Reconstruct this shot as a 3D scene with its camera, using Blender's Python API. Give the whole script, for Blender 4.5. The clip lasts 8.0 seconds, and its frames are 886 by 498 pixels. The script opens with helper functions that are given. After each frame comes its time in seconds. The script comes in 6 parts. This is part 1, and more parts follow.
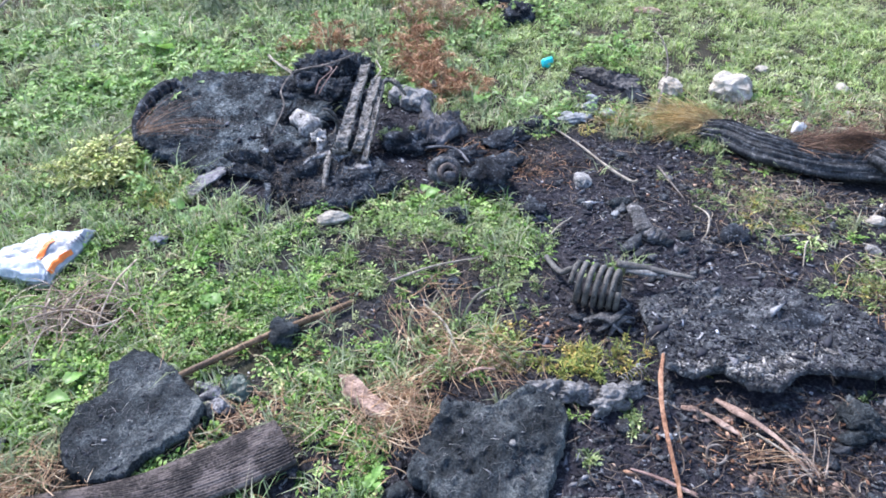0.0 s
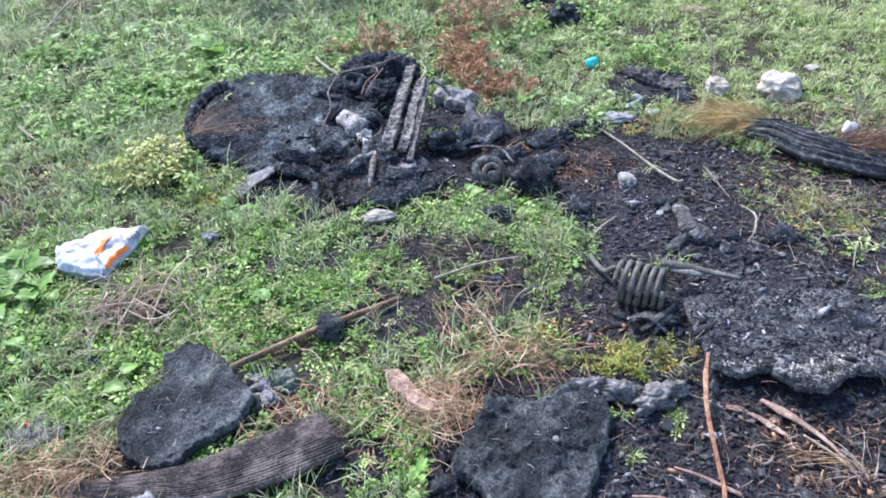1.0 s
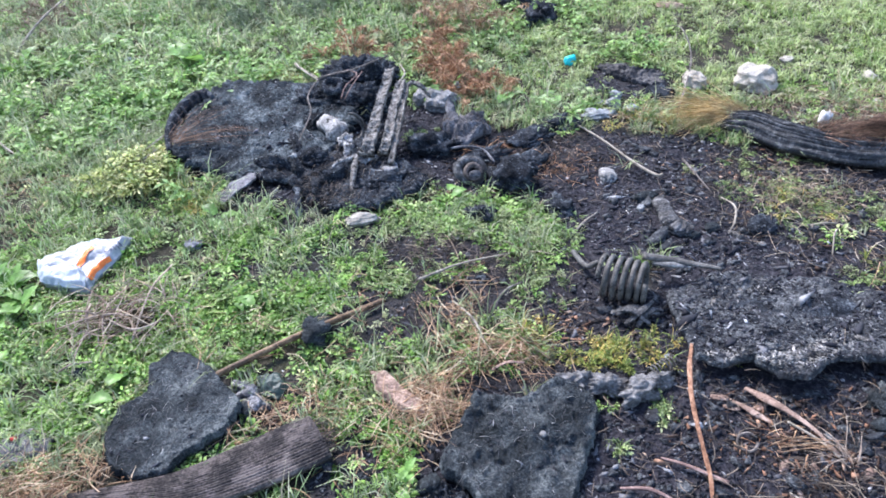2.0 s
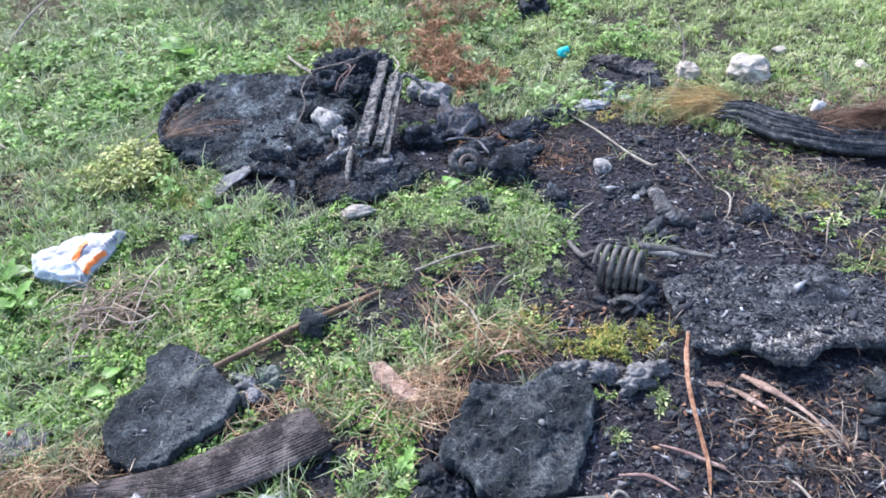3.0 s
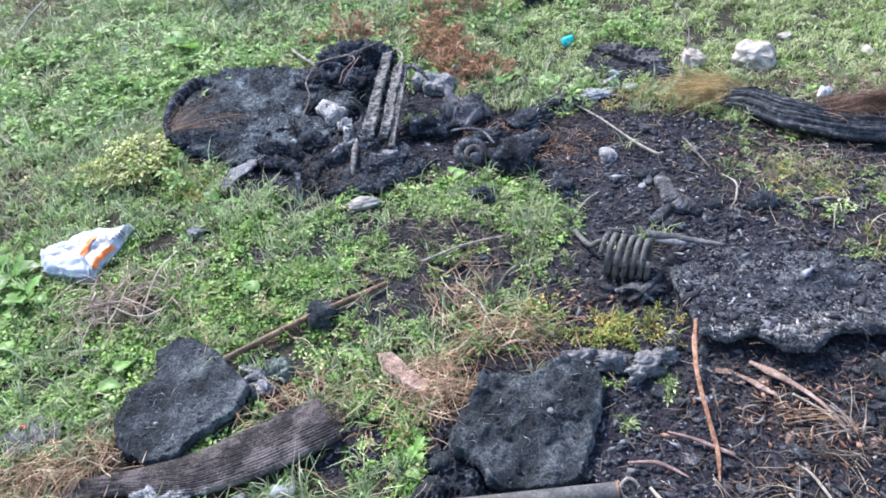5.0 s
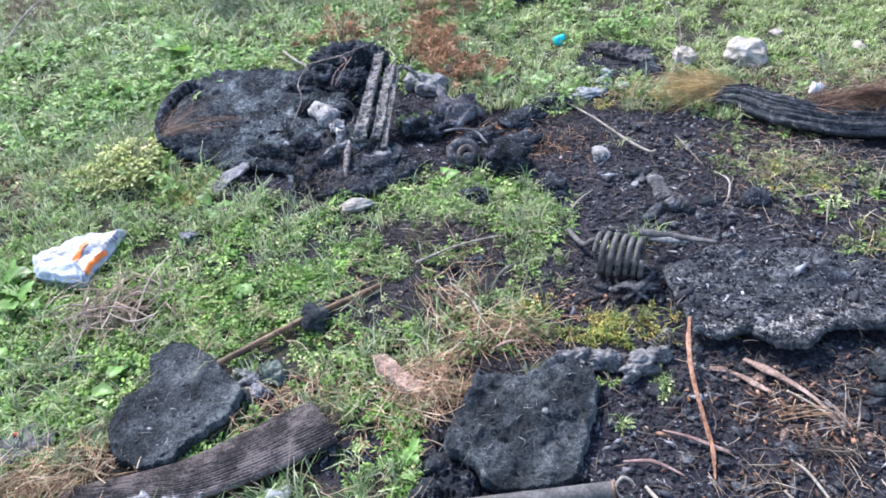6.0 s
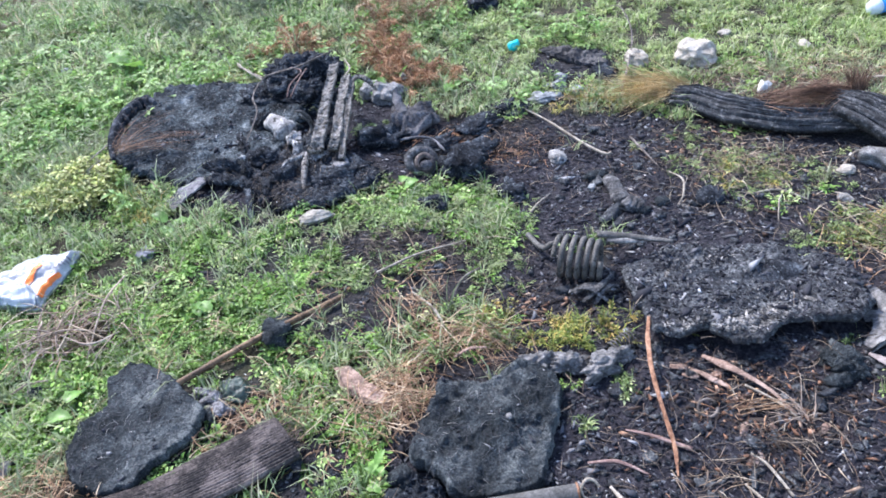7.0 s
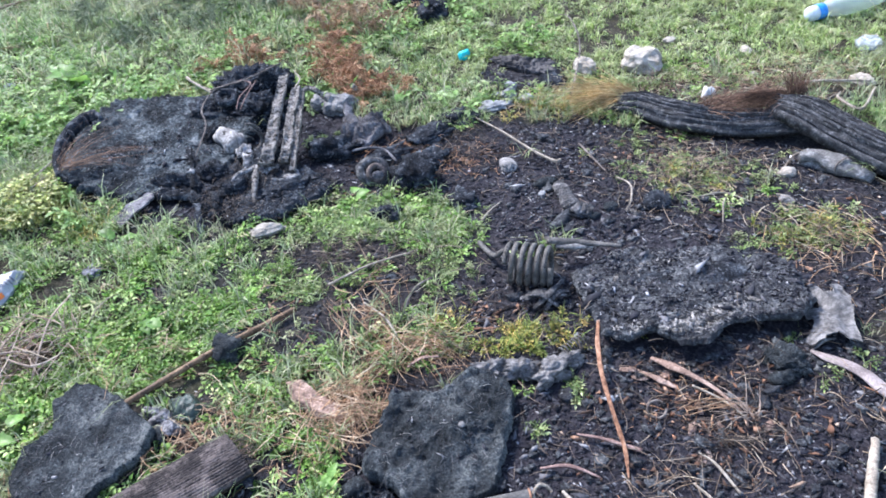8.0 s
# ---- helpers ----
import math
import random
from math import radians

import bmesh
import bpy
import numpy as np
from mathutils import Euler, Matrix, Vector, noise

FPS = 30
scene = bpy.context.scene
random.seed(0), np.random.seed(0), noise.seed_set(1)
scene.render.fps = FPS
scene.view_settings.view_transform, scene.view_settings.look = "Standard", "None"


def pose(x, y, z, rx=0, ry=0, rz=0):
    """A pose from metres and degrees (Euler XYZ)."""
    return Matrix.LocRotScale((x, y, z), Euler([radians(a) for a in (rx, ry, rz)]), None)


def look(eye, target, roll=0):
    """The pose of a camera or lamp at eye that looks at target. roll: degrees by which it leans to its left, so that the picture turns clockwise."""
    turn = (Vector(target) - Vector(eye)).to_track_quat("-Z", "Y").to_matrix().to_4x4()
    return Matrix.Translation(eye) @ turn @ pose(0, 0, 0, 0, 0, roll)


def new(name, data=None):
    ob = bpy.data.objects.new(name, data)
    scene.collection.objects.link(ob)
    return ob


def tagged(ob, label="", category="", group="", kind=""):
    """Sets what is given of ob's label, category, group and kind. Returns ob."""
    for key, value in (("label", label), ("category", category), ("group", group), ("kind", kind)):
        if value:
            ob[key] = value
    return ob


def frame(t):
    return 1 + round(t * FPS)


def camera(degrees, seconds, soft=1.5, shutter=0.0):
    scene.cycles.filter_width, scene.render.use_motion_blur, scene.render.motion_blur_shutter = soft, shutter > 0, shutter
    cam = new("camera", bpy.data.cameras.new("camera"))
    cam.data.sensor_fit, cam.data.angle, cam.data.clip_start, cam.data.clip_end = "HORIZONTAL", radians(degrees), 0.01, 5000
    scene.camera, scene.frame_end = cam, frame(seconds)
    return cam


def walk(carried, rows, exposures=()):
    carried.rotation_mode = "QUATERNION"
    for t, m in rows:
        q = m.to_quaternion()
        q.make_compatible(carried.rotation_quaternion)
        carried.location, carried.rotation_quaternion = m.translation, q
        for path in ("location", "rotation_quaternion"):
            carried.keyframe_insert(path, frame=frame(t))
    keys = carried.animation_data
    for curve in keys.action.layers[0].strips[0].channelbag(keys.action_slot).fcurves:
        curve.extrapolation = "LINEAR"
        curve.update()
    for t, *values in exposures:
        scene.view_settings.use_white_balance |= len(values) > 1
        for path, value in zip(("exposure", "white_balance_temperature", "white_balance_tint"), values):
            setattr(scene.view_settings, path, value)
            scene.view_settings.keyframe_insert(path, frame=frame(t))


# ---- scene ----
cam = camera(60.8, 8.0, 1.8)
PATH = [
    (0, (0.389, 0.01, 1.465), (0.363, 1.585, 0.233), -2.7),
    (0.5, (0.383, 0.0, 1.468), (0.286, 1.571, 0.234), -3.7),
    (1, (0.38, -0.018, 1.472), (0.246, 1.559, 0.25), -4.7),
    (1.5, (0.397, -0.024, 1.471), (0.275, 1.559, 0.254), -5.4),
    (3, (0.383, -0.037, 1.462), (0.299, 1.537, 0.232), -5.9),
    (3.5, (0.375, -0.04, 1.46), (0.287, 1.527, 0.22), -6.1),
    (4, (0.373, -0.042, 1.462), (0.278, 1.521, 0.217), -6.3),
    (4.5, (0.376, -0.043, 1.461), (0.278, 1.519, 0.216), -6.7),
    (6, (0.386, -0.038, 1.461), (0.297, 1.523, 0.214), -7.4),
    (6.5, (0.399, -0.036, 1.464), (0.342, 1.528, 0.218), -7.8),
    (7, (0.41, -0.035, 1.463), (0.407, 1.532, 0.22), -7.6),
    (7.5, (0.421, -0.037, 1.465), (0.469, 1.531, 0.224), -7.3),
    (8, (0.445, -0.04, 1.464), (0.541, 1.53, 0.23), -6.8),
]
walk(cam, [(t, look(eye, target, roll)) for t, eye, target, roll in PATH], [(0, 1.57, 6100, 16), (8, 1.57, 6100, 16)])

# ---- light ----
SUN_ELEV, SUN_AZ = 48.0, -35.0       # degrees; azimuth from +y towards +x
world = bpy.data.worlds.new("sky")
scene.world = world
world.use_nodes = True
wn = world.node_tree.nodes
sky = wn.new("ShaderNodeTexSky")
sky.sky_type, sky.sun_disc = "NISHITA", False
sky.sun_elevation, sky.sun_rotation = radians(SUN_ELEV), radians(SUN_AZ)
world.node_tree.links.new(sky.outputs["Color"], wn["Background"].inputs["Color"])
wn["Background"].inputs["Strength"].default_value = 0.15
sun = new("sun", bpy.data.lights.new("sun", "SUN"))
sun.data.energy, sun.data.angle, sun.data.color = 2.7, radians(13), (1.0, 0.97, 0.93)
_a, _e = radians(SUN_AZ), radians(SUN_ELEV)
SUN_DIR = Vector((math.sin(_a) * math.cos(_e), math.cos(_a) * math.cos(_e), math.sin(_e)))
sun.matrix_world = look(SUN_DIR * 20, (0, 0, 0))


# ---- noise and small tools ----
rng = np.random.default_rng(7)


def vnoise(x, y, scale, seed=0):
    """Smooth value noise, -1 to 1, on arrays."""
    x, y = np.asarray(x, float) / scale, np.asarray(y, float) / scale
    xi, yi = np.floor(x).astype(np.int64), np.floor(y).astype(np.int64)
    fx, fy = x - xi, y - yi
    fx, fy = fx * fx * (3 - 2 * fx), fy * fy * (3 - 2 * fy)

    def h(a, b):
        n = (a * 374761393 + b * 668265263 + seed * 974711) & 0x7FFFFFFF
        n = ((n ^ (n >> 13)) * 1274126177) & 0x7FFFFFFF
        return ((n ^ (n >> 16)) & 0xFFFF) / 32767.5 - 1
    top = h(xi, yi) * (1 - fx) + h(xi + 1, yi) * fx
    low = h(xi, yi + 1) * (1 - fx) + h(xi + 1, yi + 1) * fx
    return top * (1 - fy) + low * fy


def fbm(x, y, scale, seed=0, octaves=4):
    return sum(vnoise(x, y, scale / 2 ** k, seed + k) / 2 ** k for k in range(octaves)) / 1.6


def smooth(a, b, v):
    t = np.clip((np.asarray(v, float) - a) / (b - a), 0, 1)
    return t * t * (3 - 2 * t)


# burnt areas of the plan: x, y, half-width, half-depth, turn, strength
BURNS = [(1.05, 2.10, 0.50, 0.50, 20, 1.0), (1.22, 1.50, 0.52, 0.36, 0, 1.0), (1.12, 0.98, 0.52, 0.42, 0, 0.95),
         (-0.20, 2.58, 0.54, 0.46, -8, 1.0), (0.45, 2.42, 0.42, 0.26, -10, 1.0), (0.20, 1.66, 0.30, 0.24, 30, 0.62)]
SCORCHES = [(0.04, 1.05, 0.12, 0.13, 0, 0.74), (-0.10, 1.33, 0.12, 0.08, 10, 0.55),
         (-0.02, 1.93, 0.34, 0.13, 15, 0.52), (0.45, 0.98, 0.30, 0.28, 0, 0.85), (1.72, 1.65, 0.34, 0.32, 0, 0.8),
         (0.70, 1.55, 0.20, 0.34, 0, 0.8), (1.05, 2.98, 0.24, 0.16, -30, 0.75), (-0.30, 1.22, 0.34, 0.16, 15, 0.45),
         (-0.14, 2.10, 0.20, 0.14, 0, 0.48), (0.62, 1.28, 0.30, 0.10, 0, 0.7), (1.75, 2.05, 0.36, 0.20, -20, 0.8), (0.72, 1.06, 0.22, 0.2, 0, 0.92), (1.45, 1.98, 0.28, 0.22, 0, 0.84), (0.27, 1.86, 0.20, 0.09, -5, 0.74), (0.46, 1.68, 0.19, 0.13, 0, 0.72), (0.30, 2.0, 0.34, 0.10, 0, 0.56), (1.9, 2.42, 0.42, 0.17, -20, 0.55)]


def burnt(x, y):
    x, y = np.asarray(x, float), np.asarray(y, float)
    wob = 0.30 * fbm(x, y, 0.22, 11)
    out = np.zeros_like(x)
    for cx, cy, a, b, turn, k in BURNS + SCORCHES:
        c, s = math.cos(radians(turn)), math.sin(radians(turn))
        u, v = (c * (x - cx) + s * (y - cy)) / a, (-s * (x - cx) + c * (y - cy)) / b
        out = np.maximum(out, k * (1 - smooth(0.72, 1.12, np.sqrt(u * u + v * v) + wob)))
    return out


def ground_z(x, y):
    x, y = np.asarray(x, float), np.asarray(y, float)
    near = 1 - smooth(6, 12, np.hypot(x, y - 2))
    z = 0.010 * fbm(x, y, 0.45, 3) + 0.004 * vnoise(x, y, 0.07, 5)
    z += burnt(x, y) * (0.006 * fbm(x, y, 0.06, 21) + 0.004 * vnoise(x, y, 0.018, 23))
    return z * near + (1 - near) * 0.15 * vnoise(x, y, 9.0, 9)


def beyond(x, y):
    """0 in the stretch of meadow that is planted fully, 1 past it."""
    side = smooth(0.0, 0.6, np.abs(x - 0.35) - (0.75 + 0.56 * np.maximum(y, 0.4)))
    ends = np.maximum(smooth(5.2, 5.9, y), smooth(0.7, 0.2, y))
    return np.maximum(side, ends)


def gz(x, y):
    return float(ground_z(np.array([x]), np.array([y]))[0])


def mesh_from(name, verts, faces, smooth_shade=True):
    me = bpy.data.meshes.new(name)
    verts = np.asarray(verts, np.float32)
    if isinstance(faces, np.ndarray):
        n, k = faces.shape
        me.vertices.add(len(verts))
        me.vertices.foreach_set("co", verts.ravel())
        me.loops.add(n * k)
        me.loops.foreach_set("vertex_index", faces.astype(np.int32).ravel())
        me.polygons.add(n)
        me.polygons.foreach_set("loop_start", np.arange(0, n * k, k, dtype=np.int32))
        me.update(calc_edges=True)
    else:
        me.from_pydata(verts.tolist(), [], faces)
    if smooth_shade:
        me.polygons.foreach_set("use_smooth", np.ones(len(me.polygons), bool))
    me.update()
    return me


def thing(name, label, category, loc, group=""):
    ob = new(name)
    ob.empty_display_size = 0.05
    ob.location = loc
    return tagged(ob, label, category, group)


def origin_of(ob):
    v = Vector((0, 0, 0))
    while ob is not None:
        v += ob.location
        ob = ob.parent
    return v


def part(name, shape, material, parent, label="", smooth_shade=True):
    """shape: (verts, faces) in world metres. One mesh under a thing or a part."""
    verts, faces = shape
    o = origin_of(parent)
    ob = new(name, mesh_from(name, np.asarray(verts, float) - np.array(o), faces, smooth_shade))
    ob.data.materials.append(material)
    ob.parent = parent
    return tagged(ob, label)


def solo(name, shape, material, label, category, loc=None, group="", kind="", smooth_shade=True):
    """A thing of one mesh, its origin at its base."""
    verts, faces = np.asarray(shape[0], float), shape[1]
    if loc is None:
        loc = (verts[:, 0].mean(), verts[:, 1].mean(), verts[:, 2].min())
    ob = new(name, mesh_from(name, verts - np.array(loc), faces, smooth_shade))
    ob.location = loc
    ob.data.materials.append(material)
    return tagged(ob, label, category, group, kind)


# ---- shape makers ----
def spline(points, n):
    """A smooth line of n points through the given ones."""
    p = np.asarray(points, float)
    if len(p) == 2:
        t = np.linspace(0, 1, n)[:, None]
        return p[0] * (1 - t) + p[1] * t
    q = np.vstack([2 * p[0] - p[1], p, 2 * p[-1] - p[-2]])
    out = []
    for t in np.linspace(0, len(p) - 1 - 1e-9, n):
        k = int(t)
        u = t - k
        a, b, c, d = q[k:k + 4]
        out.append(0.5 * (2 * b + (c - a) * u + (2 * a - 5 * b + 4 * c - d) * u * u + (3 * b - a - 3 * c + d) * u ** 3))
    return np.array(out)


def sweep(path, profile, n=40, wide=None, high=None, rough=0.0, seed=0, closed=True, along=0.23):
    """A profile (side, up) drawn along a line; wide and high scale it on the way."""
    p = spline(path, n)
    prof = np.asarray(profile, float)
    m = len(prof)
    tan = np.gradient(p, axis=0)
    tan /= np.linalg.norm(tan, axis=1)[:, None]
    up0 = np.array([0.0, 0.0, 1.0]) if abs(tan[:, 2]).max() < 0.9 else np.array([0.3, 1.0, 0.1])
    side = np.cross(tan, up0)
    side /= np.linalg.norm(side, axis=1)[:, None]
    up = np.cross(side, tan)
    t = np.linspace(0, 1, n)
    w = np.ones(n) if wide is None else np.interp(t, np.linspace(0, 1, len(wide)), wide)
    h = w if high is None else np.interp(t, np.linspace(0, 1, len(high)), high)
    v = p[:, None] + side[:, None] * (prof[None, :, 0:1] * w[:, None, None]) + up[:, None] * (prof[None, :, 1:2] * h[:, None, None])
    if rough:
        ii, jj = np.meshgrid(np.arange(n), np.arange(m), indexing="ij")
        d = fbm(ii * along, jj * 0.31, 1.0, seed)
        v = v + (up[:, None] * 0.7 + side[:, None] * 0.5) * (d * rough)[:, :, None]
    verts = v.reshape(-1, 3)
    faces = []
    last = m if closed else m - 1
    for i in range(n - 1):
        for j in range(last):
            k = (j + 1) % m
            faces.append((i * m + j, i * m + k, (i + 1) * m + k, (i + 1) * m + j))
    if closed:
        faces.append(tuple(range(m - 1, -1, -1)))
        faces.append(tuple(range((n - 1) * m, n * m)))
    return verts, faces


def ring_profile(r, k=8, flat=1.0):
    return [(r * math.cos(2 * math.pi * i / k), r * flat * math.sin(2 * math.pi * i / k)) for i in range(k)]


def tube(path, r, n=24, k=8, taper=None, rough=0.0, seed=0, flat=1.0):
    return sweep(path, ring_profile(r, k, flat), n, taper, taper, rough, seed)


def ring(centre, radius, r, tilt=(0, 0), n=36, k=8, a0=0, a1=360, squash=1.0):
    """A bent round bar: a ring or a part of one."""
    turn = Euler((radians(tilt[0]), radians(tilt[1]), 0)).to_matrix()
    vs, fs = [], []
    full = a1 - a0 >= 360
    cnt = n if full else n + 1
    for i in range(cnt):
        a = radians(a0 + (a1 - a0) * i / n)
        for j in range(k):
            b = 2 * math.pi * j / k
            q = Vector(((radius + r * math.cos(b)) * math.cos(a), (radius + r * math.cos(b)) * math.sin(a) * squash, r * math.sin(b)))
            q *= 1 + 0.10 * noise.noise(q * 55 + Vector(centre) * 9)
            vs.append(tuple(turn @ q + Vector(centre)))
    for i in range(n):
        for j in range(k):
            a, b = i * k, ((i + 1) % cnt) * k
            fs.append((a + j, b + j, b + (j + 1) % k, a + (j + 1) % k))
    if not full:
        fs.append(tuple(range(k - 1, -1, -1)))
        fs.append(tuple(range(n * k, n * k + k)))
    return vs, fs


def lathe(profile, origin, axis, n=28, dent=0.0, seed=0):
    """Spin (along, radius) about an axis that starts at origin."""
    z = Vector(axis).normalized()
    m = z.to_track_quat("Z", "Y").to_matrix()
    vs, fs = [], []
    k = len(profile)
    for i, (s, r) in enumerate(profile):
        for j in range(n):
            a = 2 * math.pi * j / n
            f = 1 + dent * float(fbm(np.array([s * 18 + math.cos(a)]), np.array([math.sin(a) + s * 5]), 1.0, seed)[0])
            vs.append(tuple(Vector(origin) + m @ Vector((r * f * math.cos(a), r * f * math.sin(a), s))))
    for i in range(k - 1):
        for j in range(n):
            fs.append((i * n + j, i * n + (j + 1) % n, (i + 1) * n + (j + 1) % n, (i + 1) * n + j))
    fs.append(tuple(range(n - 1, -1, -1)))
    fs.append(tuple(range((k - 1) * n, k * n)))
    return vs, fs


def rock(centre, size, seed=0, lump=0.28, turn=0.0, level=3, sink=0.15, crumble=0.35):
    """A broken stone or clod that rests on the ground; size: full width, depth, height."""
    bm = bmesh.new()
    bmesh.ops.create_icosphere(bm, subdivisions=min(level, 3) if max(size[:2]) < 0.075 else level, radius=0.5)
    c, s = math.cos(turn), math.sin(turn)
    off = Vector((seed * 3.7, seed * 1.3, seed * 7.1))
    vs = []
    for v in bm.verts:
        p = v.co.copy()
        d = noise.noise(p * 2.6 + off) * lump + noise.noise(p * 6.5 + off) * lump * 0.5 + (noise.turbulence(p * 9 + off, 3, True) - 0.5) * lump * crumble
        p *= 1 + d
        x, y, z = p.x * size[0], p.y * size[1], p.z * size[2]
        vs.append((centre[0] + c * x - s * y, centre[1] + s * x + c * y, centre[2] + z + size[2] * (0.5 - sink)))
    fs = [tuple(v.index for v in f.verts) for f in bm.faces]
    bm.free()
    return vs, fs


FOOT = []      # things that keep plants from growing through them


class Slab:
    """A ragged flat piece: a star-shaped outline round a centre, a top that follows a tilt and lumps, thickness, worn rim."""

    def __init__(self, outline, heights, thick, lump=0.01, seed=0, ragged=0.03, rim=0.12, floor=True, foot=True, grain=0.004):
        pts = np.array(outline, float)
        self.c = pts.mean(axis=0)
        d = pts - self.c
        ang = np.arctan2(d[:, 1], d[:, 0])
        order = np.argsort(ang)
        self.ang, self.rad = ang[order], np.hypot(d[:, 0], d[:, 1])[order]
        self.h, self.thick, self.lump, self.seed, self.ragged, self.rim, self.grain = heights, thick, lump, seed, ragged, rim, grain
        if foot:
            FOOT.append(self)

    def reach(self, a):
        a = (np.asarray(a, float) + math.pi) % (2 * math.pi) - math.pi
        n = len(self.ang)
        j = np.searchsorted(self.ang, a) % n
        i = (j - 1) % n
        span = (self.ang[j] - self.ang[i]) % (2 * math.pi)
        u = (a - self.ang[i]) % (2 * math.pi)
        r0, r1 = self.rad[i], self.rad[j]
        r = r0 * r1 * np.sin(span) / (r0 * np.sin(u) + r1 * np.sin(span - u))
        return r * (1 + self.ragged * (fbm(np.cos(a) * 2 + self.seed, np.sin(a) * 2, 0.5, self.seed) + 0.7 * vnoise(np.cos(a) * 9, np.sin(a) * 9, 0.5, self.seed + 3) + 0.5 * vnoise(np.cos(a) * 24, np.sin(a) * 24, 0.5, self.seed + 6)))

    def inside(self, x, y):
        dx, dy = np.asarray(x, float) - self.c[0], np.asarray(y, float) - self.c[1]
        return np.hypot(dx, dy) / self.reach(np.arctan2(dy, dx))

    def top(self, x, y):
        x, y = np.asarray(x, float), np.asarray(y, float)
        s = np.clip(self.inside(x, y), 0, 1)
        h0, hx, hy = self.h
        z = h0 + hx * (x - self.c[0]) + hy * (y - self.c[1])
        z = z + self.lump * (fbm(x, y, 0.11, self.seed + 40) + 0.35 * np.abs(fbm(x, y, 0.05, self.seed + 45))) + self.grain * (fbm(x, y, 0.03, self.seed + 50, 3) - 0.8 * np.abs(vnoise(x, y, 0.012, self.seed + 55)))
        return z - self.thick * 0.6 * smooth(1 - self.rim, 1.0, s) ** 2

    def shape(self, rings=44, segs=170):
        s = np.sqrt(np.linspace(0.0004, 1, rings))
        a = np.linspace(0, 2 * math.pi, segs, endpoint=False)
        r = self.reach(a)
        x = self.c[0] + s[:, None] * (r * np.cos(a))[None]
        y = self.c[1] + s[:, None] * (r * np.sin(a))[None]
        z = self.top(x, y)
        up = np.stack([x, y, z], -1)
        low_s = s[::-6]
        xl = self.c[0] + (low_s[:, None] * 0.975) * (r * np.cos(a))[None]
        yl = self.c[1] + (low_s[:, None] * 0.975) * (r * np.sin(a))[None]
        h0, hx, hy = self.h
        zl = h0 + hx * (xl - self.c[0]) + hy * (yl - self.c[1]) - self.thick + 0.5 * self.lump * fbm(xl, yl, 0.09, self.seed + 70)
        v = np.concatenate([up, np.stack([xl, yl, zl], -1)])
        k = len(v)
        faces = []
        for i in range(k - 1):
            for j in range(segs):
                m = (j + 1) % segs
                faces.append((i * segs + j, (i + 1) * segs + j, (i + 1) * segs + m, i * segs + m)[::1])
        faces.append(tuple(range(segs)))
        faces.append(tuple((k - 1) * segs + j for j in range(segs - 1, -1, -1)))
        return v.reshape(-1, 3), faces


def keep_off(x, y, radius):
    """No plant grows within the radius of this place."""
    FOOT.append(Slab([(x + radius * math.cos(a), y + radius * math.sin(a)) for a in np.linspace(-3, 3, 9)], (0, 0, 0), 0.01, foot=False))


def strands(p0, p1, p2, width, sides=3, segs=4, tip=0.35):
    """Many thin bent rods at once: start, bend and end points, width; returns (verts, faces)."""
    p0, p1, p2 = (np.asarray(p, float) for p in (p0, p1, p2))
    n = len(p0)
    width = np.broadcast_to(np.asarray(width, float), (n,))
    t = np.linspace(0, 1, segs + 1)[None, :, None]
    c = p0[:, None] * (1 - t) ** 2 + 2 * p1[:, None] * t * (1 - t) + p2[:, None] * t * t
    d = p2 - p0
    d /= np.linalg.norm(d, axis=1)[:, None] + 1e-9
    ref = np.where(np.abs(d[:, 2:3]) > 0.9, np.array([[1.0, 0, 0]]), np.array([[0, 0, 1.0]]))
    u = np.cross(d, ref)
    u /= np.linalg.norm(u, axis=1)[:, None] + 1e-9
    w = np.cross(u, d)
    taper = 1 - (1 - tip) * np.linspace(0, 1, segs + 1) ** 1.5
    rows = []
    for k in range(sides):
        a = 2 * math.pi * k / sides
        rows.append(c + (u[:, None] * math.cos(a) + w[:, None] * math.sin(a)) * (width[:, None, None] * 0.5 * taper[None, :, None]))
    v = np.stack(rows, 2)
    per = (segs + 1) * sides
    base = []
    for i in range(segs):
        for k in range(sides):
            m = (k + 1) % sides
            base.append((i * sides + k, i * sides + m, (i + 1) * sides + m, (i + 1) * sides + k))
    faces = (np.array(base)[None] + (np.arange(n) * per)[:, None, None]).reshape(-1, 4)
    return v.reshape(-1, 3), faces


# ---- materials ----
def node_material(name):
    m = bpy.data.materials.new(name)
    m.use_nodes = True
    return m, m.node_tree.nodes, m.node_tree.links, m.node_tree.nodes["Principled BSDF"]


def noise_node(nodes, links, scale, detail=5, rough=0.6, coord=None):
    n = nodes.new("ShaderNodeTexNoise")
    n.inputs["Scale"].default_value, n.inputs["Detail"].default_value, n.inputs["Roughness"].default_value = scale, detail, rough
    if coord is not None:
        links.new(coord, n.inputs["Vector"])
    return n.outputs["Fac"]


def ramp_node(nodes, links, fac, stops):
    r = nodes.new("ShaderNodeValToRGB")
    while len(r.color_ramp.elements) < len(stops):
        r.color_ramp.elements.new(0.5)
    for e, (p, c) in zip(r.color_ramp.elements, stops):
        e.position, e.color = p, (*c, 1)
    links.new(fac, r.inputs["Fac"])
    return r.outputs["Color"]


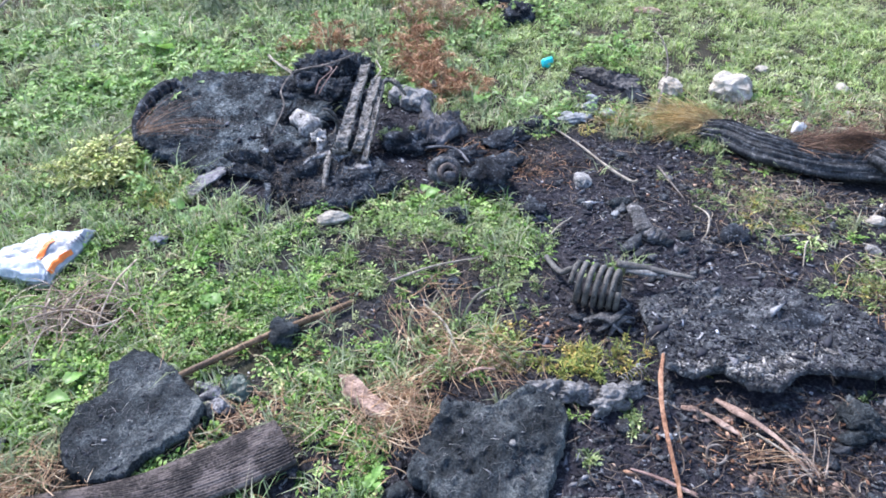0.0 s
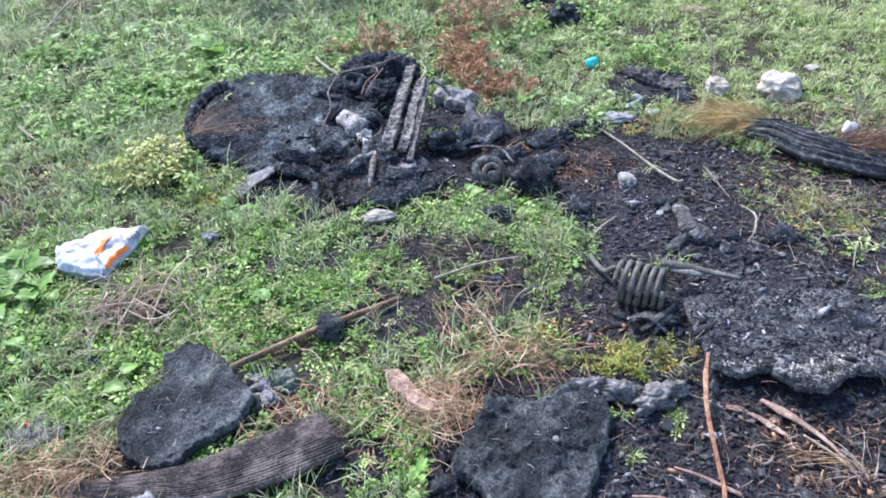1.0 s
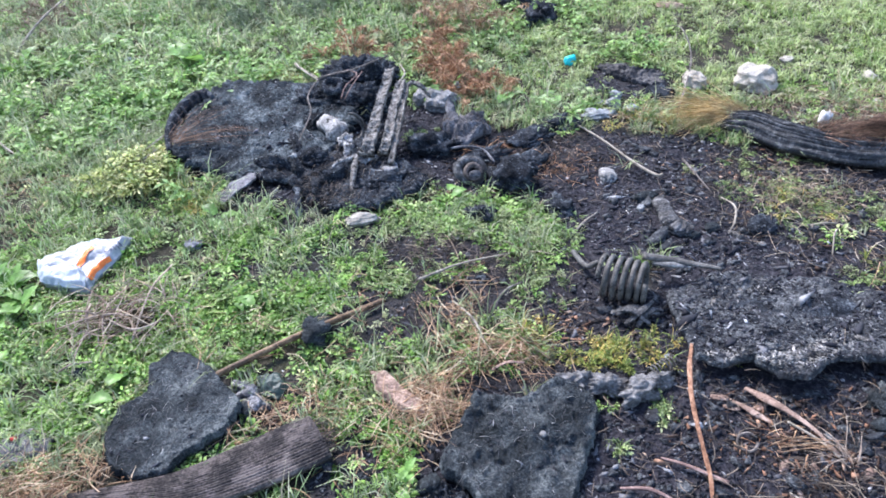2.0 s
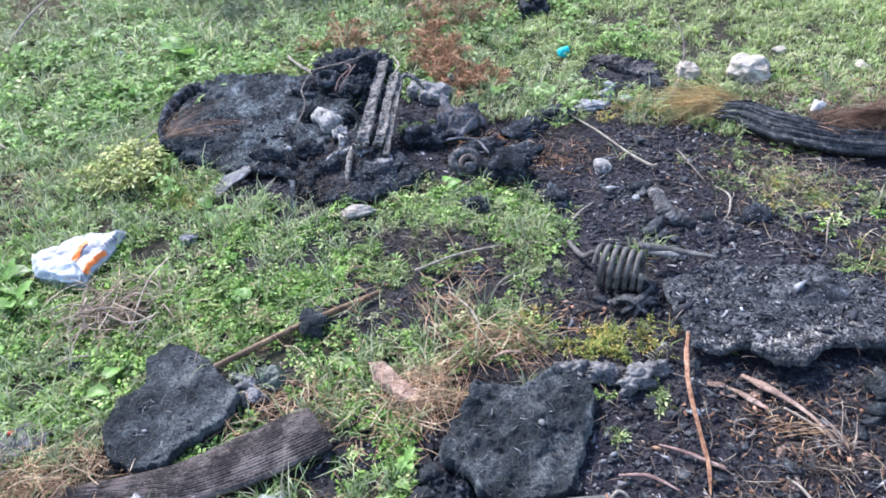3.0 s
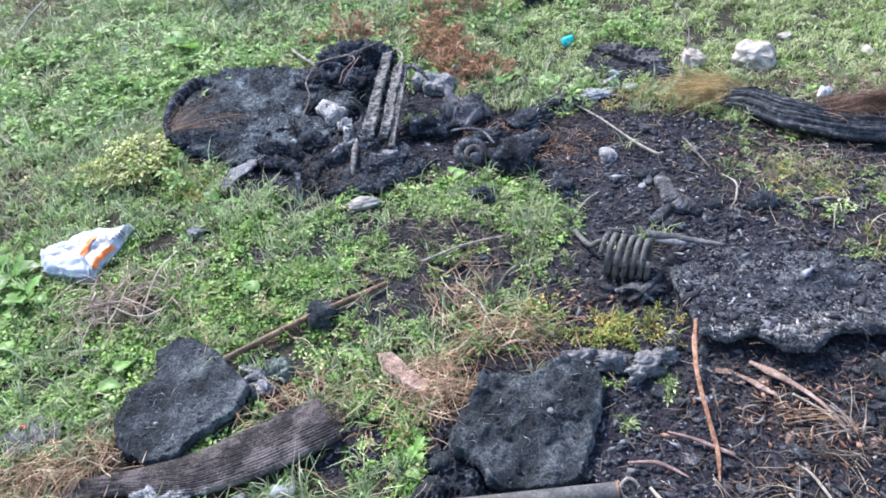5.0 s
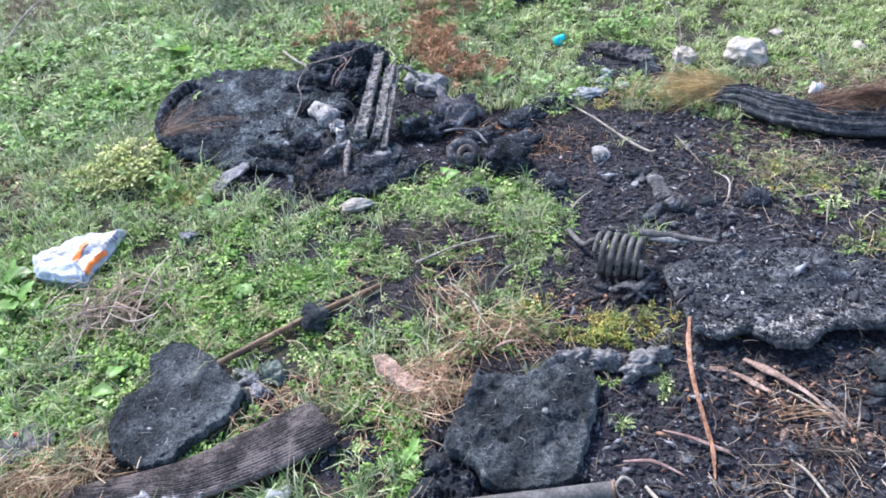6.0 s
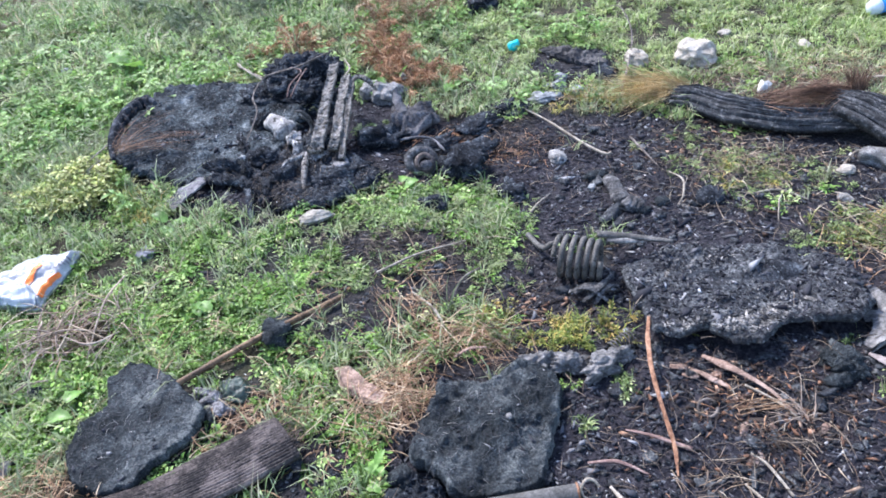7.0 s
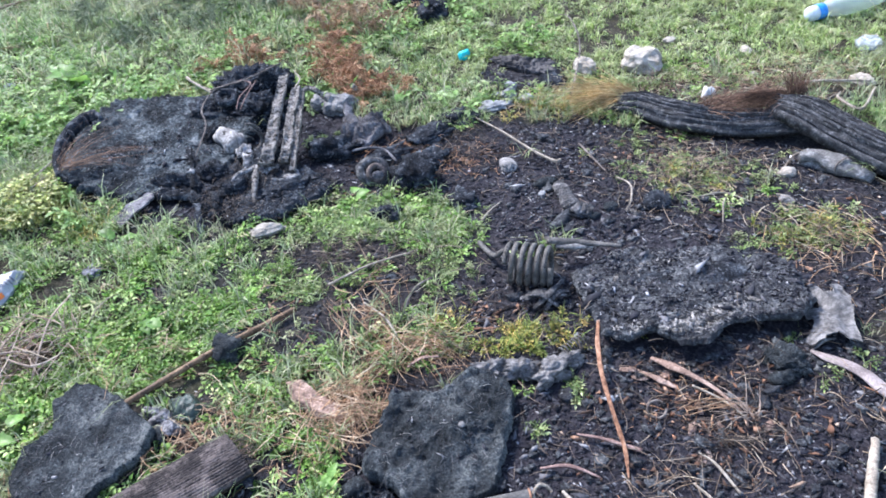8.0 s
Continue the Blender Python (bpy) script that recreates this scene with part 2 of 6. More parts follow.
def mix_node(nodes, links, fac, a, b, mode="MIX"):
    m = nodes.new("ShaderNodeMix")
    m.data_type, m.blend_type = "RGBA", mode
    for sock, v in ((m.inputs["Factor"], fac), (m.inputs["A"], a), (m.inputs["B"], b)):
        if isinstance(v, (int, float)):
            sock.default_value = v
        elif isinstance(v, tuple):
            sock.default_value = (*v, 1)
        else:
            links.new(v, sock)
    return m.outputs["Result"]


def bump_node(nodes, links, bsdf, height, strength, distance):
    b = nodes.new("ShaderNodeBump")
    b.inputs["Strength"].default_value, b.inputs["Distance"].default_value = strength, distance
    links.new(height, b.inputs["Height"])
    links.new(b.outputs["Normal"], bsdf.inputs["Normal"])


def surface(name, stops, scale=20.0, fine=140.0, rough=0.85, metal=0.0, relief=0.6, depth=0.004, spots=None, spot_scale=60.0, spot_cut=0.66, gloss=0.3):
    """Two scales of tone, relief, and, with spots, scattered marks of another colour."""
    m, nodes, links, bsdf = node_material(name)
    co = nodes.new("ShaderNodeTexCoord").outputs["Object"]
    big = noise_node(nodes, links, scale, 6, 0.65, co)
    small = noise_node(nodes, links, fine, 4, 0.7, co)
    both = nodes.new("ShaderNodeMath")
    both.operation = "MULTIPLY_ADD"
    links.new(small, both.inputs[0])
    both.inputs[1].default_value = 0.55
    half = nodes.new("ShaderNodeMath")
    half.operation = "MULTIPLY_ADD"
    links.new(big, half.inputs[0])
    half.inputs[1].default_value, half.inputs[2].default_value = 0.75, -0.15
    links.new(half.outputs[0], both.inputs[2])
    wide = nodes.new("ShaderNodeMapRange")
    wide.inputs["From Min"].default_value, wide.inputs["From Max"].default_value = 0.33, 0.67
    links.new(both.outputs[0], wide.inputs["Value"])
    col = ramp_node(nodes, links, wide.outputs["Result"], stops)
    if spots is not None:
        sp = noise_node(nodes, links, spot_scale, 3, 0.5, co)
        mask = ramp_node(nodes, links, sp, [(spot_cut, (0, 0, 0)), (min(spot_cut + 0.06, 1.0), (1, 1, 1))])
        col = mix_node(nodes, links, mask, col, spots)
    links.new(col, bsdf.inputs["Base Color"])
    bsdf.inputs["Roughness"].default_value, bsdf.inputs["Metallic"].default_value = rough, metal
    bsdf.inputs["Specular IOR Level"].default_value = gloss
    bump_node(nodes, links, bsdf, both.outputs[0], relief, depth)
    return m


def foliage(name, stops, patch=None, patch_scale=3.0, through_light=0.3, rough=0.45):
    """Leaf colours that differ from leaf to leaf, with patches of another tone over the ground."""
    m, nodes, links, bsdf = node_material(name)
    rnd = nodes.new("ShaderNodeNewGeometry").outputs["Random Per Island"]
    col = ramp_node(nodes, links, rnd, stops)
    co = nodes.new("ShaderNodeTexCoord").outputs["Object"]
    if patch is not None:
        n = noise_node(nodes, links, patch_scale, 4, 0.6, co)
        mask = ramp_node(nodes, links, n, [(0.45, (0, 0, 0)), (0.62, (0.8, 0.8, 0.8))])
        col = mix_node(nodes, links, mask, col, patch)
    fine = noise_node(nodes, links, 260.0, 2, 0.5, co)
    tone = ramp_node(nodes, links, fine, [(0.3, (0.75, 0.75, 0.75)), (0.7, (1.15, 1.15, 1.15))])
    col = mix_node(nodes, links, 1.0, col, tone, "MULTIPLY")
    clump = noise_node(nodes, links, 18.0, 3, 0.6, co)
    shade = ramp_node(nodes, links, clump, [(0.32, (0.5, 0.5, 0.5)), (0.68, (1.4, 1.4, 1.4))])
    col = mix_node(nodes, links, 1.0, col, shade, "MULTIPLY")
    links.new(col, bsdf.inputs["Base Color"])
    bsdf.inputs["Roughness"].default_value = rough
    bsdf.inputs["Specular IOR Level"].default_value = 0.5 if through_light else 0.3
    if through_light:
        tr = nodes.new("ShaderNodeBsdfTranslucent")
        links.new(col, tr.inputs["Color"])
        mx = nodes.new("ShaderNodeMixShader")
        mx.inputs["Fac"].default_value = through_light
        links.new(bsdf.outputs[0], mx.inputs[1])
        links.new(tr.outputs[0], mx.inputs[2])
        links.new(mx.outputs[0], nodes["Material Output"].inputs["Surface"])
    return m


char = surface("charred_rubber", [(0.1, (0.0057, 0.0068, 0.0086)), (0.45, (0.019, 0.0229, 0.0298)), (0.7, (0.0532, 0.0624, 0.0749)), (0.95, (0.1615, 0.182, 0.1987))], 14, 150, 0.85, 0, 1.0, 0.018, (0.1615, 0.1747, 0.1882), 85, 0.62, gloss=0.14)
char_dusty = surface("dusty_charred_rubber", [(0.1, (0.0073, 0.0097, 0.0112)), (0.42, (0.0245, 0.0299, 0.0349)), (0.66, (0.066, 0.0806, 0.0877)), (0.85, (0.1406, 0.1638, 0.1731)), (1.0, (0.2569, 0.286, 0.2912))], 9, 120, 0.88, 0, 1.0, 0.016, (0.1468, 0.1586, 0.1652), 60, 0.64, gloss=0.12)
char_smooth = surface("scorched_rubber", [(0.2, (0.012, 0.012, 0.014)), (0.5, (0.03, 0.03, 0.034)), (0.8, (0.085, 0.085, 0.09))], 10, 240, 0.62, 0, 0.5, 0.003)
char_brown = surface("scorched_brown_rubber", [(0.2, (0.0216, 0.018, 0.0168)), (0.5, (0.0744, 0.06, 0.0528)), (0.8, (0.192, 0.156, 0.138))], 16, 160, 0.75, 0, 0.5, 0.003)
slab_grey = surface("burnt_grey_slab", [(0.1, (0.0109, 0.0134, 0.0147)), (0.45, (0.0339, 0.0402, 0.0442)), (0.7, (0.0758, 0.0865, 0.0919)), (0.95, (0.1896, 0.2059, 0.1991))], 10, 200, 0.88, 0, 1.0, 0.018, (0.01, 0.0103, 0.0121), 110, 0.68, gloss=0.15)
crust = surface("ash_crust", [(0.1, (0.0114, 0.0126, 0.0161)), (0.45, (0.0392, 0.0429, 0.0492)), (0.7, (0.0899, 0.0966, 0.1024)), (0.95, (0.2042, 0.2147, 0.2177))], 16, 130, 0.85, 0, 1.0, 0.016, (0.1961, 0.2012, 0.1944), 110, 0.63)
ash_metal = surface("ash_coated_metal", [(0.1, (0.045, 0.041, 0.037)), (0.4, (0.15, 0.140, 0.128)), (0.7, (0.27, 0.255, 0.235)), (0.95, (0.46, 0.44, 0.41))], 60, 190, 0.92, 0, 1.0, 0.010, (0.04, 0.036, 0.032), 70, 0.58, gloss=0.1)
can_mat = surface("fire_bleached_tin", [(0.1, (0.085, 0.0808, 0.0765)), (0.4, (0.204, 0.1955, 0.187)), (0.7, (0.34, 0.3315, 0.3145)), (0.95, (0.493, 0.4845, 0.4675))], 24, 90, 0.8, 0, 0.7, 0.005, (0.034, 0.0323, 0.0306), 32, 0.60, gloss=0.2)
white_ash = surface("white_ash", [(0.1, (0.05, 0.049, 0.048)), (0.35, (0.16, 0.155, 0.15)), (0.6, (0.34, 0.33, 0.32)), (0.95, (0.62, 0.61, 0.59))], 55, 200, 0.95, 0, 1.0, 0.008, (0.03, 0.03, 0.03), 60, 0.62, gloss=0.1)
beige_stone = surface("beige_stone", [(0.1, (0.2, 0.1778, 0.143)), (0.5, (0.3375, 0.3048, 0.2535)), (0.9, (0.475, 0.4445, 0.39))], 18, 160, 0.9, 0, 0.7, 0.004)
pale_stone = surface("pale_stone", [(0.1, (0.22, 0.19, 0.15)), (0.5, (0.385, 0.345, 0.285)), (0.9, (0.53, 0.48, 0.41))], 18, 160, 0.9, 0, 0.7, 0.004)
grey_stone = surface("grey_stone", [(0.1, (0.091, 0.0884, 0.0832)), (0.5, (0.2015, 0.195, 0.1856)), (0.95, (0.403, 0.39, 0.3712))], 22, 160, 0.9, 0, 0.7, 0.004, (0.052, 0.052, 0.0576), 35, 0.62)
flap_grey = surface("ashen_flap", [(0.1, (0.06, 0.058, 0.064)), (0.5, (0.15, 0.145, 0.155)), (0.95, (0.30, 0.29, 0.30))], 30, 160, 0.9, 0, 0.9, 0.006)
grey_cloth = surface("sooty_cloth", [(0.1, (0.04, 0.039, 0.042)), (0.5, (0.115, 0.112, 0.118)), (0.95, (0.25, 0.245, 0.25))], 14, 160, 0.95, 0, 0.9, 0.008)
spring_steel = surface("fire_dulled_steel", [(0.1, (0.04, 0.038, 0.035)), (0.5, (0.095, 0.09, 0.083)), (0.95, (0.20, 0.19, 0.175))], 30, 200, 0.7, 0.3, 0.4, 0.001, (0.03, 0.028, 0.026), 60, 0.6)
pipe_metal = surface("dull_grey_pipe", [(0.1, (0.035, 0.034, 0.033)), (0.5, (0.075, 0.073, 0.07)), (0.9, (0.14, 0.136, 0.13))], 14, 150, 0.8, 0.1, 0.3, 0.001, (0.09, 0.07, 0.055), 40, 0.62)
copper = surface("orange_bark_strip", [(0.1, (0.086, 0.0387, 0.0215)), (0.5, (0.2322, 0.1075, 0.0559)), (0.95, (0.43, 0.258, 0.1634))], 25, 220, 0.6, 0, 0.4, 0.001)
pink = surface("pinkish_wire", [(0.1, (0.082, 0.0496, 0.0429)), (0.5, (0.1804, 0.1104, 0.0936)), (0.9, (0.328, 0.232, 0.2028))], 30, 200, 0.65, 0, 0.3, 0.001)
cane = surface("weathered_cane", [(0.1, (0.05, 0.03, 0.018)), (0.45, (0.14, 0.085, 0.045)), (0.9, (0.32, 0.22, 0.125))], 16, 200, 0.6, 0, 0.4, 0.001, (0.05, 0.035, 0.025), 22, 0.60)
bark = surface("pale_bark", [(0.1, (0.10, 0.065, 0.05)), (0.5, (0.25, 0.165, 0.125)), (0.9, (0.46, 0.34, 0.27))], 20, 180, 0.85, 0, 0.7, 0.003)
twig_pale = surface("bleached_twig", [(0.1, (0.13, 0.11, 0.085)), (0.5, (0.27, 0.23, 0.18)), (0.95, (0.46, 0.41, 0.34))], 30, 200, 0.8, 0, 0.4, 0.001)
stem_pale = surface("pinkish_dead_stem", [(0.1, (0.16, 0.11, 0.085)), (0.5, (0.34, 0.26, 0.20)), (0.95, (0.55, 0.46, 0.37))], 30, 200, 0.8, 0, 0.4, 0.001)
twig_dark = surface("sooty_twig", [(0.2, (0.05, 0.042, 0.036)), (0.5, (0.12, 0.10, 0.088)), (0.8, (0.22, 0.19, 0.165))], 30, 200, 0.8, 0, 0.4, 0.001)
tyre = surface("scorched_tyre", [(0.1, (0.014, 0.015, 0.018)), (0.5, (0.042, 0.045, 0.050)), (0.8, (0.085, 0.088, 0.093)), (1.0, (0.19, 0.19, 0.195))], 40, 220, 0.75, 0, 1.0, 0.006, (0.17, 0.17, 0.172), 80, 0.62, gloss=0.25)
boot_grey = surface("ashen_leather", [(0.1, (0.03, 0.03, 0.0315)), (0.45, (0.0825, 0.081, 0.081)), (0.7, (0.1575, 0.153, 0.15)), (0.95, (0.3, 0.2925, 0.285))], 30, 150, 0.92, 0, 1.0, 0.012, gloss=0.1)
torn_grey = surface("ashen_torn_plastic", [(0.1, (0.045, 0.044, 0.043)), (0.45, (0.105, 0.101, 0.098)), (0.95, (0.24, 0.232, 0.225))], 30, 130, 0.7, 0, 0.5, 0.003)
bag_white = surface("white_plastic_film", [(0.1, (0.215, 0.2279, 0.2537)), (0.5, (0.2752, 0.2881, 0.3096)), (0.9, (0.3526, 0.3655, 0.387))], 20, 120, 0.4, 0, 0.35, 0.003, gloss=0.5)
scrap_grey = surface("bluish_white_scrap", [(0.1, (0.0992, 0.1054, 0.1116)), (0.5, (0.2232, 0.2356, 0.2418)), (0.9, (0.341, 0.3534, 0.3534))], 30, 140, 0.7, 0, 0.5, 0.004)
scrap_white = surface("white_scrap_plastic", [(0.1, (0.42, 0.41, 0.39)), (0.5, (0.60, 0.585, 0.56)), (0.9, (0.75, 0.735, 0.70))], 30, 140, 0.6, 0, 0.4, 0.003)
fold_white = surface("folded_film", [(0.1, (0.26, 0.29, 0.33)), (0.5, (0.33, 0.365, 0.40)), (0.9, (0.42, 0.45, 0.48))], 20, 120, 0.4, 0, 0.3, 0.002, gloss=0.4)
bag_orange = surface("orange_print", [(0.2, (0.72, 0.14, 0.02)), (0.8, (0.86, 0.22, 0.045))], 20, 120, 0.45, 0, 0.2, 0.001)
bag_text = surface("grey_print", [(0.2, (0.10, 0.10, 0.13)), (0.8, (0.18, 0.18, 0.22))], 20, 120, 0.5, 0, 0.1, 0.001)
cyan_plastic = surface("turquoise_plastic", [(0.2, (0.01, 0.42, 0.45)), (0.8, (0.04, 0.60, 0.62))], 60, 200, 0.4, 0, 0.2, 0.001)
blue_label = surface("blue_label", [(0.2, (0.02, 0.20, 0.62)), (0.8, (0.06, 0.32, 0.75))], 30, 120, 0.4, 0, 0.1, 0.001)
milky = surface("milky_plastic", [(0.1, (0.50, 0.56, 0.60)), (0.9, (0.66, 0.71, 0.74))], 20, 120, 0.35, 0, 0.15, 0.001, gloss=0.5)
foil_mat = surface("crumpled_foil", [(0.1, (0.035, 0.035, 0.0385)), (0.5, (0.119, 0.119, 0.126)), (0.95, (0.322, 0.322, 0.336))], 40, 160, 0.4, 0.4, 0.9, 0.004)
red_bit = surface("red_scrap", [(0.2, (0.45, 0.03, 0.03)), (0.8, (0.6, 0.07, 0.06))], 60, 200, 0.5)


def clear_plastic():
    m, nodes, links, bsdf = node_material("clear_plastic")
    bsdf.inputs["Base Color"].default_value = (0.86, 0.91, 0.90, 1)
    bsdf.inputs["Roughness"].default_value, bsdf.inputs["Transmission Weight"].default_value = 0.22, 0.72
    bsdf.inputs["IOR"].default_value = 1.15
    co = nodes.new("ShaderNodeTexCoord").outputs["Object"]
    bump_node(nodes, links, bsdf, noise_node(nodes, links, 40.0, 3, 0.5, co), 0.5, 0.004)
    return m


clear = clear_plastic()


def ground_material():
    m, nodes, links, bsdf = node_material("soil_and_soot")
    co = nodes.new("ShaderNodeTexCoord").outputs["Object"]
    big = noise_node(nodes, links, 5.0, 6, 0.65, co)
    fine = noise_node(nodes, links, 90.0, 6, 0.7, co)
    soil = ramp_node(nodes, links, fine, [(0.3, (0.012, 0.011, 0.008)), (0.5, (0.030, 0.027, 0.019)), (0.72, (0.10, 0.088, 0.062))])
    moss = ramp_node(nodes, links, fine, [(0.3, (0.03, 0.045, 0.014)), (0.52, (0.08, 0.11, 0.038)), (0.75, (0.19, 0.21, 0.09))])
    patchy = noise_node(nodes, links, 1.3, 5, 0.7, co)
    moss = mix_node(nodes, links, 1.0, moss, ramp_node(nodes, links, patchy, [(0.35, (0.55, 0.55, 0.5)), (0.65, (1.3, 1.25, 1.2))]), "MULTIPLY")
    mossy = ramp_node(nodes, links, big, [(0.45, (0, 0, 0)), (0.62, (0.2, 0.2, 0.2))])
    base = mix_node(nodes, links, mossy, soil, moss)
    far = nodes.new("ShaderNodeAttribute")
    far.attribute_name = "meadow"
    base = mix_node(nodes, links, far.outputs["Fac"], base, moss)
    soot = ramp_node(nodes, links, fine, [(0.25, (0.006, 0.006, 0.009)), (0.48, (0.02, 0.019, 0.025)), (0.62, (0.055, 0.052, 0.060)), (0.8, (0.17, 0.155, 0.161))])
    rust = noise_node(nodes, links, 11.0, 4, 0.6, co)
    rusty = ramp_node(nodes, links, rust, [(0.56, (0, 0, 0)), (0.72, (0.2, 0.2, 0.2))])
    soot = mix_node(nodes, links, rusty, soot, (0.065, 0.036, 0.024))
    at = nodes.new("ShaderNodeAttribute")
    at.attribute_name = "soot"
    links.new(mix_node(nodes, links, at.outputs["Fac"], base, soot), bsdf.inputs["Base Color"])
    bsdf.inputs["Roughness"].default_value = 0.95
    bsdf.inputs["Specular IOR Level"].default_value = 0.2
    bump_node(nodes, links, bsdf, fine, 0.9, 0.008)
    return m


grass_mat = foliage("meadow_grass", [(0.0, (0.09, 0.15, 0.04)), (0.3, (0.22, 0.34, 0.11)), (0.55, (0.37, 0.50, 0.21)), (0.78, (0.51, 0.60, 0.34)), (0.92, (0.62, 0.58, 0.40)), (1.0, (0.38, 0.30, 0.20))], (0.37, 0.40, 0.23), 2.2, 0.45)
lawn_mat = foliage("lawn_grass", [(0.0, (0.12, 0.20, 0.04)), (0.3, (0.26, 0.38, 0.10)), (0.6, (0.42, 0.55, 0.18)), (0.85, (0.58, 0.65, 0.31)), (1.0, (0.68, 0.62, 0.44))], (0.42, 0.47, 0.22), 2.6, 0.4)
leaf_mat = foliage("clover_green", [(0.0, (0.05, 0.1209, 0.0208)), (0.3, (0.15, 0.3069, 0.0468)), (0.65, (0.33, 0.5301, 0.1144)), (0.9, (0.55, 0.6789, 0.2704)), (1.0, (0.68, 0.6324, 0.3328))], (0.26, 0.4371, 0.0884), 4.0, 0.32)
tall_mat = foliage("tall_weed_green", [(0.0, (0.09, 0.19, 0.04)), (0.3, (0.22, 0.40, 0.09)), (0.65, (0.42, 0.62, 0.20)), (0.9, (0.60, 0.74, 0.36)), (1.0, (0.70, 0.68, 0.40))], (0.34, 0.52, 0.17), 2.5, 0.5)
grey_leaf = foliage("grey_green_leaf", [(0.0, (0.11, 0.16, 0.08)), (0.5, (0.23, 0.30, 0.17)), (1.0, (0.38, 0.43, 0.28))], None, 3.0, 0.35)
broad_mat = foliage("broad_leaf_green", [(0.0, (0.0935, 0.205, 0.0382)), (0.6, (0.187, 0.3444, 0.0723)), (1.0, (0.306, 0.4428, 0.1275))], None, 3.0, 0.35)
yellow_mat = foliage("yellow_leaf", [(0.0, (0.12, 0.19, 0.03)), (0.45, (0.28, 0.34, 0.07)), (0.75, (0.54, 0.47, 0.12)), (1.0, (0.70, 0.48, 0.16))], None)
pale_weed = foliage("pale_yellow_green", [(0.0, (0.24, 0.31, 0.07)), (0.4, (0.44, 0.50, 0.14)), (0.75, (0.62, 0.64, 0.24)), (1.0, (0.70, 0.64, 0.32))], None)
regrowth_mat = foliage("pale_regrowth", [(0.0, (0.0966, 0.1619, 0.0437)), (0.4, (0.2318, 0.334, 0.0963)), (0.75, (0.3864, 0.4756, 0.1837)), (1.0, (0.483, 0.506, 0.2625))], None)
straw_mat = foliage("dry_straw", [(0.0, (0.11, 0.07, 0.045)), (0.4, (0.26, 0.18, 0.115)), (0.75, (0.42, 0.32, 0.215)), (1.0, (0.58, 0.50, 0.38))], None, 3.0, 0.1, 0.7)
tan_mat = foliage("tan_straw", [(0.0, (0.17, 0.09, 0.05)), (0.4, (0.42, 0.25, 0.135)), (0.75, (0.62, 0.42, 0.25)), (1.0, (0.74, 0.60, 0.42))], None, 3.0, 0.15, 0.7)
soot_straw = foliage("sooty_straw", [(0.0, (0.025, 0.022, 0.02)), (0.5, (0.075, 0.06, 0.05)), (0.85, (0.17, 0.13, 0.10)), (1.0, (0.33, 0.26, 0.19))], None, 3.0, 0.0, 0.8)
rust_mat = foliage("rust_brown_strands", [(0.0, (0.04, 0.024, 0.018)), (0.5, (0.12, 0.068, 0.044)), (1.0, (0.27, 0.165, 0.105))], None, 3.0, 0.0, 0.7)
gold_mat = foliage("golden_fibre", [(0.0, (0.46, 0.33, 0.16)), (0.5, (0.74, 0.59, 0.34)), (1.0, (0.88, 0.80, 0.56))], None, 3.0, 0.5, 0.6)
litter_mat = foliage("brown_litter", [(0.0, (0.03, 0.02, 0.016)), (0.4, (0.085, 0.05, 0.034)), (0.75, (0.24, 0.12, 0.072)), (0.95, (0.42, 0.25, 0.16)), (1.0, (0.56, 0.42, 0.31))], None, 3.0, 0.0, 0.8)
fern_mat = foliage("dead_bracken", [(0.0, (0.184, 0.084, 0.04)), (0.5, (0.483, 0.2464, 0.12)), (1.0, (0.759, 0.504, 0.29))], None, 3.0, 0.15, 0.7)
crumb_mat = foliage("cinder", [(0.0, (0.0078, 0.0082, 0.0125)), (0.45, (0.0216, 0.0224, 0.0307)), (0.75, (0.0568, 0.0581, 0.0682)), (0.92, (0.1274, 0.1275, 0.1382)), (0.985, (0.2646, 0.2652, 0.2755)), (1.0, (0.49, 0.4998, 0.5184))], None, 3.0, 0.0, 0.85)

# ---- ground ----
def axis_steps(lo, hi, near_lo, near_hi, fine, coarse):
    a = list(np.arange(near_lo, near_hi + 1e-6, fine))
    step, v = fine, near_hi
    while v < hi:
        step = min(step * 1.35, coarse)
        v += step
        a.append(v)
    step, v = fine, near_lo
    while v > lo:
        step = min(step * 1.35, coarse)
        v -= step
        a.insert(0, v)
    return np.array(a)


gx, gy = axis_steps(-150, 150, -1.4, 2.6, 0.019, 12), axis_steps(-120, 260, 0.6, 3.9, 0.019, 12)
GX, GY = np.meshgrid(gx, gy)
GZ = ground_z(GX, GY)
nx, ny = len(gx), len(gy)
idx = np.arange(nx * ny).reshape(ny, nx)
quads = np.stack([idx[:-1, :-1], idx[:-1, 1:], idx[1:, 1:], idx[1:, :-1]], -1).reshape(-1, 4)
gmesh = mesh_from("ground", np.stack([GX, GY, GZ], -1).reshape(-1, 3), quads)
soot = gmesh.attributes.new("soot", "FLOAT", "POINT")
soot.data.foreach_set("value", np.clip(burnt(GX, GY) * 1.15, 0, 1).astype(np.float32).ravel())
meadow = gmesh.attributes.new("meadow", "FLOAT", "POINT")
meadow.data.foreach_set("value", beyond(GX, GY).astype(np.float32).ravel())
gmesh.materials.append(ground_material())
ground = tagged(new("ground", gmesh), "rough grassy ground with black burnt patches", "ground", kind="structure")


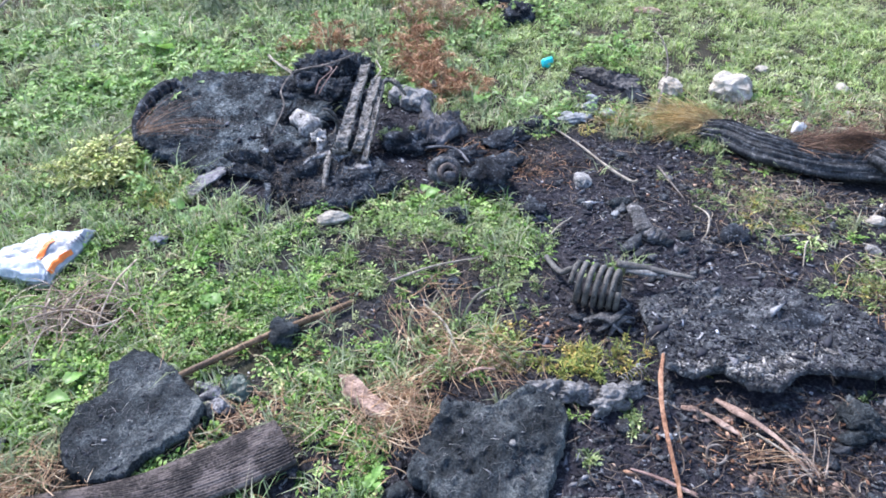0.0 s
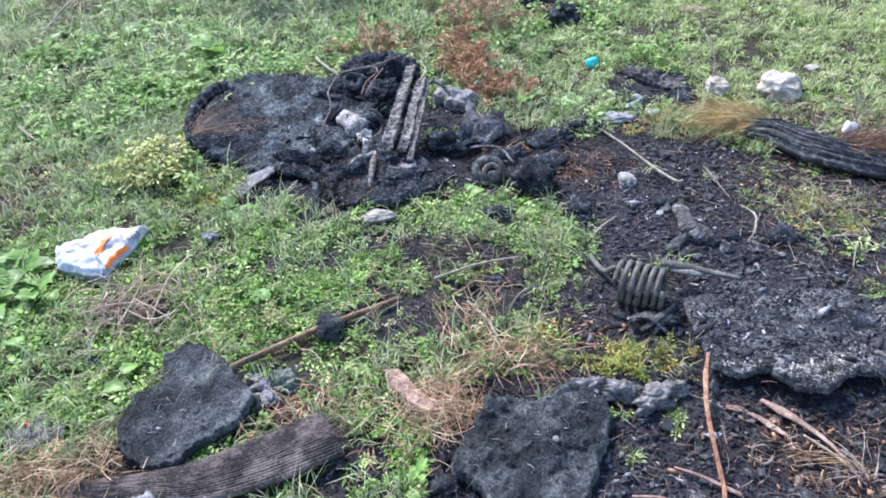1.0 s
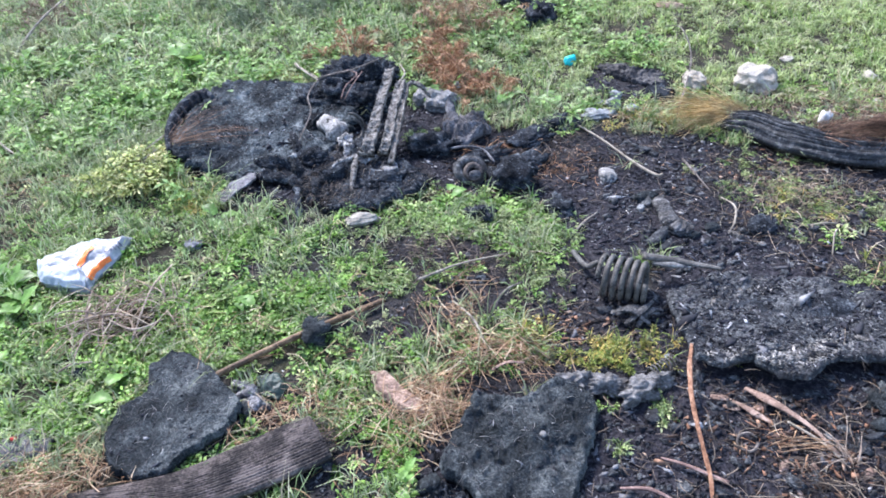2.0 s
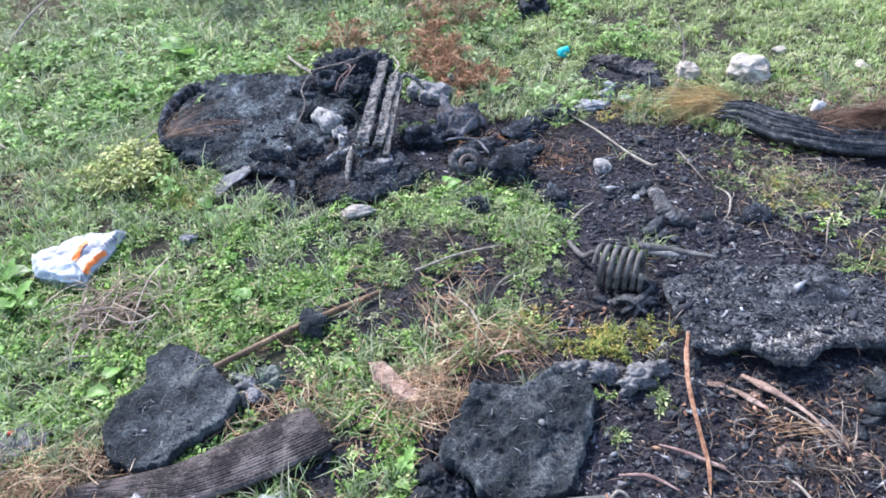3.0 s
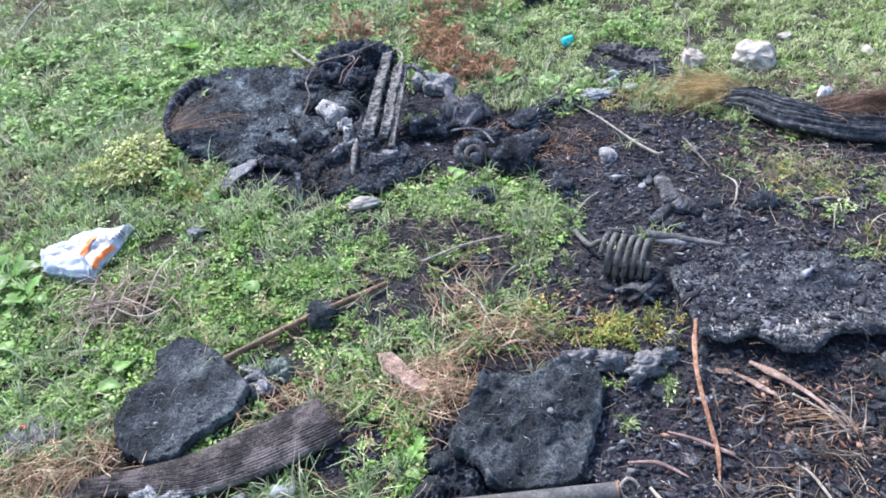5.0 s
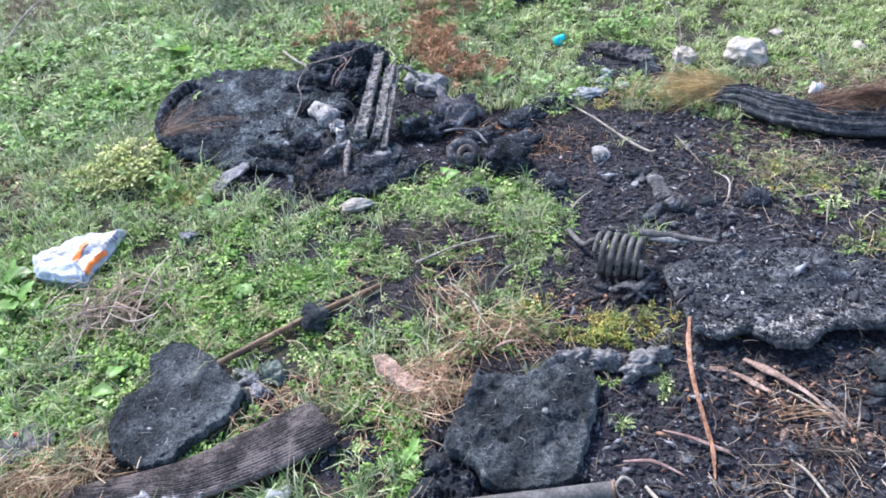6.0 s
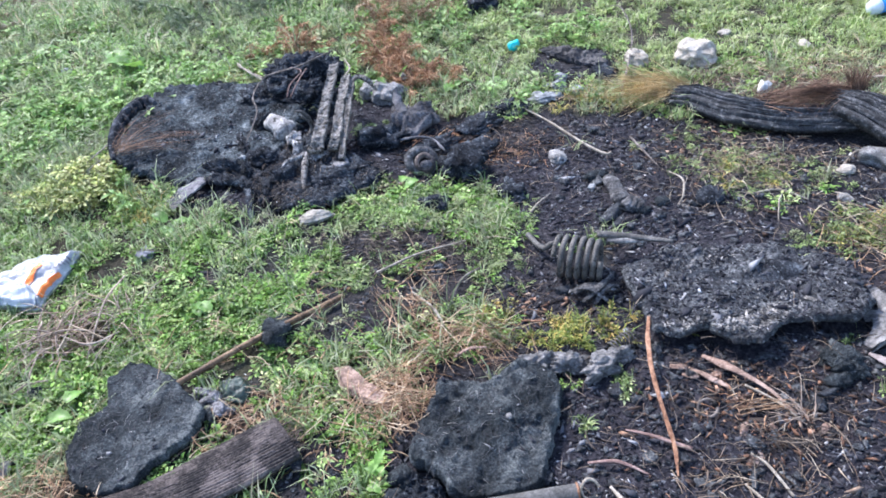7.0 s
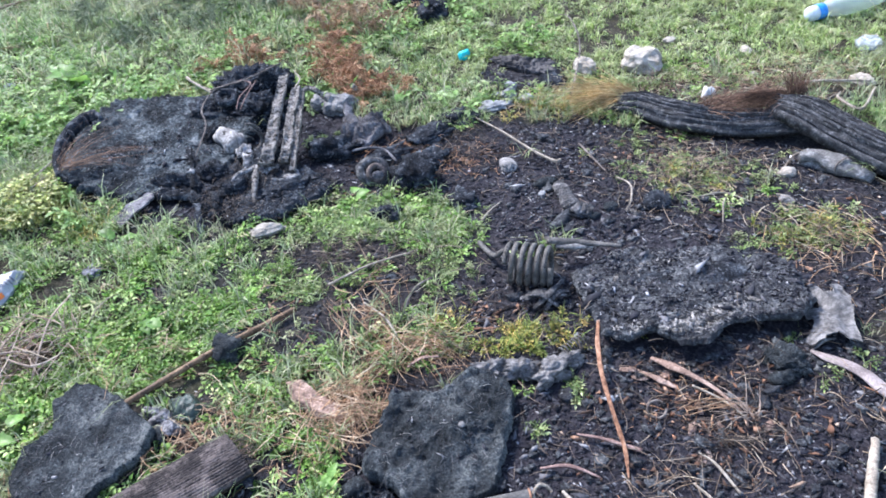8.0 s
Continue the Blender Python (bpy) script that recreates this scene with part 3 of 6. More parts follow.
# ---- burnt tyre heap ----
def tuft(n, root, spread, direction, length, width, droop=0.3, seed=1, jitter=0.5):
    """Thin strands that leave a strip of roots in about one direction."""
    r = np.random.default_rng(seed)
    root, spread = np.array(root, float), np.array(spread, float)
    p0 = root + (r.random((n, 3)) - 0.5) * spread
    d = np.array(direction, float)
    d = d / np.linalg.norm(d)
    d = d[None] + r.normal(0, jitter, (n, 3)) * np.array([1, 1, 0.45])
    d /= np.linalg.norm(d, axis=1)[:, None]
    ln = length * r.uniform(0.45, 1.15, n)[:, None]
    p1 = p0 + d * ln * 0.5 + np.array([0, 0, 1]) * ln * 0.12 + r.normal(0, 0.06, (n, 3)) * ln
    p2 = p0 + d * ln - np.array([0, 0, 1]) * ln * droop
    p2[:, 2] = np.maximum(p2[:, 2], 0.004)
    p1[:, 2] = np.maximum(p1[:, 2], 0.006)
    return strands(p0, p1, p2, width * r.uniform(0.6, 1.3, n))


def tread_profile(width, thick, grooves, depth, arch=0.0, steps=5):
    """Cross-section of a strip of tyre: grooved on top, flat below."""
    top = []
    n = (grooves + 1) * steps
    for i in range(n + 1):
        u = i / n
        cut = i % steps == 0 and 0 < i < n
        z = thick + arch * (1 - (2 * u - 1) ** 2) + 0.0035 * math.sin(2.3 * (i // steps))
        if cut:
            w = width * 0.017
            top += [((u - 0.5) * width - w, z), ((u - 0.5) * width - w * 0.6, z - depth), ((u - 0.5) * width + w * 0.6, z - depth), ((u - 0.5) * width + w, z)]
        else:
            top.append(((u - 0.5) * width, z + 0.003 * math.sin(math.pi * (i % steps) / steps)))
    low = [(width * (0.5 - k / 6) * 0.97, arch * (1 - (1 - k / 3) ** 2) * 0.9) for k in range(7)]
    return top + low


heap = thing("burnt_tyre_piece", "large charred tyre piece curling up on scorched grass", "tyre", (-0.5, 2.65, gz(-0.5, 2.65)))
mat_slab = Slab([(-0.81, 2.60), (-0.81, 2.80), (-0.77, 3.00), (-0.70, 3.07), (-0.57, 3.09), (-0.42, 3.08), (-0.25, 3.04), (-0.10, 2.96), (-0.06, 2.76), (-0.16, 2.48), (-0.36, 2.37), (-0.47, 2.33), (-0.58, 2.37), (-0.69, 2.44), (-0.78, 2.53)],
                (0.066, -0.02, 0.045), 0.026, 0.010, 3, 0.09, 0.05, grain=0.010)
part("sidewall", mat_slab.shape(70, 260), char_dusty, heap)
lug_path = [(-0.80, 2.545, 0.055), (-0.835, 2.66, 0.075), (-0.840, 2.80, 0.088), (-0.808, 2.93, 0.092), (-0.765, 2.985, 0.088), (-0.725, 2.95, 0.08)]
band = part("tread_band", sweep(lug_path, [(-0.012, -0.07), (-0.022, -0.03), (-0.022, 0.0), (-0.012, 0.022), (0.010, 0.018), (0.02, -0.01), (0.016, -0.07)], 60, [0.5, 0.8, 0.9, 0.8, 0.5], [0.7, 0.7, 0.7, 0.75, 0.6], 0.008, 4), char, heap, "scorched tread band with worn lugs")
lp = spline(lug_path, 12)
for i in range(2, 10):
    x, y, z = lp[i]
    dx, dy = lp[i + 1][:2] - lp[i - 1][:2] if i < 11 else (0, 1)
    k = math.hypot(dx, dy)
    sx, sy = dy / k, -dx / k
    part("lug", sweep([(x + sx * 0.006, y + sy * 0.006, z + 0.012), (x + sx * 0.015, y + sy * 0.015, z - 0.006), (x + sx * 0.018, y + sy * 0.018, z - 0.035)],
                      [(-0.012, -0.006), (-0.010, 0.007), (0.010, 0.007), (0.012, -0.006)], 8, [0.7, 1, 0.8]), char_smooth, band)
cords = [tuft(34, (-0.785, 2.58, 0.092), (0.05, 0.05, 0.02), (0.42, 0.78, 0.05), 0.27, 0.0017, 0.02, 5, 0.15),
         tuft(36, (-0.77, 2.555, 0.088), (0.05, 0.05, 0.02), (0.97, 0.04, 0.03), 0.31, 0.0017, 0.02, 6, 0.11)]
for c in cords:
    part("cord_fringe", c, rust_mat, heap, "rusty frayed steel cords")
part("torn_flap", Slab([(-0.575, 2.225), (-0.515, 2.20), (-0.47, 2.255), (-0.405, 2.315), (-0.43, 2.36), (-0.51, 2.315)], (0.034, 0.14, 0.10), 0.006, 0.006, 47, 0.12, 0.05, foot=False).shape(24, 90), flap_grey, heap, "grey brittle flap")

front = Slab([(-0.47, 2.36), (-0.38, 2.46), (-0.14, 2.50), (0.10, 2.42), (0.21, 2.29), (0.185, 2.20), (0.10, 2.135), (0.0, 2.10), (-0.15, 2.12), (-0.205, 2.17), (-0.24, 2.265), (-0.38, 2.32)], (0.040, 0.0, 0.045), 0.020, 0.018, 12, 0.11, 0.05, grain=0.014)
solo("charred_sheet", front.shape(60, 240), char, "blackened rubber sheet with torn edge on scorched ground", "sheet")
solo("charred_strip", sweep([(-0.25, 2.25, 0.03), (-0.235, 2.15, 0.035), (-0.225, 2.06, 0.0)], [(-0.014, 0), (-0.010, 0.003), (0, 0.004), (0.010, 0.003), (0.014, 0)], 34, [1.1, 0.7, 0.9, 0.5, 0.7, 0.2], None, 0.012, 5), char, "narrow charred strip hanging to the ground", "debris")

for i, (c, s, tu) in enumerate([((-0.15, 3.08), (0.26, 0.20, 0.155), 0.2), ((-0.03, 3.06), (0.22, 0.20, 0.16), 1.0), ((-0.06, 2.88), (0.22, 0.22, 0.125), 0.6), ((-0.26, 2.92), (0.2, 0.18, 0.11), 0.4)]):
    solo("charred_clump", rock((*c, gz(*c)), s, 20 + i, 0.42, tu, 5, 0.14, 1.3), char, "lumpy black mass of charred stuffing", "debris", group="charred clumps in the heap")
solo("charred_hose", ring((-0.19, 2.90, 0.115), 0.036, 0.015, (14, 6), 40, 10), char, "burnt black rubber ring lying on char", "hose")
for i, (c, s, tu) in enumerate([((-0.22, 2.44), (0.13, 0.09, 0.08), 0.2), ((-0.02, 2.50), (0.16, 0.13, 0.07), 1.4), ((-0.13, 2.30), (0.13, 0.06, 0.062), 0.8), ((0.06, 2.25), (0.18, 0.08, 0.06), 0.3), ((-0.31, 2.55), (0.07, 0.20, 0.085), 0.3), ((-0.25, 2.70), (0.08, 0.16, 0.10), -0.3), ((-0.18, 2.24), (0.04, 0.12, 0.06), 0.15), ((-0.27, 2.36), (0.04, 0.14, 0.075), 0.2), ((-0.34, 2.40), (0.16, 0.05, 0.08), -0.25)]):
    solo("charred_clump", rock((*c, gz(*c)), s, 33 + i, 0.5, tu, 4, 0.12, 1.3), char, "small crumbled black clump on burnt sheet", "debris", group="charred clumps in the heap")

# ash-coated rails
rails = thing("metal_rails", "ash-coated metal rails leaning on the burnt heap", "metal frame", (0.05, 2.45, gz(0.05, 2.45)))
flat_bar = [(-0.024, -0.006), (-0.025, 0.003), (-0.023, 0.009), (-0.019, 0.010), (-0.012, 0.006), (-0.004, 0.007), (0.006, 0.005), (0.014, 0.008), (0.021, 0.011), (0.025, 0.006), (0.024, -0.006)]
slim_bar = [(x * 0.66, y) for x, y in flat_bar]
part("rail", sweep([(-0.01, 2.375, 0.075), (0.001, 2.42, 0.09), (0.033, 2.606, 0.14), (0.068, 2.86, 0.19)], flat_bar, 90, [1.25, 1.05, 1.0, 0.9, 0.85, 0.75], None, 0.020, 3), ash_metal, rails)
part("rail", sweep([(0.058, 2.38, 0.075), (0.070, 2.44, 0.092), (0.088, 2.58, 0.128), (0.112, 2.775, 0.167)], slim_bar, 80, [1.3, 1.1, 1.2, 1.1, 1.05], None, 0.018, 5), ash_metal, rails)
part("rail", sweep([(0.086, 2.335, 0.06), (0.105, 2.48, 0.10), (0.136, 2.755, 0.157)], [(x * 0.42, y * 0.9) for x, y in flat_bar], 60, [1.1, 0.9, 1.1, 1], None, 0.010, 7), ash_metal, rails)
part("arm", sweep([(0.12, 2.73, 0.158), (0.16, 2.77, 0.162), (0.20, 2.745, 0.150), (0.225, 2.76, 0.10)], [(x * 0.4, y * 0.8) for x, y in flat_bar], 40, [0.8, 1, 0.9, 0.5], None, 0.010, 8), ash_metal, rails)
for i, (c, s) in enumerate([((-0.048, 2.395, 0.045), (0.05, 0.035, 0.028)), ((-0.005, 2.385, 0.048), (0.045, 0.03, 0.024)), ((0.026, 2.40, 0.046), (0.03, 0.03, 0.02)), ((0.079, 2.31, 0.035), (0.026, 0.07, 0.028)), ((0.10, 2.335, 0.035), (0.05, 0.022, 0.02)), ((-0.075, 2.44, 0.045), (0.045, 0.075, 0.035))]):
    part("molten_foot", rock(c, s, 60 + i, 0.8, 0.5 * i, 4, 0.3, 0.9), white_ash, rails, "white ashy molten end")
part("drip", tube([(-0.135, 2.335, 0.05), (-0.11, 2.36, 0.06), (-0.06, 2.385, 0.062)], 0.009, 24, 7, [0.6, 1.2, 0.8], 0.006, 9), white_ash, rails)
part("drip", tube([(-0.048, 2.365, 0.06), (-0.047, 2.28, 0.055), (-0.049, 2.20, 0.03)], 0.011, 24, 7, [1, 1.2, 0.6], 0.006, 4), ash_metal, rails)

can = thing("crushed_can", "fire-bleached crushed can in black debris", "can", (-0.13, 2.55, 0.03))
part("body", lathe([(0, 0.016), (0.004, 0.034), (0.03, 0.040), (0.06, 0.034), (0.09, 0.040), (0.125, 0.034), (0.13, 0.014)], (-0.195, 2.66, 0.075), (0.60, -0.95, -0.10), 44, 0.5, 4), can_mat, can)
part("rim", ring((-0.085, 2.575, 0.085), 0.055, 0.007, (48, 46), 34, 7, -80, 130), spring_steel, can)
part("rim", ring((-0.075, 2.565, 0.08), 0.042, 0.005, (48, 46), 30, 6, -60, 120), spring_steel, can)
part("torn_side", rock((-0.098, 2.505, 0.05), (0.06, 0.06, 0.05), 71, 0.8, 0.7, 4, 0.15, 0.9), white_ash, can)
part("torn_side", rock((-0.080, 2.455, 0.045), (0.04, 0.06, 0.045), 74, 0.8, 0.2, 4, 0.15, 0.9), white_ash, can)


def wire(name, path, r, material, label, category="wire", n=26, taper=None):
    return solo(name, tube(path, r, n, 7, taper, r * 0.3, int(abs(path[0][0]) * 97)), material, label, category)


wire("scorched_twig", [(-0.275, 2.50, 0.085), (-0.25, 2.68, 0.11), (-0.275, 2.80, 0.125), (-0.235, 2.93, 0.14), (-0.12, 2.97, 0.15)], 0.0036, twig_dark, "thin scorched twig lying over the charred tyre", "twig", 30, [0.6, 1, 0.7])
wire("scorched_twig", [(-0.24, 2.93, 0.145), (-0.11, 2.94, 0.16), (-0.02, 3.0, 0.165), (0.04, 3.06, 0.16)], 0.0034, twig_dark, "thin scorched twig over black clump", "twig")
wire("red_wire", [(-0.135, 2.76, 0.12), (-0.12, 2.82, 0.145), (-0.08, 2.91, 0.155), (-0.13, 2.97, 0.15)], 0.0026, pink, "dull red wire standing from burnt clump", "wire")
wire("red_wire", [(-0.12, 2.76, 0.12), (-0.09, 2.84, 0.145), (-0.06, 2.93, 0.155)], 0.0024, pink, "dull red wire standing from burnt clump", "wire")
wire("scorched_twig", [(0.105, 2.78, 0.165), (0.125, 2.86, 0.165), (0.10, 2.96, 0.16)], 0.0035, twig_pale, "pale broken twig behind metal rails", "twig")
wire("scorched_twig", [(-0.28, 3.08, 0.06), (-0.36, 3.16, 0.08), (-0.42, 3.30, 0.06)], 0.004, twig_pale, "pale bare twig behind burnt tyre", "twig")

# stones and scraps beside the heap
for i, (c, s, mat, lab) in enumerate([
        ((0.26, 2.86), (0.15, 0.13, 0.11), grey_stone, "sooty grey stone beside metal rails"),
        ((0.19, 2.90), (0.09, 0.08, 0.09), grey_stone, "small sooty grey stone beside rails"),
        ((0.34, 2.97), (0.08, 0.06, 0.08), grey_stone, "small grey stone by dead bracken"),
        ((-0.005, 2.06), (0.115, 0.058, 0.042), beige_stone, "flat pale stone among clover"),
        ((0.85, 2.235), (0.085, 0.058, 0.042), grey_stone, "pale grey stone lying on black cinders"),
        ((1.32, 2.89), (0.115, 0.09, 0.08), pale_stone, "pale rounded stone in short grass"),
        ((1.56, 2.84), (0.175, 0.14, 0.125), pale_stone, "large pale angular stone in short grass"),
        ((1.76, 3.06), (0.06, 0.04, 0.03), pale_stone, "small pale stone half hidden in grass"),
        ((1.73, 1.925), (0.062, 0.048, 0.03), beige_stone, "pale stone on burnt ground"),
        ((1.655, 1.785), (0.042, 0.05, 0.03), grey_stone, "grey stone on burnt ground"),
        ((1.27, 1.885), (0.10, 0.085, 0.05), char, "charred clod on black cinders"),
        ((2.02, 2.86), (0.07, 0.05, 0.03), pale_stone, "pale stone beside scorched tyre strip"),
        ((1.95, 2.63), (0.04, 0.03, 0.02), pale_stone, "small pale stone in grass"),
        ((2.3, 2.45), (0.09, 0.07, 0.04), pale_stone, "pale stone by scorched tyre strip"),
        ((1.02, 3.52), (0.05, 0.04, 0.025), pale_stone, "small pale stone in grass"),
        ((1.43, 3.78), (0.14, 0.07, 0.03), bark, "flat tan stone lying in grass")]):
    solo("stone", rock((*c, gz(*c)), s, 80 + i, 0.30 if i in (5, 6) else 0.34, 0.1 if i == 3 else 0.4 * i, 4, 0.25, 0.25), mat, lab, "stone", group="loose stones", smooth_shade=False)
    if i < 7:
        keep_off(*c, 0.5 * max(s[0], s[1]))
solo("white_plastic_scrap", rock((1.69, 2.48, gz(1.69, 2.48)), (0.05, 0.045, 0.075), 99, 0.4, 0.3, 4), scrap_white, "crumpled white plastic scrap by tyre strip", "scrap")
for i, (c, s) in enumerate([((0.89, 2.68), (0.12, 0.075, 0.028)), ((0.965, 2.765), (0.075, 0.055, 0.03)), ((0.985, 2.83), (0.055, 0.05, 0.035)), ((1.03, 2.70), (0.06, 0.06, 0.03)),
                            ((0.905, 2.775), (0.05, 0.03, 0.02)), ((0.925, 2.02), (0.035, 0.025, 0.02)), ((-0.28, 2.4), (0.03, 0.02, 0.02))]):
    solo("white_scrap", rock((*c, gz(*c) if i < 6 else 0.07), s, 110 + i, 0.7, 0.9 * i, 4, 0.2, 0.9), scrap_grey, "greyish white broken scrap in thin grass", "scrap", group="white scraps")
    keep_off(*c, 0.55 * s[0])

cloth = Slab([(0.26, 2.48), (0.28, 2.62), (0.29, 2.70), (0.33, 2.68), (0.42, 2.66), (0.45, 2.58), (0.37, 2.50)], (0.062, -0.08, 0.12), 0.025, 0.03, 44, 0.16, 0.08, grain=0.020)
rag = thing("sooty_rag", "stiff sooty grey rag with a raised corner", "rag", (0.34, 2.58, gz(0.34, 2.58)))
part("fold", cloth.shape(50, 180), grey_cloth, rag)
part("raised_corner", sweep([(0.32, 2.60, 0.06), (0.305, 2.67, 0.09), (0.305, 2.71, 0.125)], [(-0.028, 0), (-0.018, 0.004), (0, 0.006), (0.018, 0.003), (0.028, -0.004), (0, -0.003)], 24, [1, 0.8, 0.5, 0.15], None, 0.014, 3), grey_cloth, rag)
wire("ashy_rope", [(0.30, 2.46, 0.03), (0.36, 2.44, 0.045), (0.42, 2.42, 0.04), (0.46, 2.34, 0.03)], 0.005, grey_cloth, "ashy bent rope lying on cinders", "rope")

hub = thing("bearing_hub", "burnt ringed hub lying on scorched ground", "hub", (0.375, 2.27, gz(0.375, 2.27)))
part("outer_ring", ring((0.372, 2.285, 0.036), 0.046, 0.018, (40, 14), 40, 12, 0, 360, 0.85), boot_grey, hub)
part("middle_ring", ring((0.382, 2.262, 0.042), 0.026, 0.010, (40, 14), 30, 8), char_brown, hub)
part("centre", rock((0.385, 2.252, 0.028), (0.045, 0.03, 0.032), 131, 0.2, 0, 3, 0.2), grey_cloth, hub)
part("back_disc", lathe([(0, 0.05), (0.012, 0.052), (0.02, 0.04)], (0.37, 2.31, 0.03), (0.1, -0.65, 0.75), 26, 0.06), char, hub)
for i, (c, s, tu) in enumerate([((0.51, 2.23), (0.17, 0.15, 0.10), 0.4), ((0.22, 2.50), (0.22, 0.11, 0.08), -0.1), ((0.42, 2.40), (0.20, 0.10, 0.05), 0.3), ((0.56, 2.34), (0.18, 0.12, 0.05), 0.8),
                                ((0.40, 2.03), (0.10, 0.07, 0.05), 0.1), ((0.72, 2.62), (0.16, 0.10, 0.05), 0.1), ((0.60, 2.52), (0.2, 0.12, 0.05), 0.6), ((0.66, 2.05), (0.09, 0.13, 0.045), 0.1),
                                ((1.05, 1.86), (0.05, 0.03, 0.02), 0.12), ((0.955, 2.085), (0.09, 0.045, 0.035), 0.2), ((1.12, 1.89), (0.05, 0.04, 0.025), 0.15), ((0.76, 3.74), (0.17, 0.2, 0.11), 0.6), ((0.66, 3.93), (0.18, 0.16, 0.10), 0.2)]):
    solo("charred_lump", rock((*c, gz(*c)), s, 140 + i, 0.24 if i in (8, 9, 10) else 0.5, tu, 4, 0.2, 1.2), char if i not in (8, 9, 10) else slab_grey, "black charred lump lying on the burnt ground", "debris", group="charred lumps")

boot = thing("charred_boot", "ash-grey charred boot lying on black cinders", "boot", (0.99, 1.97, gz(0.99, 1.97)))
part("shaft", sweep([(0.985, 2.055, 0.020), (0.990, 2.00, 0.026), (0.992, 1.935, 0.026), (0.998, 1.905, 0.022)], ring_profile(0.028, 16, 0.52), 60, [0.7, 1.0, 0.88, 1.12, 1.0], None, 0.010, 6), boot_grey, boot)
part("toe", sweep([(0.992, 1.915, 0.018), (1.015, 1.895, 0.022), (1.04, 1.882, 0.019), (1.052, 1.878, 0.012)], ring_profile(0.029, 16, 0.62), 50, [0.7, 1.05, 0.9, 0.5], None, 0.009, 9), boot_grey, boot)
part("sole", sweep([(0.992, 1.90, 0.005), (1.015, 1.888, 0.006), (1.04, 1.878, 0.005), (1.055, 1.874, 0.004)], [(-0.03, 0), (-0.028, 0.008), (0.028, 0.008), (0.03, 0)], 30, [0.7, 1, 0.85, 0.4], None, 0.004, 4), char, boot)
keep_off(0.99, 1.97, 0.05)

# ---- slabs ----
plate = Slab([(0.91, 1.60), (0.905, 1.50), (0.90, 1.40), (0.915, 1.31), (0.96, 1.262), (1.02, 1.285), (1.045, 1.288), (1.09, 1.222), (1.16, 1.206), (1.22, 1.262), (1.30, 1.265), (1.41, 1.24), (1.48, 1.29), (1.49, 1.36), (1.52, 1.48),
              (1.47, 1.58), (1.38, 1.63), (1.22, 1.68), (1.05, 1.67)], (0.047, 0.0, -0.145), 0.022, 0.016, 5, 0.035, 0.07, grain=0.008)
solo("burnt_slab", plate.shape(64, 260), crust, "cinder-covered burnt slab with a scalloped raised edge", "slab")
under = rock((1.22, 1.45, -0.02), (0.42, 0.26, 0.075), 171, 0.3, 0.1, 4, 0.2)
solo("ash_mound", under, char, "low mound of black ash under the slab", "ash")

pad = Slab([(0.354, 1.237), (0.422, 1.224), (0.462, 1.205), (0.495, 1.226), (0.566, 1.255), (0.607, 1.257), (0.643, 1.212), (0.651, 1.166), (0.63, 1.099), (0.604, 1.041), (0.575, 0.962), (0.545, 0.907), (0.469, 0.896), (0.393, 0.896), (0.352, 0.921), (0.333, 0.966), (0.264, 1.017), (0.279, 1.079), (0.296, 1.131), (0.333, 1.177)],
           (0.046, -0.03, 0.02), 0.040, 0.034, 15, 0.03, 0.05, grain=0.009)
solo("burnt_slab", pad.shape(56, 230), slab_grey, "grey-black burnt slab with a cracked lumpy top", "slab")
solo("snail_shell", rock((0.508, 1.08, float(pad.top(0.508, 1.08))), (0.017, 0.017, 0.012), 175, 0.1, 0, 3, 0.2), grey_stone, "tiny round pale shell on burnt slab", "shell")
pad_low = Slab([(0.195, 0.92), (0.225, 0.985), (0.27, 1.02), (0.33, 1.0), (0.35, 0.92), (0.33, 0.86), (0.23, 0.86)], (0.022, 0, 0), 0.05, 0.04, 17, 0.14, 0.3, grain=0.022)
solo("burnt_clump", pad_low.shape(30, 120), char, "crumbly black clump under the slab's edge", "debris")
pad2 = Slab([(-0.565, 1.16), (-0.555, 1.25), (-0.50, 1.305), (-0.52, 1.39), (-0.475, 1.455), (-0.415, 1.43), (-0.34, 1.37), (-0.235, 1.25), (-0.26, 1.165), (-0.35, 1.10), (-0.375, 1.045), (-0.46, 1.03), (-0.53, 1.08)],
            (0.044, 0.0, 0.02), 0.034, 0.008, 25, 0.035, 0.04, grain=0.005)
solo("burnt_slab", pad2.shape(56, 230), slab_grey, "flat dark grey burnt slab on clover", "slab")
for i, (c, s, tu) in enumerate([((0.60, 1.262), (0.115, 0.06, 0.06), 0.15), ((0.685, 1.256), (0.12, 0.055, 0.055), -0.15), ((0.760, 1.232), (0.11, 0.07, 0.055), 0.35), ((0.81, 1.262), (0.085, 0.05, 0.045), 0.25),
                                ((1.33, 1.15), (0.09, 0.11, 0.05), 0.4), ((1.30, 1.10), (0.06, 0.05, 0.04), 0.2), ((0.245, 0.985), (0.06, 0.05, 0.04), 0.2), ((0.22, 0.92), (0.07, 0.05, 0.05), 0.8), ((-0.72, 1.395), (0.05, 0.045, 0.035), 0.3)]):
    solo("burnt_clod", rock((*c, gz(*c)), s, 180 + i, 0.6, tu, 5, 0.2, 0.7), torn_grey if i < 4 else slab_grey, "rough grey-black burnt clod on the ground", "clod", group="burnt clods")

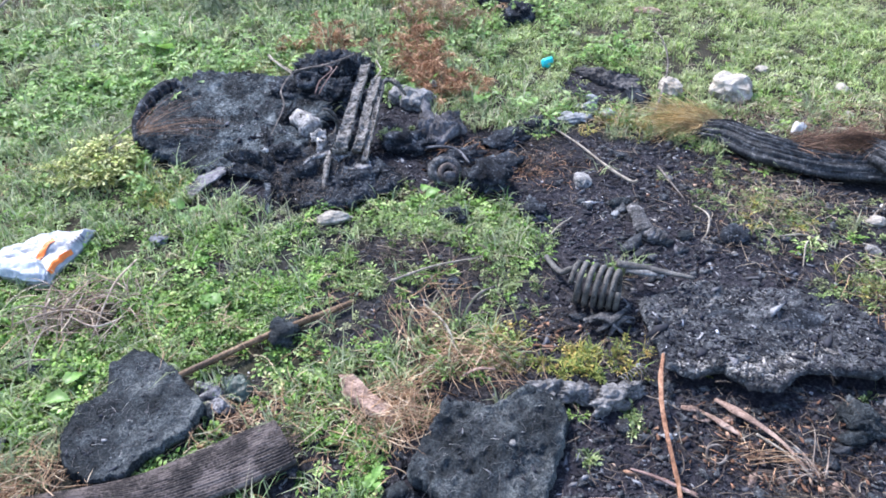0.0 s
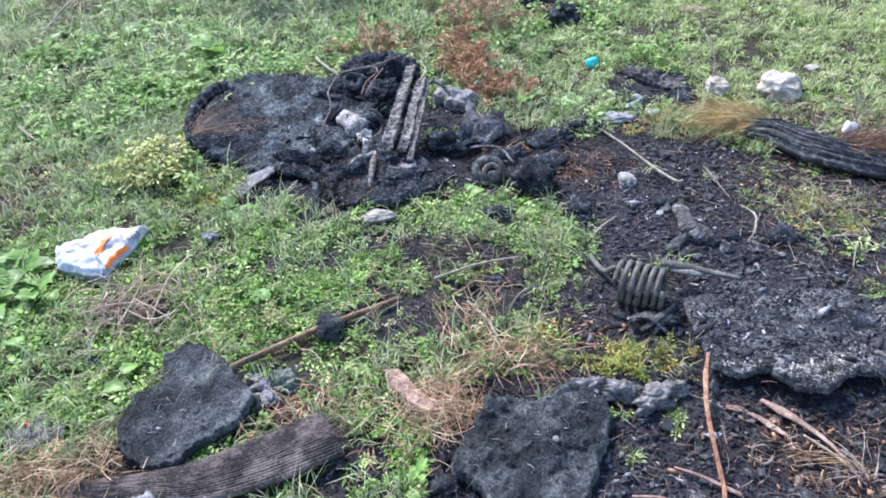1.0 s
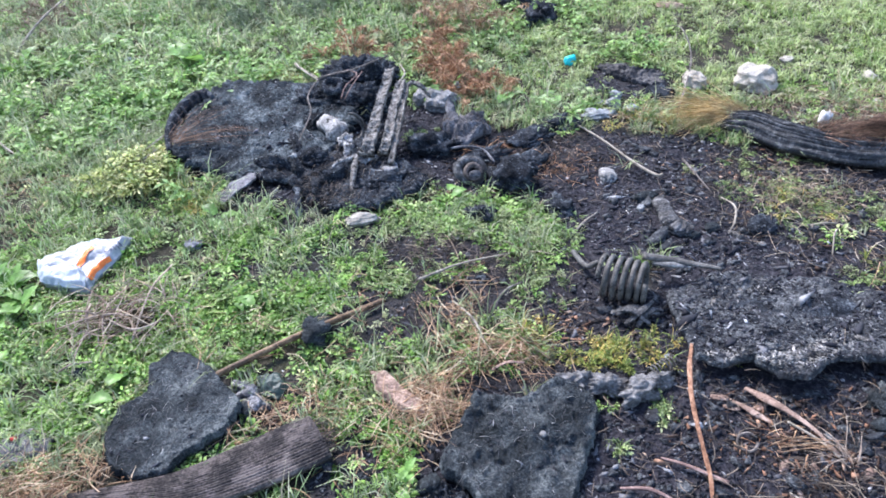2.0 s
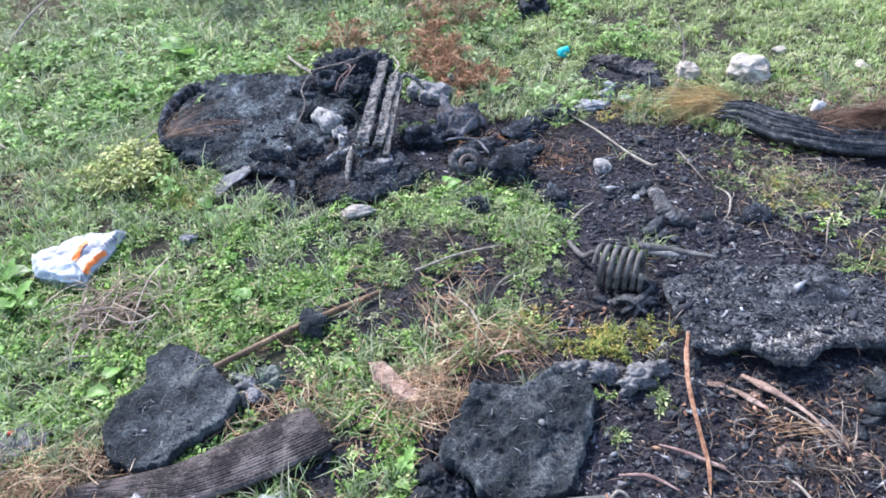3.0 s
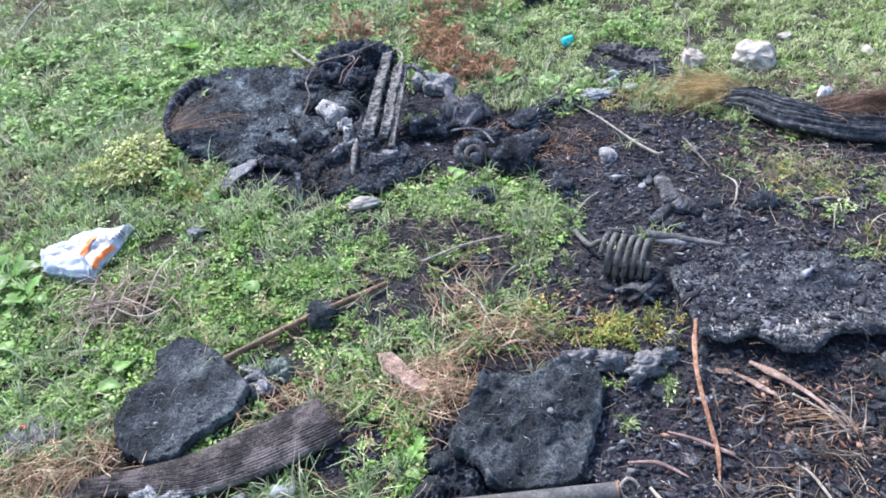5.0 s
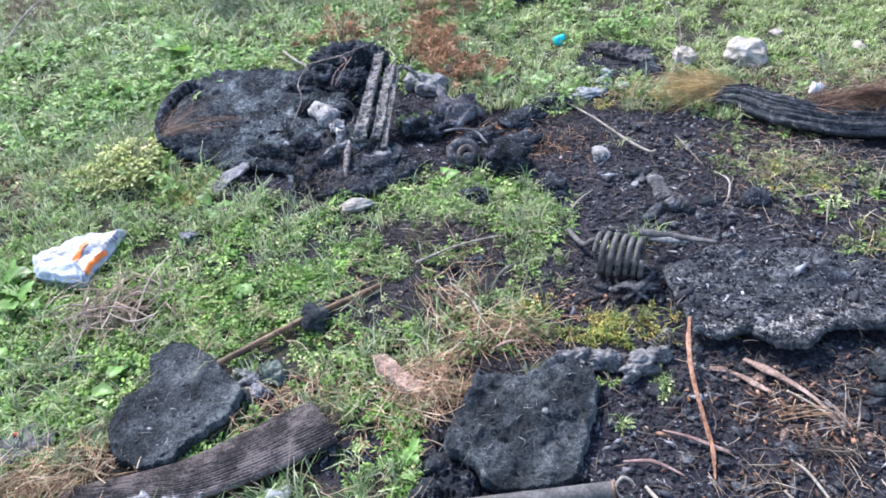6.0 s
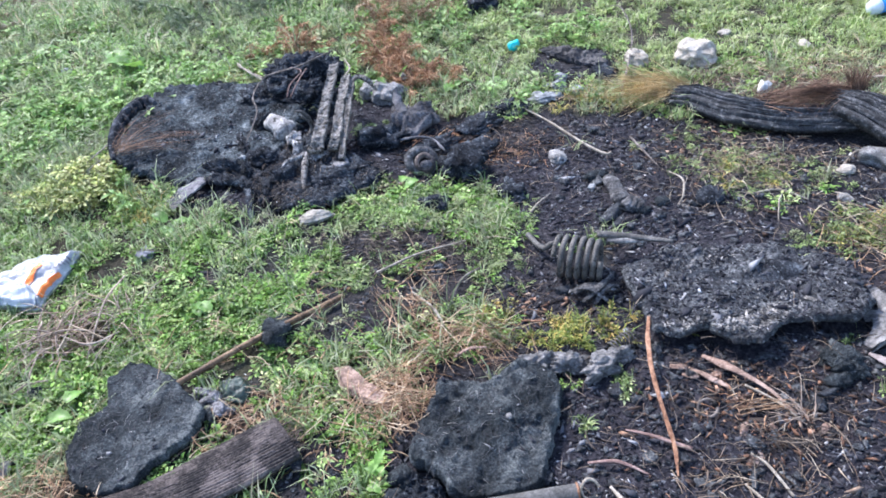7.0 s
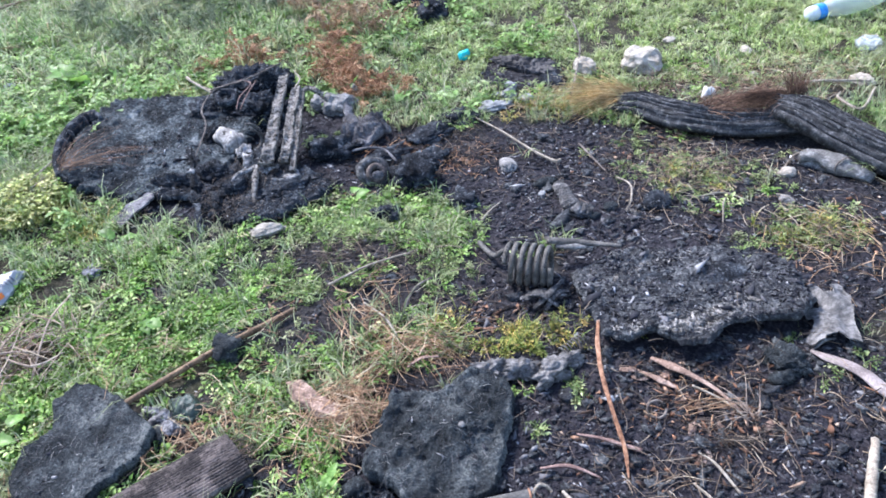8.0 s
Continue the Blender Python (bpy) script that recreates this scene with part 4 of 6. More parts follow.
# ---- ribbed strip ----
def rib_profile(width, ribs, arch):
    top = []
    n = ribs * 4
    for i in range(n + 1):
        u = i / n
        top.append(((u - 0.5) * width, 0.010 + arch * (1 - (2 * u - 1) ** 2) + (0.0060 if i % 4 in (1, 2) else 0.0)))
    low = [(width * (0.5 - k / 8), arch * (1 - (1 - k / 4) ** 2)) for k in range(9)]
    return top + low


rib_path = [(-0.60, 0.985, 0.012), (-0.48, 0.99, 0.018), (-0.33, 0.995, 0.022), (-0.19, 1.045, 0.026), (-0.05, 1.11, 0.032), (-0.018, 1.128, 0.03)]
ribbed = thing("ribbed_strip", "scorched brown ribbed rubber strip on dry grass", "rubber strip", (-0.3, 1.0, 0))
part("ribbed_band", sweep(rib_path, rib_profile(0.14, 19, 0.010), 120, [0.34, 0.42, 0.8, 1.0, 1.05, 0.98], [0.8, 0.9, 1, 1, 1, 0.9], 0.003, 5), char_brown, ribbed)
part("frayed_end", tuft(150, (-0.045, 1.115, 0.03), (0.05, 0.12, 0.012), (0.85, 0.42, -0.05), 0.055, 0.0024, 0.12, 151, 0.3), soot_straw, ribbed, "dark frayed rubber strands")
part("torn_end", rock((-0.03, 1.10, 0.005), (0.06, 0.12, 0.04), 201, 0.6, 0.5, 4), char, ribbed)
part("torn_end", rock((-0.60, 0.985, 0.0), (0.06, 0.08, 0.03), 204, 0.6, 0.5, 3), char_brown, ribbed)
for i, (c, s) in enumerate([((-0.405, 0.962, 0.02), (0.09, 0.05, 0.03)), ((-0.35, 0.95, 0.025), (0.08, 0.045, 0.02)), ((-0.285, 0.952, 0.03), (0.035, 0.02, 0.014)), ((-0.21, 0.93, 0.01), (0.04, 0.03, 0.02))]):
    solo("ash_clump", rock(c, s, 210 + i, 0.55, 0.3 * i, 4, 0.3), white_ash, "fluffy white ash on ribbed strip", "ash", group="white ash clumps")
FOOT.append(Slab([(-0.60, 0.95), (-0.60, 1.02), (-0.3, 1.05), (-0.05, 1.20), (0.0, 1.08), (-0.15, 0.95), (-0.3, 0.90)], (0, 0, 0), 0.01, foot=False))

# ---- coil spring and bars ----
spring = thing("coil_spring", "fire-dulled steel coil spring lying on its side", "spring", (0.81, 1.63, gz(0.81, 1.63)))


def coil(a, b, radius, r, turns, n_per=26, k=8, gaps=None):
    a, b = Vector(a), Vector(b)
    ax = (b - a).normalized()
    up = Vector((0, 0, 1))
    sd = ax.cross(up).normalized()
    up = sd.cross(ax)
    pts = []
    n = int(turns * n_per)
    for i in range(n + 1):
        t = i / n
        s = t if gaps is None else float(np.interp(t, np.linspace(0, 1, len(gaps)), gaps))
        ang = 2 * math.pi * turns * t + 0.6
        rr = radius * (1 + 0.04 * math.sin(5 * t))
        pts.append(tuple(a + (b - a) * s + sd * (rr * math.cos(ang)) + up * (rr * math.sin(ang))))
    vs, fs = [], []
    for i, p in enumerate(pts):
        p = Vector(p)
        q = Vector(pts[min(i + 1, n)]) - Vector(pts[max(i - 1, 0)])
        q.normalize()
        c = (p - (a + ax * (p - a).dot(ax))).normalized()
        d = q.cross(c).normalized()
        for j in range(k):
            w = 2 * math.pi * j / k
            vs.append(tuple(p + (c * math.cos(w) + d * math.sin(w)) * r))
    for i in range(n):
        for j in range(k):
            fs.append((i * k + j, i * k + (j + 1) % k, (i + 1) * k + (j + 1) % k, (i + 1) * k + j))
    fs.append(tuple(range(k - 1, -1, -1)))
    fs.append(tuple(range(n * k, n * k + k)))
    return vs, fs


part("coil", coil((0.728, 1.632, 0.063), (0.850, 1.584, 0.063), 0.055, 0.0078, 6.0, 30, 9, [0, 0.13, 0.30, 0.46, 0.6, 0.74, 0.88, 1]), spring_steel, spring)
part("end_bar", tube([(0.735, 1.70, 0.055), (0.70, 1.715, 0.03), (0.672, 1.80, 0.02)], 0.009, 24, 8, None, 0.002), spring_steel, spring)
solo("steel_bar", tube([(0.86, 1.69, 0.075), (0.96, 1.675, 0.06), (1.07, 1.635, 0.055)], 0.012, 30, 8, [1.2, 1, 0.5], 0.004, 3, 0.6), spring_steel, "ashy flattened steel bar lying on burnt slab", "bar")
solo("steel_bar", sweep([(0.885, 1.68, 0.06), (0.93, 1.665, 0.06), (0.99, 1.66, 0.05)], [(-0.012, -0.004), (-0.012, 0.004), (0.012, 0.004), (0.012, -0.004)], 16, [1, 1.1, 0.5], None, 0.004, 3), grey_stone, "short ash-grey metal strip beside the spring", "bar")
for i, p in enumerate([[(0.75, 1.50, 0.03), (0.80, 1.515, 0.04), (0.87, 1.50, 0.02)], [(0.77, 1.475, 0.015), (0.82, 1.50, 0.04), (0.86, 1.54, 0.035)], [(0.80, 1.465, 0.012), (0.84, 1.50, 0.035), (0.88, 1.52, 0.02)],
                       [(0.74, 1.52, 0.02), (0.79, 1.50, 0.045), (0.84, 1.47, 0.012)]]):
    solo("metal_strip", sweep(p, [(-0.011, -0.002), (-0.009, 0.003), (0.009, 0.003), (0.011, -0.002)], 16, [0.6, 1, 0.5], None, 0.005, 20 + i), boot_grey, "ash-grey bent metal strip below the spring", "scrap", group="bent strips under the spring")
solo("small_spring", coil((0.80, 1.285, 0.02), (0.875, 1.33, 0.02), 0.017, 0.0026, 8, 16, 6), spring_steel, "small rusty coil half sunk in ash", "spring")

# ---- cane, foil, pipe ----
stick = thing("cane_stick", "brown weathered cane lying across clover", "stick", (-0.1, 1.5, 0))
part("cane", tube([(-0.335, 1.345, 0.035), (-0.13, 1.487, 0.03), (0.10, 1.63, 0.018)], 0.0088, 50, 10, [1, 1.05, 0.9], 0.002, 3), cane, stick)
for u in np.linspace(0.02, 0.98, 9):
    q = (-0.335 + 0.435 * u, 1.345 + 0.285 * u)
    keep_off(q[0], q[1] - 0.008, 0.03)
for u in (0.22, 0.47, 0.74):
    q = spline([(-0.335, 1.345, 0.035), (-0.13, 1.487, 0.03), (0.10, 1.63, 0.018)], 101)[int(u * 100)]
    d = (0.82 * 0.008, 0.57 * 0.008)
    part("node", tube([(q[0] - d[0], q[1] - d[1], q[2]), (q[0], q[1], q[2]), (q[0] + d[0], q[1] + d[1], q[2])], 0.0108, 7, 10, [0.8, 1.05, 0.8]), cane, stick)
solo("burnt_clod", rock((-0.085, 1.51, 0.005), (0.085, 0.10, 0.06), 221, 0.55, 0.4, 4), slab_grey, "dark burnt clod stuck to the cane", "clod")
solo("burnt_clod", rock((-0.075, 1.56, 0.0), (0.06, 0.06, 0.03), 223, 0.55, 0.4, 3), slab_grey, "dark burnt clod beside the cane", "clod")
for i, (c, s) in enumerate([((-0.265, 1.325), (0.06, 0.035, 0.03)), ((-0.235, 1.30), (0.06, 0.045, 0.035)), ((-0.21, 1.265), (0.045, 0.07, 0.03)), ((-0.235, 1.25), (0.05, 0.04, 0.025))]):
    solo("foil_scrap", rock((*c, gz(*c)), s, 230 + i, 0.5, 0.6 * i, 4), foil_mat if i < 3 else slab_grey, "crumpled silvery foil scrap beside burnt slab", "foil", group="foil scraps")
solo("dark_film", Slab([(-0.23, 1.36), (-0.17, 1.37), (-0.13, 1.32), (-0.15, 1.27), (-0.20, 1.29)], (0.028, 0, 0), 0.02, 0.03, 46, 0.12, 0.4).shape(24, 80), surface("dark_green_film", [(0.2, (0.012, 0.02, 0.016)), (0.8, (0.05, 0.075, 0.06))], 30, 120, 0.35), "dark green crumpled plastic film", "plastic film")
solo("foil_scrap", rock((-0.11, 0.94, 0.005), (0.06, 0.05, 0.035), 240, 0.7, 0.3, 4), scrap_grey, "crumpled white and blue wrapper scrap", "wrapper")

pipe = thing("metal_pipe", "dull grey metal pipe lying before the slab", "pipe", (0.4, 0.885, 0))
part("pipe_wall", lathe([(0, 0.0205), (0.002, 0.0225), (0.38, 0.0225), (0.395, 0.022), (0.400, 0.0215), (0.400, 0.017), (0.36, 0.0165)], (0.225, 0.855, 0.040), (0.395, 0.022, -0.006), 30, 0.02, 3), pipe_metal, pipe)
part("end_lip", ring((0.6235, 0.8772, 0.034), 0.0215, 0.0025, (0, 90), 28, 6), copper, pipe, "rust-orange rim")
solo("metal_ring", ring((0.652, 0.888, 0.026), 0.021, 0.0035, (35, 20), 30, 7, 20, 330), twig_pale, "bent tan metal ring beside the pipe", "ring")
solo("metal_ring", ring((0.973, 1.07, 0.014), 0.022, 0.003, (12, -8), 34, 7, 30, 350), twig_dark, "sooty wire ring in black ash", "ring")
solo("rubber_bit", rock((0.655, 0.865, 0), (0.04, 0.03, 0.025), 242, 0.5, 0.3, 3), slab_grey, "crumbled grey bit by the pipe", "debris")

solo("orange_strip", sweep([(0.912, 1.345, 0.058), (0.885, 1.26, 0.058), (0.868, 1.16, 0.050), (0.862, 1.05, 0.040), (0.862, 0.97, 0.022), (0.85, 0.905, 0.006)],
                           [(-0.0065, -0.002), (-0.006, 0.002), (-0.002, 0.0035), (0.0, 0.0012), (0.002, 0.003), (0.006, 0.0015), (0.0065, -0.002)], 80, [0.6, 0.95, 0.9, 0.72, 0.8, 0.35], None, 0.004, 3), copper, "long orange-brown bark strip curving over ash", "strip")
solo("pink_stem", sweep([(0.77, 1.04, 0.012), (0.82, 1.01, 0.02), (0.90, 0.965, 0.012)], [(-0.0046, -0.002), (-0.0038, 0.002), (0.0038, 0.002), (0.0046, -0.002)], 24, [0.5, 0.9, 1.2]), pink, "flat pinkish stem on black ash", "stem", group="pink stems")
solo("pink_stem", sweep([(0.665, 0.965, 0.012), (0.73, 0.955, 0.016), (0.79, 0.918, 0.008)], [(-0.0046, -0.002), (-0.0038, 0.002), (0.0038, 0.002), (0.0046, -0.002)], 24, [0.6, 1.1, 0.5]), pink, "flat pinkish stem on black ash", "stem", group="pink stems")

def twig(path, r, material, taper, label):
    flat = material is bark
    solo("twig", tube(path, r, 34, 9, taper, r * (0.9 if flat else 0.4), int(path[0][1] * 31), 0.45 if flat else 1.0), material, label, "twig", group="loose twigs")


twig([(1.013, 1.224, 0.02), (1.047, 1.185, 0.026), (1.09, 1.14, 0.024), (1.127, 1.09, 0.022), (1.16, 1.02, 0.014)], 0.0085, bark, [0.7, 1.5, 0.9, 0.6, 0.35], "broken pale brown stick on black ash")
twig([(1.08, 1.12, 0.015), (1.13, 1.06, 0.018), (1.165, 1.0, 0.012)], 0.0035, twig_pale, [1, 0.8, 0.5], "thin pale twig on black ash")
twig([(0.96, 1.21, 0.012), (1.0, 1.165, 0.016), (1.045, 1.12, 0.012)], 0.0065, bark, [0.4, 0.8, 1.6, 0.6], "split reddish bark piece on ash")
twig([(0.76, 2.665, 0.012), (0.86, 2.46, 0.03), (0.95, 2.285, 0.025), (1.01, 2.20, 0.02), (1.035, 2.20, 0.02)], 0.0046, twig_pale, [0.5, 0.8, 1, 1.3, 1.2], "long pale twig lying over the cinders")
twig([(0.70, 1.92, 0.012), (0.735, 1.96, 0.02), (0.78, 2.0, 0.02)], 0.004, twig_pale, [1, 0.8, 0.5], "short pale twig on cinders")
twig([(1.13, 2.30, 0.012), (1.14, 2.20, 0.022), (1.17, 2.08, 0.012)], 0.0045, twig_dark, [1, 0.9, 0.4], "sooty twig on cinders")
twig([(1.19, 2.05, 0.014), (1.21, 1.97, 0.03), (1.19, 1.90, 0.02), (1.16, 1.86, 0.012)], 0.0036, twig_pale, [0.5, 0.9, 0.9, 0.5], "curved pale twig on cinders")
twig([(0.20, 1.70, 0.03), (0.33, 1.745, 0.045), (0.48, 1.80, 0.03)], 0.0042, twig_pale, [1, 0.8, 0.5], "thin dry stalk lying over clover")
twig([(-0.98, 2.34, 0.03), (-0.92, 2.45, 0.05), (-0.84, 2.58, 0.06)], 0.004, twig_pale, [0.4, 0.8, 1], "thin dry stalk beside burnt tyre")
twig([(-1.05, 2.40, 0.03), (-0.96, 2.46, 0.05), (-0.84, 2.64, 0.08)], 0.003, twig_pale, [0.4, 0.8, 1], "thin dry stalk beside burnt tyre")
twig([(1.02, 0.935, 0.012), (1.042, 0.897, 0.016), (1.065, 0.82, 0.01)], 0.0034, twig_pale, [0.5, 1, 0.9], "pale stick lying on ash")
twig([(1.27, 0.70, 0.02), (1.34, 0.80, 0.025), (1.40, 0.885, 0.02)], 0.012, twig_pale, [1, 1, 0.8], "thick pale stick at the edge of the ash")
twig([(0.98, 0.865, 0.008), (1.0, 0.82, 0.012), (1.02, 0.77, 0.01)], 0.004, twig_pale, [0.6, 1, 0.8], "short pale stick lying on ash")
twig([(0.70, 0.90, 0.008), (0.72, 0.85, 0.012), (0.725, 0.8, 0.01)], 0.006, twig_pale, [0.6, 1, 0.8], "short pale stick lying on ash")
twig([(0.40, 1.30, 0.05), (0.44, 1.315, 0.06), (0.485, 1.325, 0.045)], 0.005, bark, [0.6, 1, 0.7], "short pale wood splinter by slab")
twig([(1.16, 2.56, 0.02), (1.33, 3.0, 0.06), (1.35, 3.25, 0.1), (1.33, 3.45, 0.04)], 0.004, twig_dark, [1, 0.9, 0.7, 0.4], "long dark thin twig in grass")
twig([(1.42, 1.72, 0.012), (1.45, 1.79, 0.03), (1.49, 1.85, 0.012)], 0.003, twig_pale, [0.5, 1, 0.5], "thin pale twig on burnt ground")
twig([(0.52, 1.68, 0.02), (0.45, 1.62, 0.03), (0.40, 1.52, 0.02)], 0.004, twig_dark, [0.5, 1, 0.5], "sooty twig among clover")
twig([(0.30, 1.62, 0.01), (0.36, 1.5, 0.04), (0.39, 1.42, 0.02)], 0.0045, twig_pale, [0.5, 1, 0.7], "dry pale stalk among clover")
twig([(-0.46, 3.42, 0.02), (-0.40, 3.25, 0.06), (-0.28, 3.10, 0.06)], 0.006, twig_pale, [0.5, 1, 0.7], "pale branch behind the burnt tyre")
twig([(1.86, 1.98, 0.02), (1.80, 2.0, 0.03), (1.73, 1.95, 0.02)], 0.004, twig_pale, [1, 1, 0.5], "pale twig at the bottle's neck")
twig([(1.55, 1.80, 0.012), (1.48, 1.86, 0.02), (1.40, 1.87, 0.012)], 0.004, twig_pale, [0.5, 1, 0.5], "pale twig on burnt ground")
twig([(-1.97, 3.66, 0.04), (-1.93, 4.0, 0.12), (-1.86, 4.4, 0.16)], 0.007, twig_pale, [1, 0.9, 0.6], "long bare branch lying in the grass")
twig([(-2.0, 4.6, 0.03), (-1.5, 4.75, 0.08), (-0.9, 5.0, 0.1)], 0.008, straw_mat, [1, 0.9, 0.6], "long dry stalk lying in the grass")
twig([(-1.75, 3.0, 0.02), (-1.6, 2.75, 0.05), (-1.45, 2.62, 0.03)], 0.006, twig_pale, [0.6, 1, 0.6], "dry branch in the grass")
twig([(2.15, 2.35, 0.03), (2.1, 2.28, 0.05), (2.14, 2.20, 0.04), (2.25, 2.3, 0.06)], 0.006, twig_pale, [0.6, 1, 1, 0.6], "bent pale stem beside tyre strip")
twig([(2.0, 2.5, 0.02), (2.12, 2.42, 0.05), (2.3, 2.4, 0.03)], 0.006, twig_pale, [0.6, 1, 0.6], "pale stem beside tyre strip")

wood = Slab([(0.085, 1.345), (0.12, 1.35), (0.17, 1.285), (0.245, 1.225), (0.215, 1.19), (0.15, 1.23), (0.10, 1.28)], (0.030, 0, 0.02), 0.022, 0.012, 52, 0.05, 0.3)
solo("bark_piece", rock((0.555, 2.44, gz(0.555, 2.44)), (0.11, 0.045, 0.02), 259, 0.8, 0.2, 4, 0.2, 1.0), bark, "splintered pinkish wood chip on burnt ground", "bark")
solo("bark_piece", wood.shape(30, 110), bark, "curled pale pinkish piece of bark in dry grass", "bark")
for i, (x, y) in enumerate([(0.30, 2.20), (0.56, 2.42), (0.22, 2.12), (0.948, 1.202), (1.037, 1.176), (1.073, 1.065), (1.019, 0.928), (1.06, 1.09), (1.03, 1.0), (1.04, 0.95), (0.965, 1.175), (1.21, 0.98), (1.10, 1.0)]):
    solo("bark_piece", rock((x, y, gz(x, y)), (0.042, 0.017, 0.008), 260 + i, 0.8, 0.9 * i, 3, 0.2, 0.9), bark, "small reddish bark piece on cinders", "bark", group="bark pieces")

# ---- torn plastic and tape ----
def torn_sheet(rim, z, thick, seed):
    """A thin buckled sheet with a ragged rim and real thickness."""
    r = np.random.default_rng(seed)
    pts = []
    for a, b in zip(rim, rim[1:] + rim[:1]):
        for u in (0.0, 0.34, 0.67):
            pts.append((a[0] + (b[0] - a[0]) * u + r.normal(0, 0.0016), a[1] + (b[1] - a[1]) * u + r.normal(0, 0.0016)))
    bm = bmesh.new()
    bm.faces.new([bm.verts.new((p[0], p[1], 0)) for p in pts])
    bmesh.ops.triangulate(bm, faces=bm.faces[:])
    for _ in range(3):
        bmesh.ops.subdivide_edges(bm, edges=[e for e in bm.edges if e.calc_length() > 0.012], cuts=1)
        bmesh.ops.triangulate(bm, faces=bm.faces[:])
    top = np.array([v.co[:] for v in bm.verts])
    bm.verts.index_update()
    fs = [tuple(v.index for v in f.verts) for f in bm.faces]
    if bm.faces[:][0].normal.z < 0:
        fs = [f[::-1] for f in fs]
    edge = [(l.vert.index, l.link_loop_next.vert.index) for e in bm.edges if e.is_boundary for l in e.link_loops]
    bm.free()
    x, y = top[:, 0], top[:, 1]
    top[:, 2] = z + 0.022 * fbm(x, y, 0.09, seed) + 0.007 * vnoise(x, y, 0.025, seed) + 0.0025 * vnoise(x, y, 0.009, seed + 1)
    top[:, 2] = np.maximum(top[:, 2], ground_z(x, y) + 0.008)
    n = len(top)
    low = top - np.array([0, 0, thick])
    return np.concatenate([top, low]), fs + [tuple(i + n for i in f[::-1]) for f in fs] + [(b, a, a + n, b + n) for a, b in edge]


torn = thing("torn_plate", "ash-grey torn plastic piece with ragged fingers", "plastic piece", (1.48, 1.24, gz(1.48, 1.24)))
RIM = [(1.495, 1.362), (1.52, 1.365), (1.528, 1.335), (1.545, 1.322), (1.565, 1.37), (1.585, 1.352), (1.585, 1.315), (1.562, 1.265), (1.535, 1.195), (1.525, 1.15), (1.50, 1.168), (1.488, 1.19), (1.46, 1.188),
       (1.437, 1.175), (1.412, 1.168), (1.398, 1.188), (1.438, 1.228), (1.462, 1.26), (1.447, 1.272), (1.458, 1.302), (1.478, 1.302), (1.492, 1.292), (1.503, 1.322), (1.488, 1.342)]
part("sheet", torn_sheet(RIM, 0.030, 0.0045, 63), torn_grey, torn)
part("buckled_edge", sweep([(1.408, 1.168, 0.012), (1.44, 1.178, 0.03), (1.475, 1.188, 0.018)], [(-0.006, 0), (0, 0.006), (0.006, 0)], 20, [0.5, 1, 0.4], None, 0.006, 3), torn_grey, torn)
solo("pale_strap", sweep([(1.405, 1.168, 0.014), (1.428, 1.135, 0.016), (1.460, 1.100, 0.020), (1.486, 1.060, 0.018), (1.505, 1.010, 0.014), (1.56, 0.90, 0.012)], [(-0.017, -0.002), (-0.016, 0.002), (0.0, 0.0035), (0.015, 0.001), (0.017, -0.002)], 40, [0.35, 0.75, 0.9, 1, 1.1, 1.1], None, 0.003, 3),
     surface("dusty_pink_strap", [(0.1, (0.13, 0.105, 0.095)), (0.5, (0.25, 0.205, 0.19)), (0.95, (0.40, 0.345, 0.325))], 14, 160, 0.7, 0, 0.4, 0.002), "dusty pinkish-grey flat strap on ash", "strap")

# ---- scorched tyre strips ----
strip_a = thing("tyre_strip", "scorched grey-black tyre strip with lengthwise grooves", "tyre", (1.6, 2.3, 0), "scorched tyre strips")
part("tread_band", sweep([(1.345, 2.545, 0.012), (1.42, 2.46, 0.022), (1.52, 2.345, 0.022), (1.64, 2.255, 0.022), (1.76, 2.205, 0.025), (1.90, 2.155, 0.035)], tread_profile(0.145, 0.026, 10, 0.016, 0.034), 110, [0.8, 0.95, 1.05, 1.05, 1, 0.95], [0.6, 1, 1.05, 1, 1, 1], 0.015, 4, True, 0.05), tyre, strip_a)
part("cord_fringe", tuft(400, (1.38, 2.56, 0.035), (0.14, 0.10, 0.03), (-1, 0.12, 0.06), 0.24, 0.0022, 0.03, 21, 0.34), gold_mat, strip_a, "golden frayed fibres")
part("cord_fringe", tuft(620, (1.72, 2.30, 0.085), (0.26, 0.10, 0.025), (0.8, -0.1, 0.05), 0.12, 0.0022, 0.05, 22, 0.5), rust_mat, strip_a, "rust-brown frayed fibres")
strip_b = thing("tyre_strip", "scorched black tyre strip overlapping another strip", "tyre", (2.0, 1.95, 0), "scorched tyre strips")
part("tread_band", sweep([(1.83, 2.24, 0.075), (1.885, 2.14, 0.075), (1.955, 2.025, 0.05), (2.03, 1.90, 0.028), (2.12, 1.76, 0.018), (2.24, 1.58, 0.01)], tread_profile(0.18, 0.03, 12, 0.016, 0.040), 110, [0.7, 0.95, 1.0, 1, 1, 1], [0.7, 1, 1, 1, 1, 1], 0.015, 7, True, 0.05), tyre, strip_b)
part("cord_fringe", tuft(220, (1.84, 2.23, 0.12), (0.10, 0.06, 0.02), (-0.9, 0.1, 0.02), 0.13, 0.002, 0.12, 24, 0.35), rust_mat, strip_b, "rust-brown frayed fibres")
part("cord_fringe", tuft(120, (1.90, 2.24, 0.12), (0.06, 0.03, 0.02), (0.3, 0.7, 0.9), 0.09, 0.0028, 0.0, 25, 0.4), rust_mat, strip_b, "rust-brown frayed fibres")
